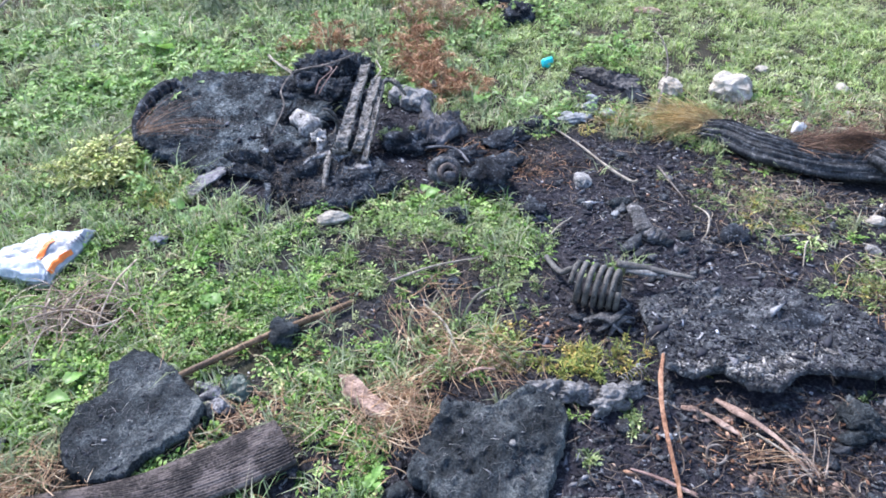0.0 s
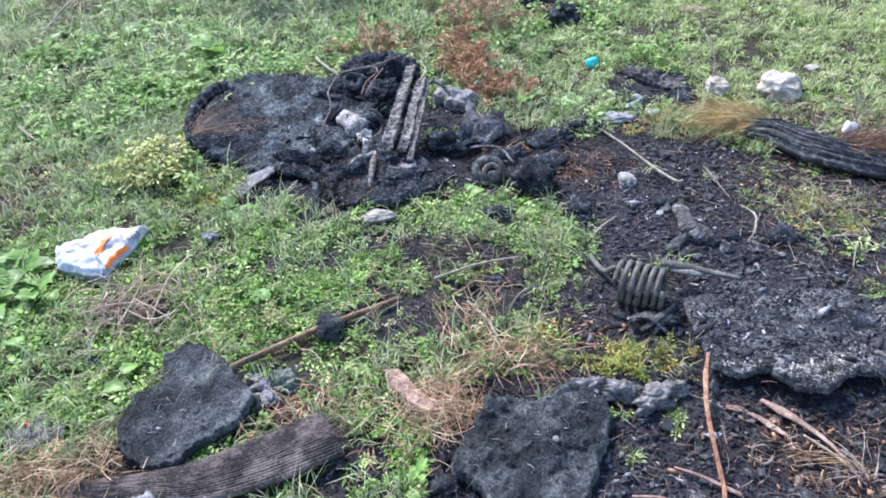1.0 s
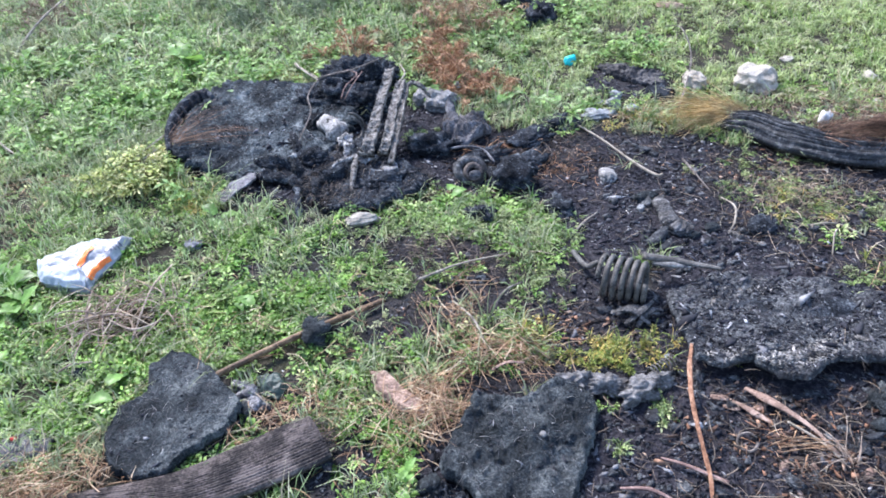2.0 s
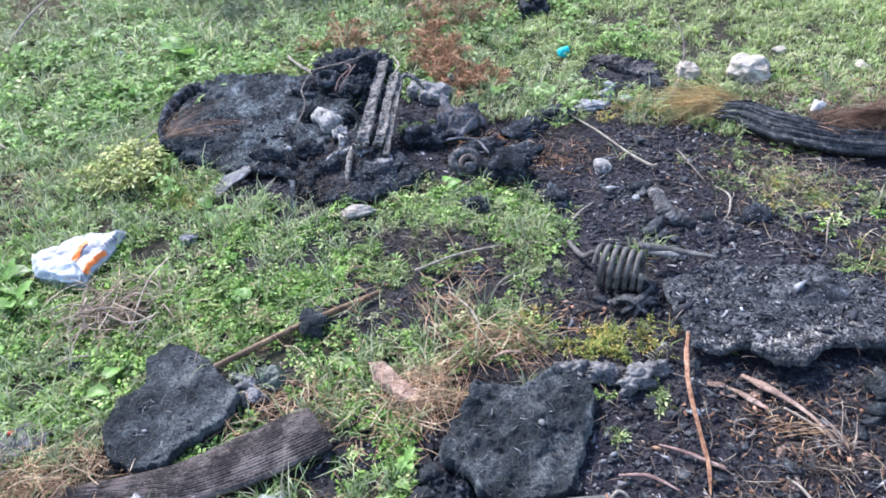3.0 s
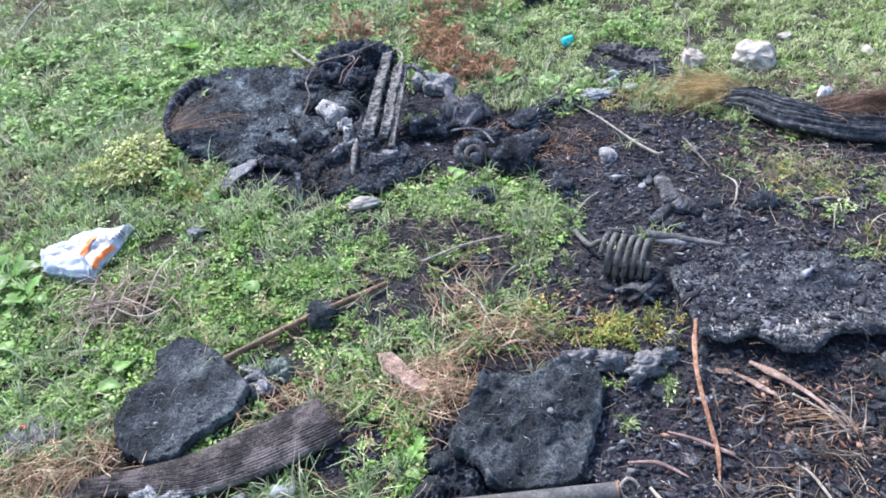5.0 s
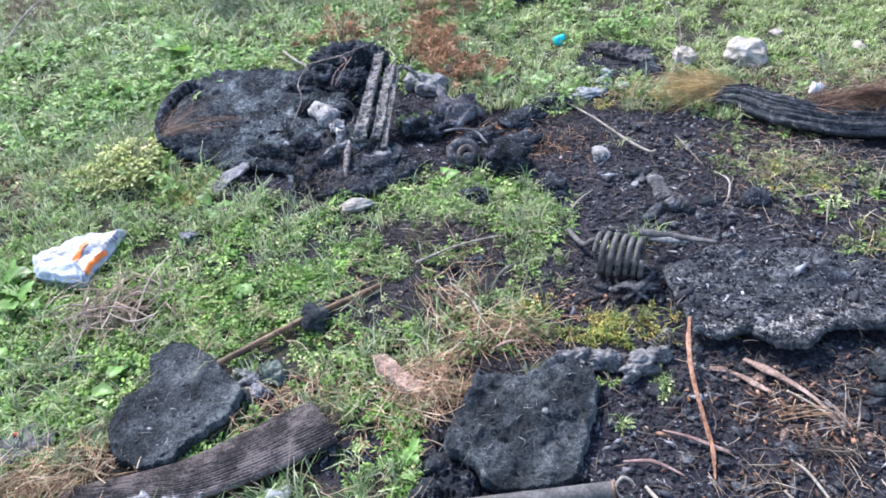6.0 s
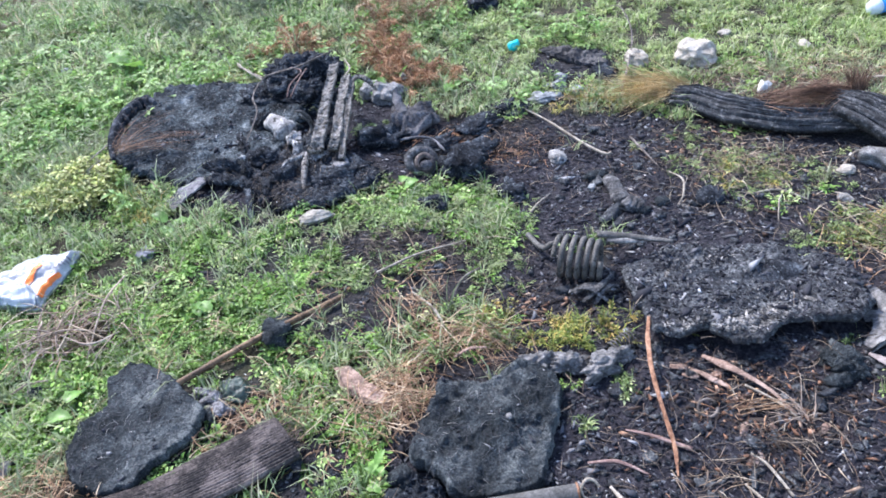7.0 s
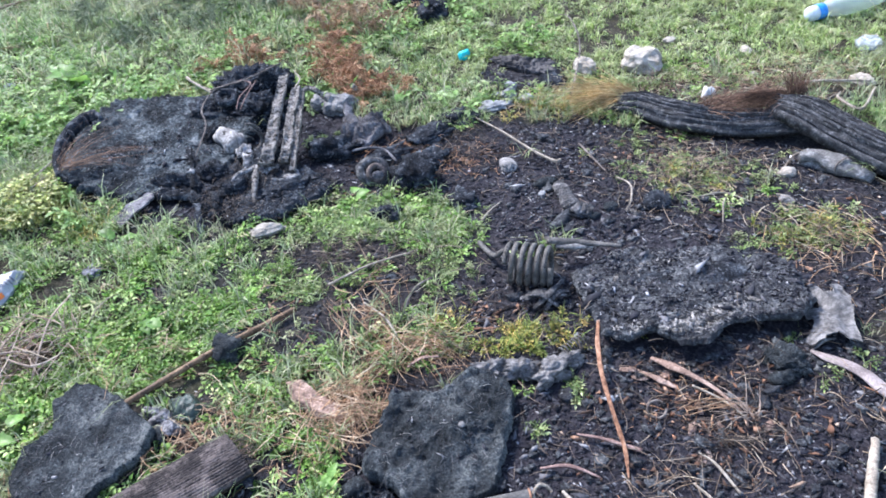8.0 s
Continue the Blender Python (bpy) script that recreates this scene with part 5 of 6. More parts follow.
for c in [(1.5, 2.37), (1.62, 2.27), (1.75, 2.21), (1.88, 2.13), (1.97, 2.0), (2.05, 1.87)]:
    keep_off(*c, 0.08)

# ---- plastic litter ----
bottle = thing("crushed_bottle", "dusty crushed clear plastic bottle beside tyre strip", "bottle", (1.88, 1.92, gz(1.88, 1.92)))
dusty = surface("dusty_plastic", [(0.1, (0.035, 0.035, 0.035)), (0.45, (0.085, 0.085, 0.083)), (0.7, (0.17, 0.17, 0.166)), (0.95, (0.34, 0.34, 0.335))], 26, 160, 0.5, 0, 0.9, 0.006, (0.06, 0.06, 0.06), 16, 0.58, 0.6)
part("body", lathe([(0, 0.013), (0.004, 0.020), (0.018, 0.034), (0.05, 0.037), (0.07, 0.033), (0.085, 0.037), (0.12, 0.034), (0.135, 0.036), (0.16, 0.027), (0.20, 0.020), (0.235, 0.014), (0.237, 0.009)], (1.805, 1.99, 0.034), (0.61, -0.79, -0.05), 44, 0.75, 6), dusty, bottle)
part("collar", ring((1.894, 1.875, 0.036), 0.034, 0.003, (86, 38), 28, 6), twig_dark, bottle, "pale grey crease ring")
big = thing("plastic_bottle", "clear plastic bottle with milky end and blue label on grass", "bottle", (2.55, 3.08, gz(2.55, 3.08)))
bo, bd = Vector((2.375, 3.03, 0.042)), Vector((0.97, 0.24, 0.03)).normalized()
part("base", lathe([(0, 0.006), (0.004, 0.020), (0.012, 0.030), (0.028, 0.033), (0.05, 0.033)], bo, bd, 30, 0.06, 3), milky, big, "milky white rounded end")
part("label", lathe([(0.05, 0.0332), (0.052, 0.0342), (0.090, 0.0342), (0.092, 0.032)], bo, bd, 30, 0.03, 4), blue_label, big, "blue label band")
part("body", lathe([(0.094, 0.030), (0.13, 0.036), (0.17, 0.05), (0.24, 0.06), (0.36, 0.06), (0.42, 0.045), (0.44, 0.01)], bo, bd, 30, 0.08, 5), clear, big)
cup = thing("plastic_cup", "crumpled clear plastic cup lying in grass", "cup", (2.48, 2.72, gz(2.48, 2.72)))
part("wall", Slab([(2.43, 2.70), (2.44, 2.75), (2.49, 2.77), (2.53, 2.74), (2.53, 2.69), (2.48, 2.67)], (0.028, 0.1, 0.1), 0.008, 0.03, 91, 0.08, 0.2, foot=False).shape(24, 80), clear, cup)

bag = thing("plastic_bag", "crumpled white plastic bag with orange print on clover", "bag", (-0.92, 1.88, gz(-0.92, 1.88)))
film = Slab([(-1.045, 1.885), (-1.035, 1.84), (-0.995, 1.79), (-0.90, 1.765), (-0.83, 1.745), (-0.835, 1.80), (-0.825, 1.85), (-0.80, 1.90), (-0.78, 2.015), (-0.80, 2.01), (-0.84, 2.0), (-0.90, 2.01), (-0.955, 2.01), (-0.985, 1.935)], (0.050, 0.0, 0.06), 0.04, 0.026, 71, 0.0, 0.25, grain=0.0012)
part("film", film.shape(44, 150), bag_white, bag)


def decal(path, width, surf, lift, n=30):
    """A printed mark that follows the film."""
    p = spline(path, n)
    t = np.gradient(p, axis=0)
    t /= np.linalg.norm(t, axis=1)[:, None]
    sd = np.stack([t[:, 1], -t[:, 0]], -1)
    w = np.interp(np.linspace(0, 1, n), np.linspace(0, 1, len(width)), width)
    k = 7
    xy = np.stack([p + sd * (w * (j / (k - 1) - 0.5))[:, None] for j in range(k)], 1)
    z = surf.top(xy[..., 0], xy[..., 1]) + lift
    v = np.concatenate([xy, z[..., None]], -1).reshape(-1, 3)
    f = [(i * k + j, i * k + j + 1, (i + 1) * k + j + 1, (i + 1) * k + j) for i in range(n - 1) for j in range(k - 1)]
    return v, f


part("printed_arc", decal([(-0.90, 1.825), (-0.895, 1.86), (-0.89, 1.90), (-0.875, 1.935)], [0.008, 0.016, 0.022, 0.02], film, 0.004), bag_orange, bag, "orange printed arc")
part("printed_arc", decal([(-0.842, 1.79), (-0.84, 1.83), (-0.828, 1.87), (-0.81, 1.895)], [0.010, 0.014, 0.012, 0.008], film, 0.004), bag_orange, bag, "orange printed arc")
for k in range(5):
    x, y = -0.815 + 0.006 * k, 1.905 + 0.013 * k
    part("printed_bar", decal([(x, y), (x - 0.016, y + 0.006)], [0.005, 0.005], film, 0.005, 6), bag_text, bag, "small dark printed bar")
part("inner_fold", Slab([(-1.05, 1.89), (-1.0, 1.79), (-0.90, 1.755), (-0.835, 1.742), (-0.85, 1.80), (-0.90, 1.845), (-0.97, 1.885)], (0.060, 0, 0.02), 0.03, 0.025, 75, 0.02, 0.35, foot=False, grain=0.002).shape(30, 110), fold_white, bag, "bluish white folded layer")

solo("turquoise_scrap", rock((0.84, 3.16, 0.015), (0.055, 0.04, 0.05), 281, 0.35, 0.3, 3), cyan_plastic, "small turquoise plastic scrap in grass", "plastic scrap")
solo("black_film", Slab([(0.93, 3.12), (1.0, 3.12), (1.10, 3.06), (1.19, 2.99), (1.21, 2.90), (1.14, 2.88), (1.05, 2.97), (0.98, 3.05)], (0.026, 0, 0.02), 0.02, 0.020, 83, 0.30, 0.08, grain=0.018).shape(50, 200), char_smooth, "crumpled black plastic film in grass", "plastic film")
solo("black_film", Slab([(1.11, 2.86), (1.18, 2.88), (1.22, 2.80), (1.17, 2.72), (1.12, 2.78)], (0.03, 0, 0.02), 0.03, 0.03, 85, 0.10, 0.3).shape(24, 80), char, "charred scrap of film in grass", "plastic film")
solo("white_scrap", rock((-1.30, 3.53, 0.02), (0.06, 0.05, 0.04), 291, 0.3, 0, 3), bag_white, "small bluish white scrap in grass", "scrap", group="white scraps")
solo("grey_film", rock((-0.565, 1.985, 0.0), (0.055, 0.075, 0.022), 293, 0.6, 0.2, 4), surface("blue_grey_film", [(0.2, (0.035, 0.042, 0.06)), (0.8, (0.14, 0.155, 0.19))], 30, 120, 0.5), "small blue-grey film scrap in clover", "plastic film")
solo("red_scrap", rock((-0.80, 1.17, 0.03), (0.018, 0.014, 0.012), 295, 0.3, 0, 2), red_bit, "tiny red scrap on grey film", "scrap")
solo("grey_film", rock((-0.78, 1.15, 0.0), (0.14, 0.10, 0.035), 297, 0.6, 0.2, 4), grey_cloth, "grey film scrap in dry grass", "plastic film")
for i, (x, y, s) in enumerate([(1.0, 1.985, 0.03), (0.93, 2.0, 0.03), (1.18, 1.86, 0.035), (1.24, 1.80, 0.03), (1.02, 1.525, 0.03), (1.33, 1.33, 0.03), (1.10, 1.56, 0.02), (1.30, 2.02, 0.03)]):
    z = float(plate.top(x, y)) if plate.inside(x, y) < 1 else gz(x, y)
    solo("ash_flake", rock((x, y, z), (s * 1.1, s * 0.5, s * 0.25), 300 + i, 0.8, 1.1 * i, 3, 0.2, 0.9), ash_metal if i % 3 else grey_stone, "pale ash flake on black cinders", "ash", group="ash flakes")


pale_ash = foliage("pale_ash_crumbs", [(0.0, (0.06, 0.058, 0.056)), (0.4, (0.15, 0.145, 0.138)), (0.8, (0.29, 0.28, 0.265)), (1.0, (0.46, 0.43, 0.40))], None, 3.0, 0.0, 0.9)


def fuzz(slab, parent_name, n, seed, material, label, reach=1.0):
    """Fine charred fibres that lie on a slab."""
    r = np.random.default_rng(seed)
    a, s = r.uniform(0, 2 * math.pi, n), np.sqrt(r.random(n)) * 0.95
    rad = slab.reach(a) * s
    x, y = slab.c[0] + rad * np.cos(a), slab.c[1] + rad * np.sin(a)
    b, ln = r.uniform(0, 2 * math.pi, n), r.uniform(0.008, 0.035, n) * reach
    x2, y2 = x + np.cos(b) * ln, y + np.sin(b) * ln
    xm, ym = (x + x2) / 2 + r.normal(0, 0.004, n), (y + y2) / 2 + r.normal(0, 0.004, n)
    p0, p2_ = np.stack([x, y, slab.top(x, y) + 0.001], -1), np.stack([x2, y2, slab.top(x2, y2) + 0.001], -1)
    p1 = np.stack([xm, ym, slab.top(xm, ym) + r.uniform(0.001, 0.008, n) * reach * reach], -1)
    ob = new(parent_name, mesh_from(parent_name, *strands(p0, p1, p2_, r.uniform(0.0008, 0.0018, n), 3, 3)))
    ob.data.materials.append(material)
    return tagged(ob, label, "fibres", kind="stuff")


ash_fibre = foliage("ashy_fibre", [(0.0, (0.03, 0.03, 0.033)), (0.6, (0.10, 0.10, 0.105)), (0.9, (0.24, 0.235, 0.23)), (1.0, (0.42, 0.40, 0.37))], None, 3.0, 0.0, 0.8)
for k, (s, n) in enumerate([(plate, 420), (pad, 260), (pad2, 260), (front, 200), (mat_slab, 420)]):
    fuzz(s, "charred_fibres", n, 400 + k, ash_fibre, "fine ashy fibres lying on burnt slab")
fuzz(front, "charred_fibres", 420, 411, soot_straw, "tangled charred strands on the burnt sheet", 2.4)
fuzz(cloth, "charred_fibres", 90, 412, soot_straw, "charred strands on the sooty rag", 1.8)


# ---- plants ----
def covered(x, y):
    hit = np.zeros(len(x), bool)
    for s in FOOT:
        hit |= s.inside(x, y) < 0.97
    return hit


def scatter(n, x0, x1, y0, y1, weight, seed):
    """Random places, kept by a weight between 0 and 1."""
    r = np.random.default_rng(seed)
    x, y = r.uniform(x0, x1, n), r.uniform(y0, y1, n)
    keep = r.random(n) < weight(x, y)
    x, y = x[keep], y[keep]
    keep = ~covered(x, y)
    return x[keep], y[keep], r


def field(x, y):
    """The stretch of meadow that is planted fully."""
    rest = 0.14 * smooth(5.4, 3.6, np.hypot(x - 0.4, y - 2.6) + 0.8 * fbm(x, y, 0.8, 63))
    return rest + (1 - rest) * (1 - beyond(x, y))


def thin(x, y):
    """How much of the plants the fire left."""
    return (1 - smooth(0.30, 0.80, burnt(x, y))) * 0.985 * (1 - 0.8 * np.exp(-(((x + 0.68) / 0.14) ** 2 + ((y - 1.61) / 0.09) ** 2))) + 0.004


def lush(x, y):
    """Where low leafy weeds crowd out the grass."""
    a = np.exp(-(((x + 0.35) / 0.75) ** 2 + ((y - 1.72) / 0.55) ** 2)) + 0.10 * np.exp(-(((x - 0.35) / 0.35) ** 2 + ((y - 2.0) / 0.2) ** 2))
    a += 0.65 * np.exp(-(((x - 0.18) / 0.2) ** 2 + ((y - 1.05) / 0.2) ** 2)) + 1.1 * np.exp(-(((x + 1.25) / 0.75) ** 2 + ((y - 3.35) / 0.65) ** 2))
    a += 0.9 * np.exp(-(((x + 1.15) / 0.3) ** 2 + ((y - 1.55) / 0.35) ** 2))
    return np.clip(a + 0.35 * fbm(x, y, 0.35, 61), 0, 1)


def blades(x, y, z, r, height, width, lean):
    n = len(x)
    h = height * r.uniform(0.45, 1.35, n)
    a = r.uniform(0, 2 * math.pi, n)
    ln = lean * r.uniform(0.3, 1.5, n) * h
    dx, dy = np.cos(a), np.sin(a)
    b = a + math.pi / 2 + r.normal(0, 0.5, n)
    wx, wy = np.cos(b) * width * r.uniform(0.6, 1.4, n) / 2, np.sin(b) * width * r.uniform(0.6, 1.4, n) / 2
    base, mid, tip = np.stack([x, y, z - 0.004], -1), np.stack([x + dx * ln * 0.35, y + dy * ln * 0.35, z + h * 0.62], -1), np.stack([x + dx * ln, y + dy * ln, z + h * (1.0 - 0.25 * lean)], -1)
    w = np.stack([wx, wy, np.zeros(n)], -1)
    v = np.stack([base - w, base + w, mid - w * 0.8, mid + w * 0.8, tip], 1).reshape(-1, 3)
    f = (np.array([(0, 1, 3), (0, 3, 2), (2, 3, 4)])[None] + (np.arange(n) * 5)[:, None, None]).reshape(-1, 3)
    return v, f


def stuff(name, shape, material, label, category):
    ob = new(name, mesh_from(name, shape[0], shape[1], False))
    ob.data.materials.append(material)
    return tagged(ob, label, category, kind="stuff")


def merge(*shapes):
    n, vs, fs = 0, [], []
    for v, f in shapes:
        vs.append(v)
        fs.append(f + n)
        n += len(v)
    return np.concatenate(vs), np.concatenate(fs)


def lawn(x, y):
    """How far the ground is short lawn instead of rough meadow."""
    return smooth(-0.25, 0.35, (x - 0.35) - 0.9 * (3.0 - y) * 0.5 - 0.2 + 0.5 * fbm(x, y, 0.7, 67)) * smooth(2.3, 2.9, y)


def tufts(x, y, r, count, spread, height):
    """Blades in clumps round the given places."""
    n = len(x)
    k = r.poisson(count, n) + 3
    px, py = np.repeat(x, k), np.repeat(y, k)
    h = np.repeat(height * np.exp(r.normal(0, 0.32, n)), k)
    m = len(px)
    a, d = r.uniform(0, 2 * math.pi, m), spread * np.sqrt(r.random(m))
    px, py = px + d * np.cos(a), py + d * np.sin(a)
    keep = ~covered(px, py)
    return px[keep], py[keep], h[keep]


x, y, r = scatter(185000, -5.2, 6.0, -3.0, 8.2, lambda x, y: (1 - lawn(x, y)) * field(x, y) * thin(x, y) * (1 - 0.6 * lush(x, y)) * (0.45 + 0.8 * fbm(x, y, 0.13, 71)), 1)
px, py, h = tufts(x, y, r, 9, 0.020, 0.046 + 0.016 * smooth(-0.3, -1.5, x) * smooth(1.9, 2.6, y) + 0.022 * smooth(3.0, 4.0, y))
stuff("grass", blades(px, py, ground_z(px, py), r, h, 0.0036 + 0.0020 * smooth(2.2, 3.6, py), 1.0), grass_mat, "mixed green and straw-coloured meadow grass", "grass")
x, y, r = scatter(72000, -1.0, 6.0, 2.0, 8.2, lambda x, y: lawn(x, y) * field(x, y) * thin(x, y) * (0.55 + 0.8 * fbm(x, y, 0.13, 73)), 21)
px, py, h = tufts(x, y, r, 9, 0.030, 0.026 + 0.010 * fbm(x, y, 0.25, 79))
stuff("grass", blades(px, py, ground_z(px, py), r, h, 0.0044, 1.2), lawn_mat, "short yellowish green lawn grass", "grass")
x, y, r = scatter(2600, 0.2, 3.8, 2.5, 5.2, lambda x, y: lawn(x, y) * field(x, y) * thin(x, y) * np.clip(0.2 + 1.6 * fbm(x, y, 0.3, 96), 0.02, 1), 33)
lawn_weeds = (x, y)
x, y, r = scatter(26000, -3.2, 3.9, 0.35, 6.0, lambda x, y: field(x, y) * thin(x, y) * (0.25 + 0.5 * smooth(0.0, 0.6, fbm(x, y, 0.4, 81))), 2)
n = len(x)
z = ground_z(x, y)
a, ln = r.uniform(0, 2 * math.pi, n), r.uniform(0.03, 0.11, n)
p0 = np.stack([x, y, z + r.uniform(0, 0.03, n)], -1)
d = np.stack([np.cos(a), np.sin(a), r.normal(0.15, 0.25, n)], -1)
p1, p2 = p0 + d * ln[:, None] * 0.5 + [0, 0, 0.012], p0 + d * ln[:, None]
for q in (p1, p2):
    q[:, 2] = np.maximum(q[:, 2], z + 0.004)
stuff("dry_stalks", strands(p0, p1, p2, r.uniform(0.0012, 0.0028, n), 3, 2), straw_mat, "scattered dry straw stalks among the grass", "dry grass")


def fronds(x, y, z, r, count, length, rise=0.55):
    """Little plants of divided leaves: a stem with three pairs of leaflets and one at the tip."""
    k = np.repeat(np.arange(len(x)), count)
    n = len(k)
    ln = np.broadcast_to(length, len(x))[k] * r.uniform(0.5, 1.3, n)
    a = r.uniform(0, 2 * math.pi, n)
    up, sag = rise * r.uniform(0.35, 1.5, n), r.uniform(0.1, 0.75, n)
    fw, sd = np.stack([np.cos(a), np.sin(a), np.zeros(n)], -1), np.stack([-np.sin(a), np.cos(a), r.normal(0, 0.35, n)], -1)
    base = np.stack([x[k], y[k], z[k]], -1) + fw * (0.12 * ln * r.random(n))[:, None]
    vert = np.array([0, 0, 1.0])
    nodes = []
    for t in (0.0, 0.42, 0.62, 0.82, 1.0):
        c = base + fw * (ln * t)[:, None] + vert * (ln * (up * t - sag * t * t) + 0.004)[:, None]
        nodes.append((c, c - sd * (ln * 0.016)[:, None], c + sd * (ln * 0.016)[:, None]))
    cols, faces = [], []
    for c, lo, hi in nodes:
        cols += [lo, hi]
    for i in range(4):
        faces += [(2 * i, 2 * i + 1, 2 * i + 3), (2 * i, 2 * i + 3, 2 * i + 2)]
    at = 10
    for i, size in ((1, 0.42), (2, 0.46), (3, 0.38)):
        for side in (-1, 1):
            q = nodes[i][1 if side < 0 else 2]
            d = fw * r.uniform(0.35, 0.75, n)[:, None] + sd * side * 0.8 + vert * r.normal(0.08, 0.3, n)[:, None]
            l = (ln * size * r.uniform(0.75, 1.25, n))[:, None]
            w = np.cross(d, vert) * l * 0.21
            cols += [q + d * l * 0.55 + w + vert * l * 0.05, q + d * l - vert * l * 0.12, q + d * l * 0.55 - w + vert * l * 0.05]
            root = 2 * i + (0 if side < 0 else 1)
            faces += [(root, at, at + 1), (root, at + 1, at + 2)]
            at += 3
    c = nodes[4][0]
    l = (ln * 0.36)[:, None]
    cols += [c + fw * l * 0.6 + sd * l * 0.24, c + fw * l * 1.2 - vert * l * 0.2, c + fw * l * 0.6 - sd * l * 0.24]
    faces += [(8, at + 2, at + 1), (8, at + 1, 9), (9, at + 1, at)]
    v = np.stack(cols, 1)
    f = np.array(faces)[None] + (np.arange(n) * v.shape[1])[:, None, None]
    return v.reshape(-1, 3), f.reshape(-1, 3)


x, y, r = scatter(44000, -2.6, 3.2, 0.5, 5.2, lambda x, y: field(x, y) * thin(x, y) * (0.08 + 0.92 * lush(x, y)) * np.clip(0.46 + 1.3 * fbm(x, y, 0.14, 91), 0.17, 1) * smooth(3.3, 2.6, y), 3)
stuff("weeds", fronds(x, y, ground_z(x, y), r, 8, 0.040 + 0.012 * fbm(x, y, 0.3, 92)), leaf_mat, "bright green low weeds with divided leaves", "weeds")
x, y, r = scatter(9000, -3.0, 1.2, 2.3, 5.4, lambda x, y: field(x, y) * thin(x, y) * (0.10 + 0.9 * lush(x, y)) * np.clip(0.40 + 1.5 * fbm(x, y, 0.3, 93), 0.02, 1), 13)
stuff("weeds", fronds(x, y, ground_z(x, y), r, 8, 0.075 + 0.02 * fbm(x, y, 0.4, 94), 0.8), tall_mat, "taller bright green weeds in the meadow", "weeds")
x, y = lawn_weeds
stuff("weeds", fronds(x, y, ground_z(x, y), r, 7, 0.042), lawn_mat, "small yellowish green weeds in the lawn", "weeds")
REGROWTH = [(0.804, 1.174, 0.016, 0.018, 5), (0.684, 1.074, 0.012, 0.014, 2), (1.42, 2.08, 0.11, 0.08, 26), (1.50, 1.95, 0.13, 0.08, 34), (1.36, 2.20, 0.06, 0.08, 12), (1.42, 1.12, 0.06, 0.04, 4), (1.66, 1.64, 0.12, 0.06, 50), (0.36, 2.06, 0.16, 0.035, 44), (0.30, 1.98, 0.20, 0.05, 60), (0.58, 1.94, 0.05, 0.06, 24), (0.55, 1.70, 0.05, 0.05, 16), (0.10, 1.72, 0.10, 0.06, 26), (0.62, 1.98, 0.06, 0.07, 14), (0.16, 2.62, 0.02, 0.03, 8), (0.20, 2.56, 0.03, 0.03, 10)]
rx, ry = (np.concatenate([rng.normal(g[j], g[j + 2], g[4]) for g in REGROWTH]) for j in (0, 1))
stuff("regrowth", merge(fronds(rx, ry, ground_z(rx, ry), rng, 5, 0.029), blades(np.repeat(rx, 3) + rng.normal(0, 0.01, 3 * len(rx)), np.repeat(ry, 3) + rng.normal(0, 0.01, 3 * len(rx)), ground_z(np.repeat(rx, 3), np.repeat(ry, 3)), rng, 0.030, 0.0026, 1.2)),
      regrowth_mat, "sparse pale green shoots on scorched ground", "weeds")

# yellow weeds near the slabs
yx, yy = rng.normal(0.73, 0.075, 40), rng.normal(1.375, 0.030, 40)
more = [(-0.86, 2.42, 0.10, 0.09, 25), (-0.62, 2.22, 0.06, 0.05, 30), (1.12, 2.62, 0.10, 0.05, 40), (1.66, 1.62, 0.07, 0.04, 24), (1.48, 2.0, 0.07, 0.06, 8), (0.52, 1.46, 0.05, 0.03, 12), (-0.45, 3.2, 0.14, 0.05, 150)]
for cx, cy, sx, sy, k in more:
    yx, yy = np.append(yx, rng.normal(cx, sx, k)), np.append(yy, rng.normal(cy, sy, k))
stuff("yellow_weeds", merge(fronds(yx, yy, ground_z(yx, yy), rng, 5, 0.026), blades(np.repeat(yx, 5), np.repeat(yy, 5) + 0.004, ground_z(np.repeat(yx, 5), np.repeat(yy, 5)), rng, 0.045, 0.003, 0.9)),
      yellow_mat, "yellowed low weeds beside burnt slabs", "weeds")


stuff("pale_weeds", fronds(rng.normal(-0.93, 0.07, 60), rng.normal(2.45, 0.07, 60), np.full(60, gz(-0.93, 2.45)) + 0.02, rng, 8, 0.055, 0.9), pale_weed, "pale yellow-green weed clump beside burnt tyre", "weeds")


def straw_heap(cx, cy, sx, sy, n, length, seed, lift=0.03, way=None, swing=3.14, width=0.0023):
    r = np.random.default_rng(seed)
    x, y = r.normal(cx, sx, n), r.normal(cy, sy, n)
    keep = ~covered(x, y)
    x, y = x[keep], y[keep]
    n = len(x)
    z = ground_z(x, y) + np.abs(r.normal(0.006, lift, n))
    a = r.uniform(-swing, swing, n) + (way or 0.0)
    ln = length * r.uniform(0.4, 1.3, n)[:, None]
    d = np.stack([np.cos(a), np.sin(a), r.normal(0.0, 0.18, n)], -1)
    c = np.stack([x, y, z], -1)
    p0, p2 = c - d * ln * 0.5, c + d * ln * 0.5
    p1 = c + np.stack([r.normal(0, 0.17, n), r.normal(0, 0.17, n), r.uniform(0, 0.25, n)], -1) * ln
    for q in (p0, p1, p2):
        q[:, 2] = np.maximum(q[:, 2], ground_z(q[:, 0], q[:, 1]) + 0.003)
    return strands(p0, p1, p2, width * r.uniform(0.6, 1.4, n), 3, 4)


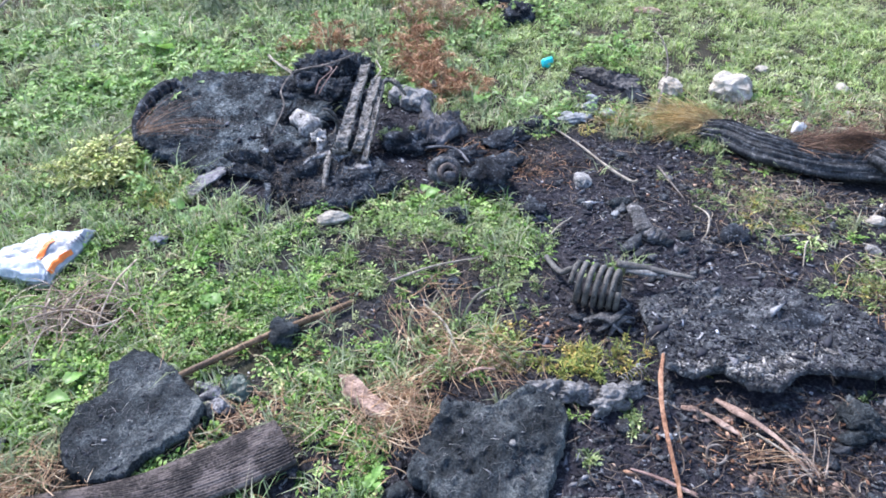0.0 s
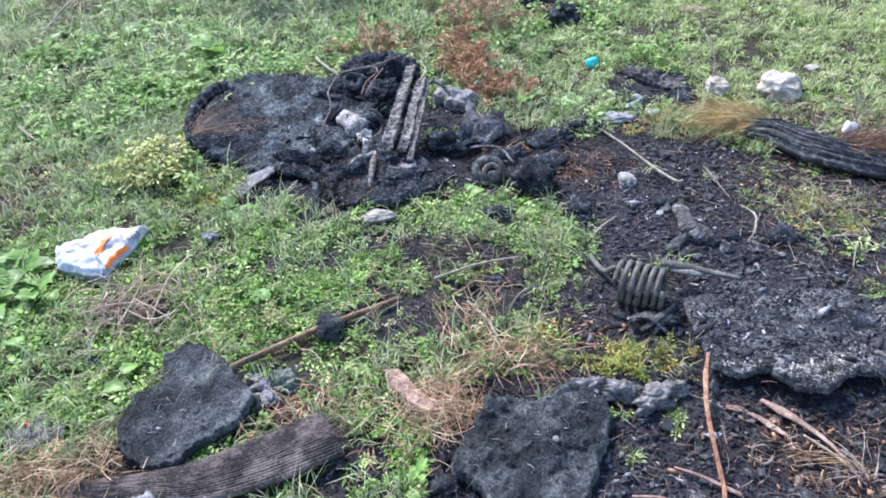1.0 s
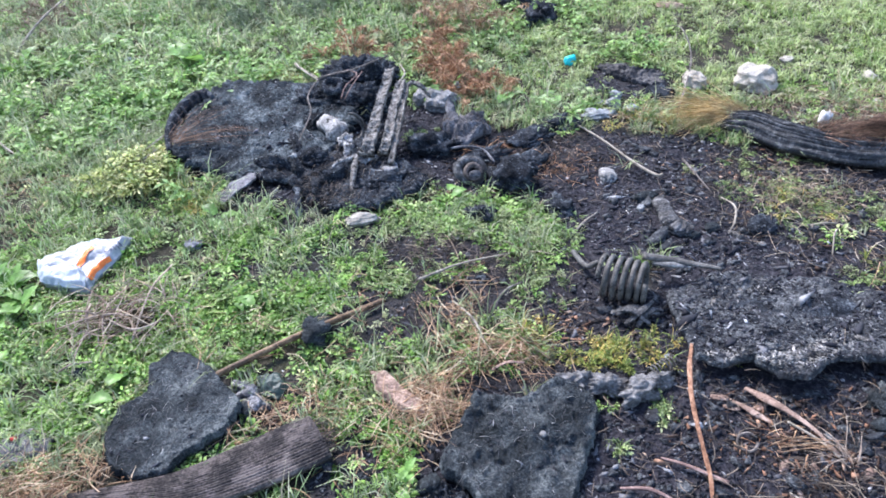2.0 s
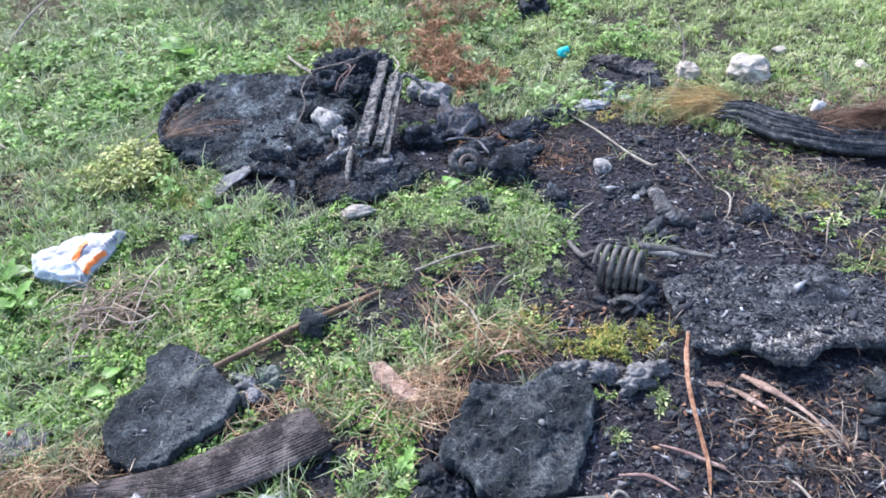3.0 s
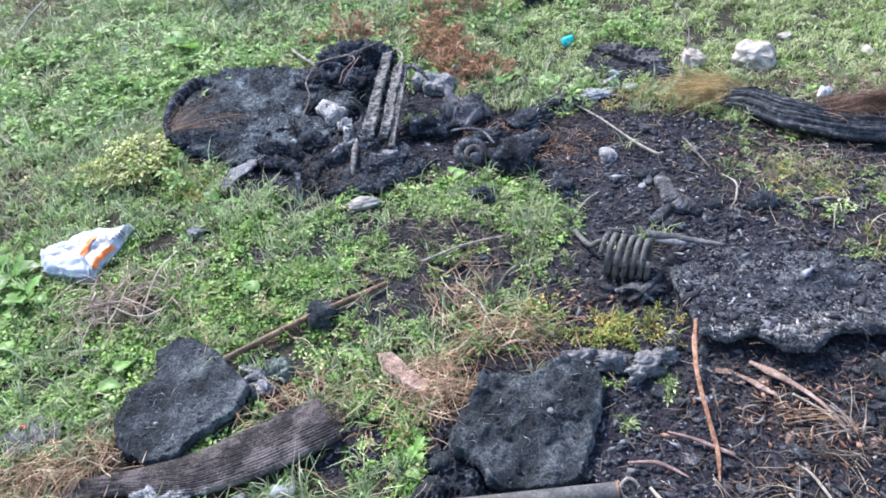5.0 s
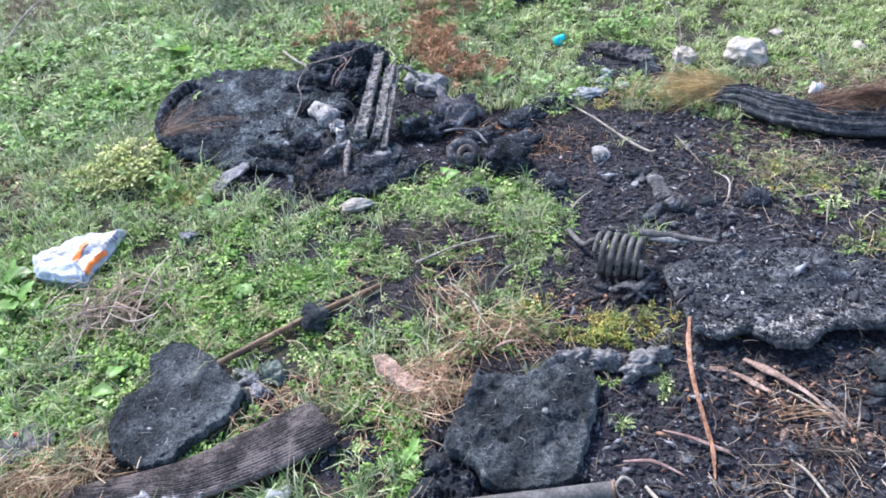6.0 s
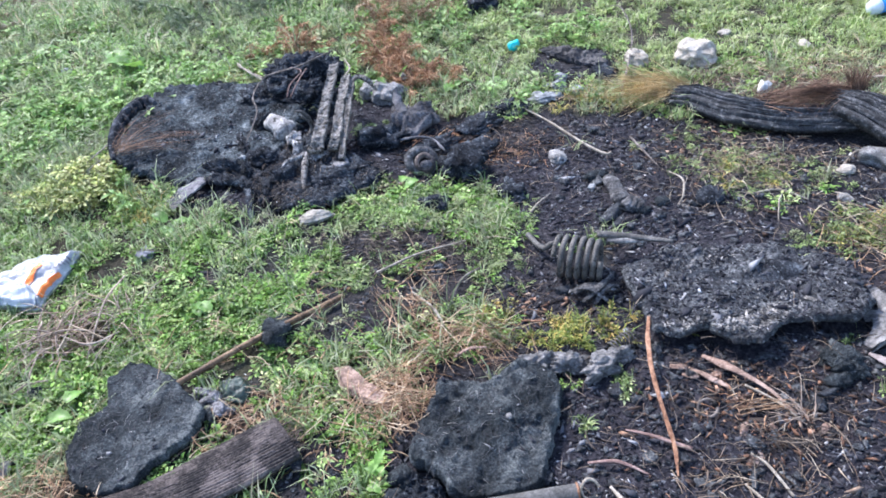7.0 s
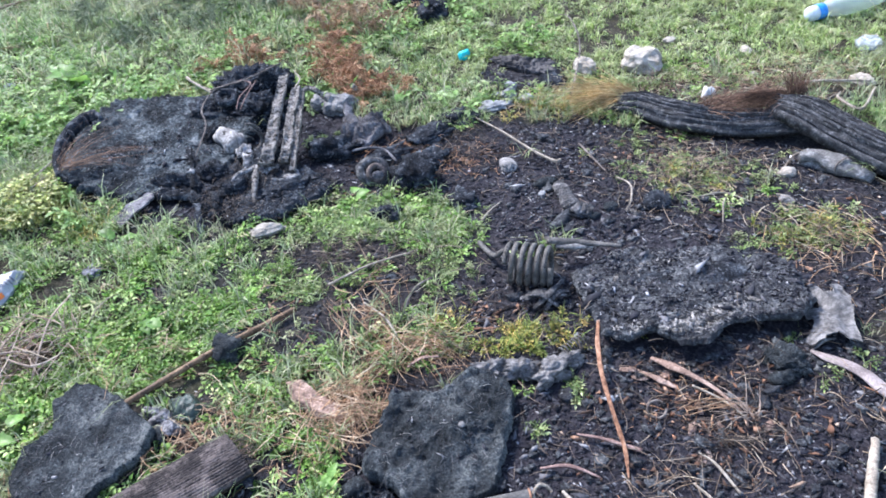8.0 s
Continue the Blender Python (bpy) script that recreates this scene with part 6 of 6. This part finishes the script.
def straw_arch(n, a, b, top, spread, seed):
    """Dry stalks that bow from one place over to another."""
    r = np.random.default_rng(seed)
    jit = lambda s: r.normal(0, s, (n, 3)) * np.array([1, 1, 0.3])
    return strands(np.array(a) + jit(spread), np.array(top) + jit(spread * 1.4), np.array(b) + jit(spread * 1.2), 0.0021 * r.uniform(0.6, 1.4, n), 3, 5)


stuff("dry_straw", merge(straw_arch(20, (0.325, 1.38, 0.012), (0.53, 1.27, 0.012), (0.45, 1.49, 0.06), 0.030, 131), straw_arch(22, (0.36, 1.34, 0.012), (0.22, 1.20, 0.012), (0.28, 1.34, 0.05), 0.035, 132), straw_arch(11, (1.045, 1.062, 0.012), (1.165, 1.03, 0.018), (1.10, 1.05, 0.03), 0.013, 134), straw_arch(9, (0.31, 1.40, 0.012), (0.20, 1.66, 0.012), (0.24, 1.5, 0.08), 0.02, 133), straw_heap(0.44, 1.39, 0.10, 0.04, 120, 0.10, 31, 0.024), straw_heap(-0.3, 1.5, 0.3, 0.12, 170, 0.08, 58, 0.03), straw_heap(0.05, 1.15, 0.12, 0.12, 150, 0.07, 59, 0.02), straw_heap(0.24, 1.21, 0.06, 0.05, 360, 0.10, 32, 0.032), straw_heap(-0.66, 1.02, 0.11, 0.06, 650, 0.09, 33, 0.028), straw_heap(0.33, 1.55, 0.04, 0.08, 80, 0.12, 44, 0.03),
                         straw_heap(-0.10, 1.24, 0.09, 0.05, 170, 0.08, 34, 0.015), 
                         straw_heap(1.75, 1.50, 0.14, 0.10, 150, 0.08, 37, 0.015), straw_heap(-1.5, 2.45, 0.25, 0.3, 420, 0.10, 39, 0.02),
                         straw_heap(2.15, 2.55, 0.25, 0.12, 260, 0.10, 40, 0.02), straw_heap(-1.9, 4.3, 0.3, 0.25, 400, 0.16, 41, 0.04), straw_heap(1.10, 2.64, 0.12, 0.05, 160, 0.07, 42, 0.02)),
      tan_mat, "tangled tufts of dry tan straw", "dry grass")
stuff("burnt_straw", merge(straw_heap(0.22, 1.86, 0.09, 0.05, 230, 0.07, 141, 0.022), straw_heap(0.44, 1.78, 0.08, 0.05, 120, 0.07, 142, 0.02), straw_heap(1.12, 0.94, 0.06, 0.02, 26, 0.08, 143, 0.014, -0.25, 0.35), straw_heap(1.15, 1.02, 0.14, 0.10, 110, 0.055, 35, 0.012), straw_heap(1.36, 2.18, 0.12, 0.14, 260, 0.05, 36, 0.015), straw_heap(0.72, 2.42, 0.14, 0.10, 200, 0.06, 38, 0.012), straw_heap(1.05, 1.05, 0.28, 0.16, 520, 0.05, 51, 0.010), straw_heap(1.1, 2.1, 0.28, 0.25, 500, 0.06, 52, 0.006), straw_heap(0.55, 2.42, 0.18, 0.12, 320, 0.07, 53, 0.01),
                           straw_heap(0.25, 1.62, 0.2, 0.16, 300, 0.07, 54, 0.01), straw_heap(1.65, 1.62, 0.2, 0.2, 260, 0.07, 55, 0.01), straw_heap(0.62, 1.42, 0.16, 0.14, 220, 0.07, 56, 0.01), straw_heap(1.2, 1.45, 0.25, 0.15, 160, 0.04, 57, 0.05)),
      soot_straw, "scorched brown straw on the ash", "dry grass")


stuff("reddish_fibres", merge(straw_heap(0.66, 2.33, 0.09, 0.06, 130, 0.05, 161, 0.012, width=0.0018), straw_heap(0.50, 2.46, 0.08, 0.04, 90, 0.06, 162, 0.012), straw_heap(1.05, 1.07, 0.06, 0.05, 34, 0.035, 163, 0.008)), fern_mat, "reddish brown dead fibres on the ash", "dry grass")


def dead_tangle(name, cx, cy, n, length, seed, material, label, width=0.0045, up=0.35, spread=0.04):
    r = np.random.default_rng(seed)
    a = r.uniform(0, 2 * math.pi, n)
    p0 = np.stack([r.normal(cx, spread, n), r.normal(cy, spread, n), np.zeros(n)], -1)
    p0[:, 2] = ground_z(p0[:, 0], p0[:, 1]) + 0.02
    ln = length * r.uniform(0.5, 1.3, n)[:, None]
    d = np.stack([np.cos(a), np.sin(a), np.abs(r.normal(up, 0.25, n))], -1)
    p1 = p0 + d * ln * 0.5 + np.array([0, 0, 0.02])
    p2 = p0 + d * ln * np.array([1, 1, 0.4])
    p2[:, 2] = np.maximum(p2[:, 2], ground_z(p2[:, 0], p2[:, 1]) + 0.004)
    plant = thing(name, label, "dead plant", (cx, cy, gz(cx, cy)))
    wd = width * r.uniform(0.5, 1.3, n)
    for i in range(n):
        part("stem", strands(p0[i:i + 1], p1[i:i + 1], p2[i:i + 1], wd[i:i + 1], 4, 6), material, plant)
    return plant


dead_tangle("dead_weed", -0.72, 1.60, 46, 0.13, 61, stem_pale, "tangle of dead pale stems in clover", 0.005, 0.6, 0.05)
dead_tangle("dead_weed", -0.60, 1.66, 26, 0.11, 62, stem_pale, "tangle of dead pale stems in clover", 0.004, 0.6, 0.06)
for p, rr in [([(-0.845, 1.55, 0.05), (-0.70, 1.574, 0.075), (-0.566, 1.576, 0.05)], 0.0029), ([(-0.58, 1.823, 0.05), (-0.587, 1.662, 0.085), (-0.611, 1.496, 0.03)], 0.0034), ([(-0.772, 1.643, 0.06), (-0.755, 1.58, 0.07), (-0.739, 1.519, 0.03)], 0.0035),
              ([(-0.745, 1.536, 0.05), (-0.742, 1.44, 0.05), (-0.736, 1.361, 0.02)], 0.0025), ([(-0.785, 1.396, 0.03), (-0.74, 1.41, 0.045), (-0.69, 1.42, 0.04)], 0.0041), ([(-0.697, 1.752, 0.04), (-0.706, 1.587, 0.07), (-0.690, 1.503, 0.03)], 0.0028), ([(-0.70, 1.574, 0.06), (-0.60, 1.52, 0.06), (-0.53, 1.568, 0.05)], 0.0034)]:
    solo("dead_branch", tube(p, rr, 24, 7, [0.6, 1, 0.5], rr * 0.5, int(p[0][1] * 71)), stem_pale, "long pale dead twig lying over clover", "twig", group="dead branches in the clover")
dead_tangle("dead_root", 1.165, 1.005, 16, 0.085, 63, stem_pale, "dead root with fine pale fibres on ash", 0.0026, 0.15, 0.012)


def bracken(cx, cy, n, length, seed, material=None):
    """Dead fronds: bent stems with many small curled leaflets."""
    r = np.random.default_rng(seed)
    stems, leaves_x = [], []
    a = r.uniform(0, 2 * math.pi, n)
    p0 = np.stack([r.normal(cx, 0.05, n), r.normal(cy, 0.06, n), np.full(n, gz(cx, cy))], -1)
    ln = length * r.uniform(0.5, 1.3, n)
    d = np.stack([0.7 * np.cos(a), 0.7 * np.sin(a), np.full(n, 1.3)], -1)
    p1 = p0 + d * ln[:, None] * 0.6
    p2 = p0 + d * ln[:, None] * np.array([1.0, 1.0, 0.4])
    st = strands(p0, p1, p2, 0.003, 3, 6)
    k = 44
    t = r.uniform(0.2, 1, (n, k, 1))
    c = (p0[:, None] * (1 - t) ** 2 + 2 * p1[:, None] * t * (1 - t) + p2[:, None] * t * t).reshape(-1, 3)
    m = len(c)
    q = r.normal(0, 1, (m, 3))
    q /= np.linalg.norm(q, axis=1)[:, None]
    l2 = r.uniform(0.014, 0.038, m)[:, None]
    lf = strands(c, c + q * l2 * 0.6, c + q * l2 - np.array([0, 0, 0.01]), r.uniform(0.002, 0.0048, m), 3, 2)
    return merge(st, lf)


for cx, cy, n, ln, sd in [(0.30, 3.14, 42, 0.17, 71), (0.37, 2.98, 34, 0.13, 72), (-0.22, 3.45, 26, 0.16, 73), (0.22, 3.45, 20, 0.18, 74), (0.46, 2.98, 16, 0.10, 75), (-0.12, 3.38, 14, 0.11, 76)]:
    solo("dead_bracken", bracken(cx, cy, n, ln, sd), fern_mat, "rust-brown dead bracken clump behind burnt heap", "dead plant", (cx, cy, gz(cx, cy)), "dead bracken clumps")


def leaf_shape(base, yaw, rise, length, width, curl, k=7):
    """One broad lobed leaf with a midrib fold."""
    vs = []
    for i in range(k + 1):
        t = i / k
        w = width * math.sin(math.pi * min(1, 0.06 + 0.94 * t) ** 0.75) * (1 + 0.16 * math.sin(t * 19))
        f = length * t
        z = rise * t * length - curl * t * t * length
        for j in (-1, -0.5, 0, 0.5, 1):
            s = j * w / 2
            vs.append((base[0] + math.cos(yaw) * f - math.sin(yaw) * s, base[1] + math.sin(yaw) * f + math.cos(yaw) * s, base[2] + z + abs(j) * w * 0.16 + 0.03 * w * math.sin(9 * t + 4 * j)))
    fs = [(i * 5 + j, i * 5 + j + 1, (i + 1) * 5 + j + 1, (i + 1) * 5 + j) for i in range(k) for j in range(4)]
    return vs, fs


def broad_plant(cx, cy, n, length, seed, label):
    r = np.random.default_rng(seed)
    p = thing("broadleaf_weed", label, "plant", (cx, cy, gz(cx, cy)), "broadleaf weeds")
    for i in range(n):
        ln = length * r.uniform(0.6, 1.2)
        part("leaf", leaf_shape((cx + r.normal(0, 0.4 * length), cy + r.normal(0, 0.4 * length), gz(cx, cy) + r.uniform(0.0, 0.035)), i * 2.4 + r.normal(0, 0.3), r.uniform(0.2, 0.9), ln, ln * r.uniform(0.5, 0.75), r.uniform(0.2, 0.7)), broad_mat, p)


for cx, cy, n, ln, sd in [(-2.02, 4.2, 34, 0.2, 91), (-1.85, 4.1, 20, 0.14, 95), (-2.1, 4.85, 34, 0.22, 92), (-2.6, 4.3, 28, 0.2, 93), (-1.75, 5.0, 26, 0.2, 94)]:
    solo("dead_bracken", bracken(cx, cy, n, ln, sd), straw_mat, "tan dead stems at the meadow's edge", "dead plant", (cx, cy, gz(cx, cy)), "dead bracken clumps")
for cx, cy, n, ln, sd in [(-0.42, 4.0, 26, 0.22, 81), (-0.15, 4.15, 24, 0.22, 82), (-0.75, 3.95, 22, 0.2, 83), (-0.55, 4.4, 24, 0.24, 84), (0.1, 4.5, 22, 0.24, 85), (-1.1, 4.3, 20, 0.2, 86)]:
    solo("feathery_weed", bracken(cx, cy, n, ln, sd), grey_leaf, "tall grey-green feathery weed in the meadow", "plant", (cx, cy, gz(cx, cy)), "feathery weeds")
for cx, cy, n, ln, sd in [(0.30, 3.72, 26, 0.24, 97), (0.42, 3.60, 16, 0.18, 98), (0.18, 3.95, 18, 0.24, 99)]:
    solo("dead_bracken", bracken(cx, cy, n, ln, sd), tan_mat, "tall tan dead stalks behind the bracken", "dead plant", (cx, cy, gz(cx, cy)), "dead bracken clumps")
LARGE_WEEDS = [(-1.12, 1.79, 26, 0.085, 1), (-1.20, 1.66, 24, 0.08, 2), (-1.04, 1.66, 14, 0.06, 3), (-1.0, 3.5, 9, 0.14, 4), (-1.12, 3.6, 8, 0.11, 5), (0.16, 3.78, 7, 0.12, 6), (0.55, 2.9, 7, 0.07, 7), (0.70, 2.86, 6, 0.07, 8), (0.30, 2.17, 5, 0.05, 9), (-1.75, 3.9, 8, 0.12, 10), (-1.35, 3.45, 7, 0.1, 21)]
SMALL_WEEDS = [(-1.55, 3.75, 8, 0.11, 22), (-1.9, 3.55, 7, 0.1, 23), (-1.3, 3.85, 8, 0.12, 24), (-0.8, 3.65, 6, 0.1, 25), (-1.15, 1.5, 7, 0.09, 26), (-1.02, 1.28, 6, 0.06, 27), (0.42, 3.75, 6, 0.1, 11), (-1.0, 1.45, 6, 0.06, 12), (-0.30, 1.62, 5, 0.05, 13), (-0.62, 1.32, 5, 0.06, 14), (0.18, 1.0, 8, 0.038, 15), (-0.5, 2.1, 5, 0.06, 16)]
for cx, cy, n, ln, sd in LARGE_WEEDS + SMALL_WEEDS:
    broad_plant(cx, cy, n, ln, sd, "broad bright green weed leaves in the meadow" if ln > 0.08 else "small green weed with rounded leaves")

# ---- cinders ----
def cinders(x, y, z, r, size):
    n = len(x)
    o = np.array([(1, 0, 0), (-1, 0, 0), (0, 1, 0), (0, -1, 0), (0, 0, 1), (0, 0, -1)], float)
    v = o[None] * (1 + r.normal(0, 0.4, (n, 6, 1))) + r.normal(0, 0.35, (n, 6, 3))
    s = size * np.minimum(np.exp(r.normal(0, 0.5, n)), 1.7)
    v = v * (s[:, None, None] * np.stack([r.uniform(0.6, 2.6, n), r.uniform(0.3, 0.9, n), r.uniform(0.25, 0.8, n)], -1)[:, None])
    a = r.uniform(0, 2 * math.pi, n)
    c, sn = np.cos(a)[:, None], np.sin(a)[:, None]
    w = np.stack([c * v[..., 0] - sn * v[..., 1], sn * v[..., 0] + c * v[..., 1], v[..., 2]], -1)
    w += np.stack([x, y, z + s * 0.2], -1)[:, None]
    f = np.array([(0, 2, 4), (2, 1, 4), (1, 3, 4), (3, 0, 4), (2, 0, 5), (1, 2, 5), (3, 1, 5), (0, 3, 5)])
    return w.reshape(-1, 3), (f[None] + (np.arange(n) * 6)[:, None, None]).reshape(-1, 3)


r = np.random.default_rng(5)
x, y = r.uniform(-0.95, 2.3, 225000), r.uniform(0.55, 3.3, 225000)
k = r.random(len(x)) < np.maximum(burnt(x, y) ** 1.5, 0.8 * (pad2.inside(x, y) < 0.95)) * (0.6 + 0.4 * vnoise(x, y, 0.08, 5))
x, y = x[k], y[k]
z = ground_z(x, y)
off = np.zeros(len(x), bool)
for s in FOOT:
    on = s.inside(x, y) < 0.96
    if s is plate or s is front or s is mat_slab:
        z = np.where(on, s.top(x, y), z)
        off |= on & (r.random(len(x)) < (0.0 if s is plate else 0.8))
    elif s is pad or s is pad2:
        z = np.where(on, s.top(x, y), z)
        off |= on & (r.random(len(x)) < 0.88)
    else:
        off |= on
x, y, z = x[~off], y[~off], z[~off]
stuff("cinders", cinders(x, y, z, r, 0.0032), crumb_mat, "loose black and grey cinders on burnt ground", "cinders")
k = (r.random(len(x)) < 0.05) & (pad.inside(x, y) > 1) & (pad2.inside(x, y) > 1)
stuff("cinders", cinders(x[k], y[k], z[k], r, 0.0065), crumb_mat, "coarse black cinder lumps on burnt ground", "cinders")

r = np.random.default_rng(19)
LIP = [(1.10, 1.265, 0.035, 0.018, 420), (1.17, 1.285, 0.035, 0.016, 420), (1.23, 1.31, 0.025, 0.012, 160), (1.00, 1.30, 0.035, 0.012, 160), (1.30, 1.36, 0.06, 0.03, 90), (1.10, 1.60, 0.10, 0.04, 120), (1.02, 1.50, 0.05, 0.05, 60), (1.25, 1.80, 0.12, 0.08, 110), (1.0, 2.0, 0.12, 0.1, 60)]
x, y = (np.concatenate([r.normal(g[j], g[j + 2], g[4]) for g in LIP]) for j in (0, 1))
on = plate.inside(x, y) < 0.985
k = on | (y > 1.64)
x, y, on = x[k], y[k], on[k]
stuff("pale_ash", cinders(x, y, np.where(on, plate.top(x, y), ground_z(x, y)), r, 0.0030), pale_ash, "pale grey ash crumbs on the burnt slab's lip", "ash")

# crumbled clods joined into one layer
r = np.random.default_rng(17)
lx, ly = [], []
for cx, cy, sx, sy, k in [(1.12, 1.04, 0.14, 0.10, 420), (0.58, 2.42, 0.13, 0.08, 220), (0.62, 1.46, 0.10, 0.06, 140), (1.75, 1.55, 0.18, 0.14, 120), (0.30, 2.16, 0.08, 0.04, 60), (0.24, 1.24, 0.08, 0.06, 110), (-0.2, 1.2, 0.08, 0.03, 60), (1.4, 2.2, 0.15, 0.15, 160), (0.2, 1.6, 0.16, 0.14, 110)]:
    lx.append(r.normal(cx, sx, k))
    ly.append(r.normal(cy, sy, k))
lx, ly = np.concatenate(lx), np.concatenate(ly)
k = ~covered(lx, ly)
lx, ly = lx[k], ly[k]
stuff("plant_litter", merge(cinders(lx, ly, ground_z(lx, ly) + 0.004, r, 0.0048)), litter_mat, "brown scraps of dead leaf and bark on ash", "litter")
stuff("pale_fibres", merge(straw_heap(-0.70, 1.60, 0.08, 0.045, 120, 0.14, 45, 0.045, width=0.0032), straw_heap(1.47, 2.02, 0.13, 0.10, 420, 0.06, 46, 0.02), straw_heap(1.85, 2.46, 0.22, 0.07, 420, 0.08, 48, 0.03), straw_heap(1.62, 2.66, 0.2, 0.06, 260, 0.07, 49, 0.02), straw_heap(1.66, 1.62, 0.09, 0.06, 140, 0.07, 47, 0.02), straw_heap(1.2, 1.0, 0.10, 0.06, 36, 0.06, 65, 0.012), straw_heap(1.5, 1.0, 0.1, 0.12, 60, 0.07, 66, 0.01), straw_heap(1.0, 0.86, 0.15, 0.05, 60, 0.07, 67, 0.01), straw_heap(1.5, 1.75, 0.15, 0.12, 70, 0.07, 68, 0.012)), straw_mat, "thin pale dead stems on ash and weeds", "dry grass")

r = np.random.default_rng(15)
x, y = r.uniform(-0.6, 2.1, 9000), r.uniform(0.65, 2.8, 9000)
k = (r.random(9000) < burnt(x, y) ** 2 * np.clip(0.35 + 0.9 * fbm(x, y, 0.25, 17) + 0.6 * (y < 1.3), 0, 1)) & ~covered(x, y)
x, y = x[k][:1500], y[k][:1500]
base = [rock((0, 0, 0), (1, 1, 0.7), 500 + i, 0.85, 0.0, 2, 0.35, 1.4) for i in range(8)]
vs, fs, n = [], [], 0
for i in range(len(x)):
    v, f = base[i % 8]
    a, s = r.uniform(0, 6.28), 0.015 * math.exp(r.normal(0, 0.4))
    v = np.asarray(v) * s * np.array([r.uniform(0.8, 1.6), r.uniform(0.6, 1.0), r.uniform(0.6, 1.0)])
    c, sn = math.cos(a), math.sin(a)
    w = np.stack([c * v[:, 0] - sn * v[:, 1] + x[i], sn * v[:, 0] + c * v[:, 1] + y[i], v[:, 2] + gz(x[i], y[i])], -1)
    vs.append(w)
    fs.append(np.array(f) + n)
    n += len(w)
stuff("char_crumbs", (np.concatenate(vs), np.concatenate(fs)), crust, "crumbly grey-black char lumps on burnt ground", "cinders")
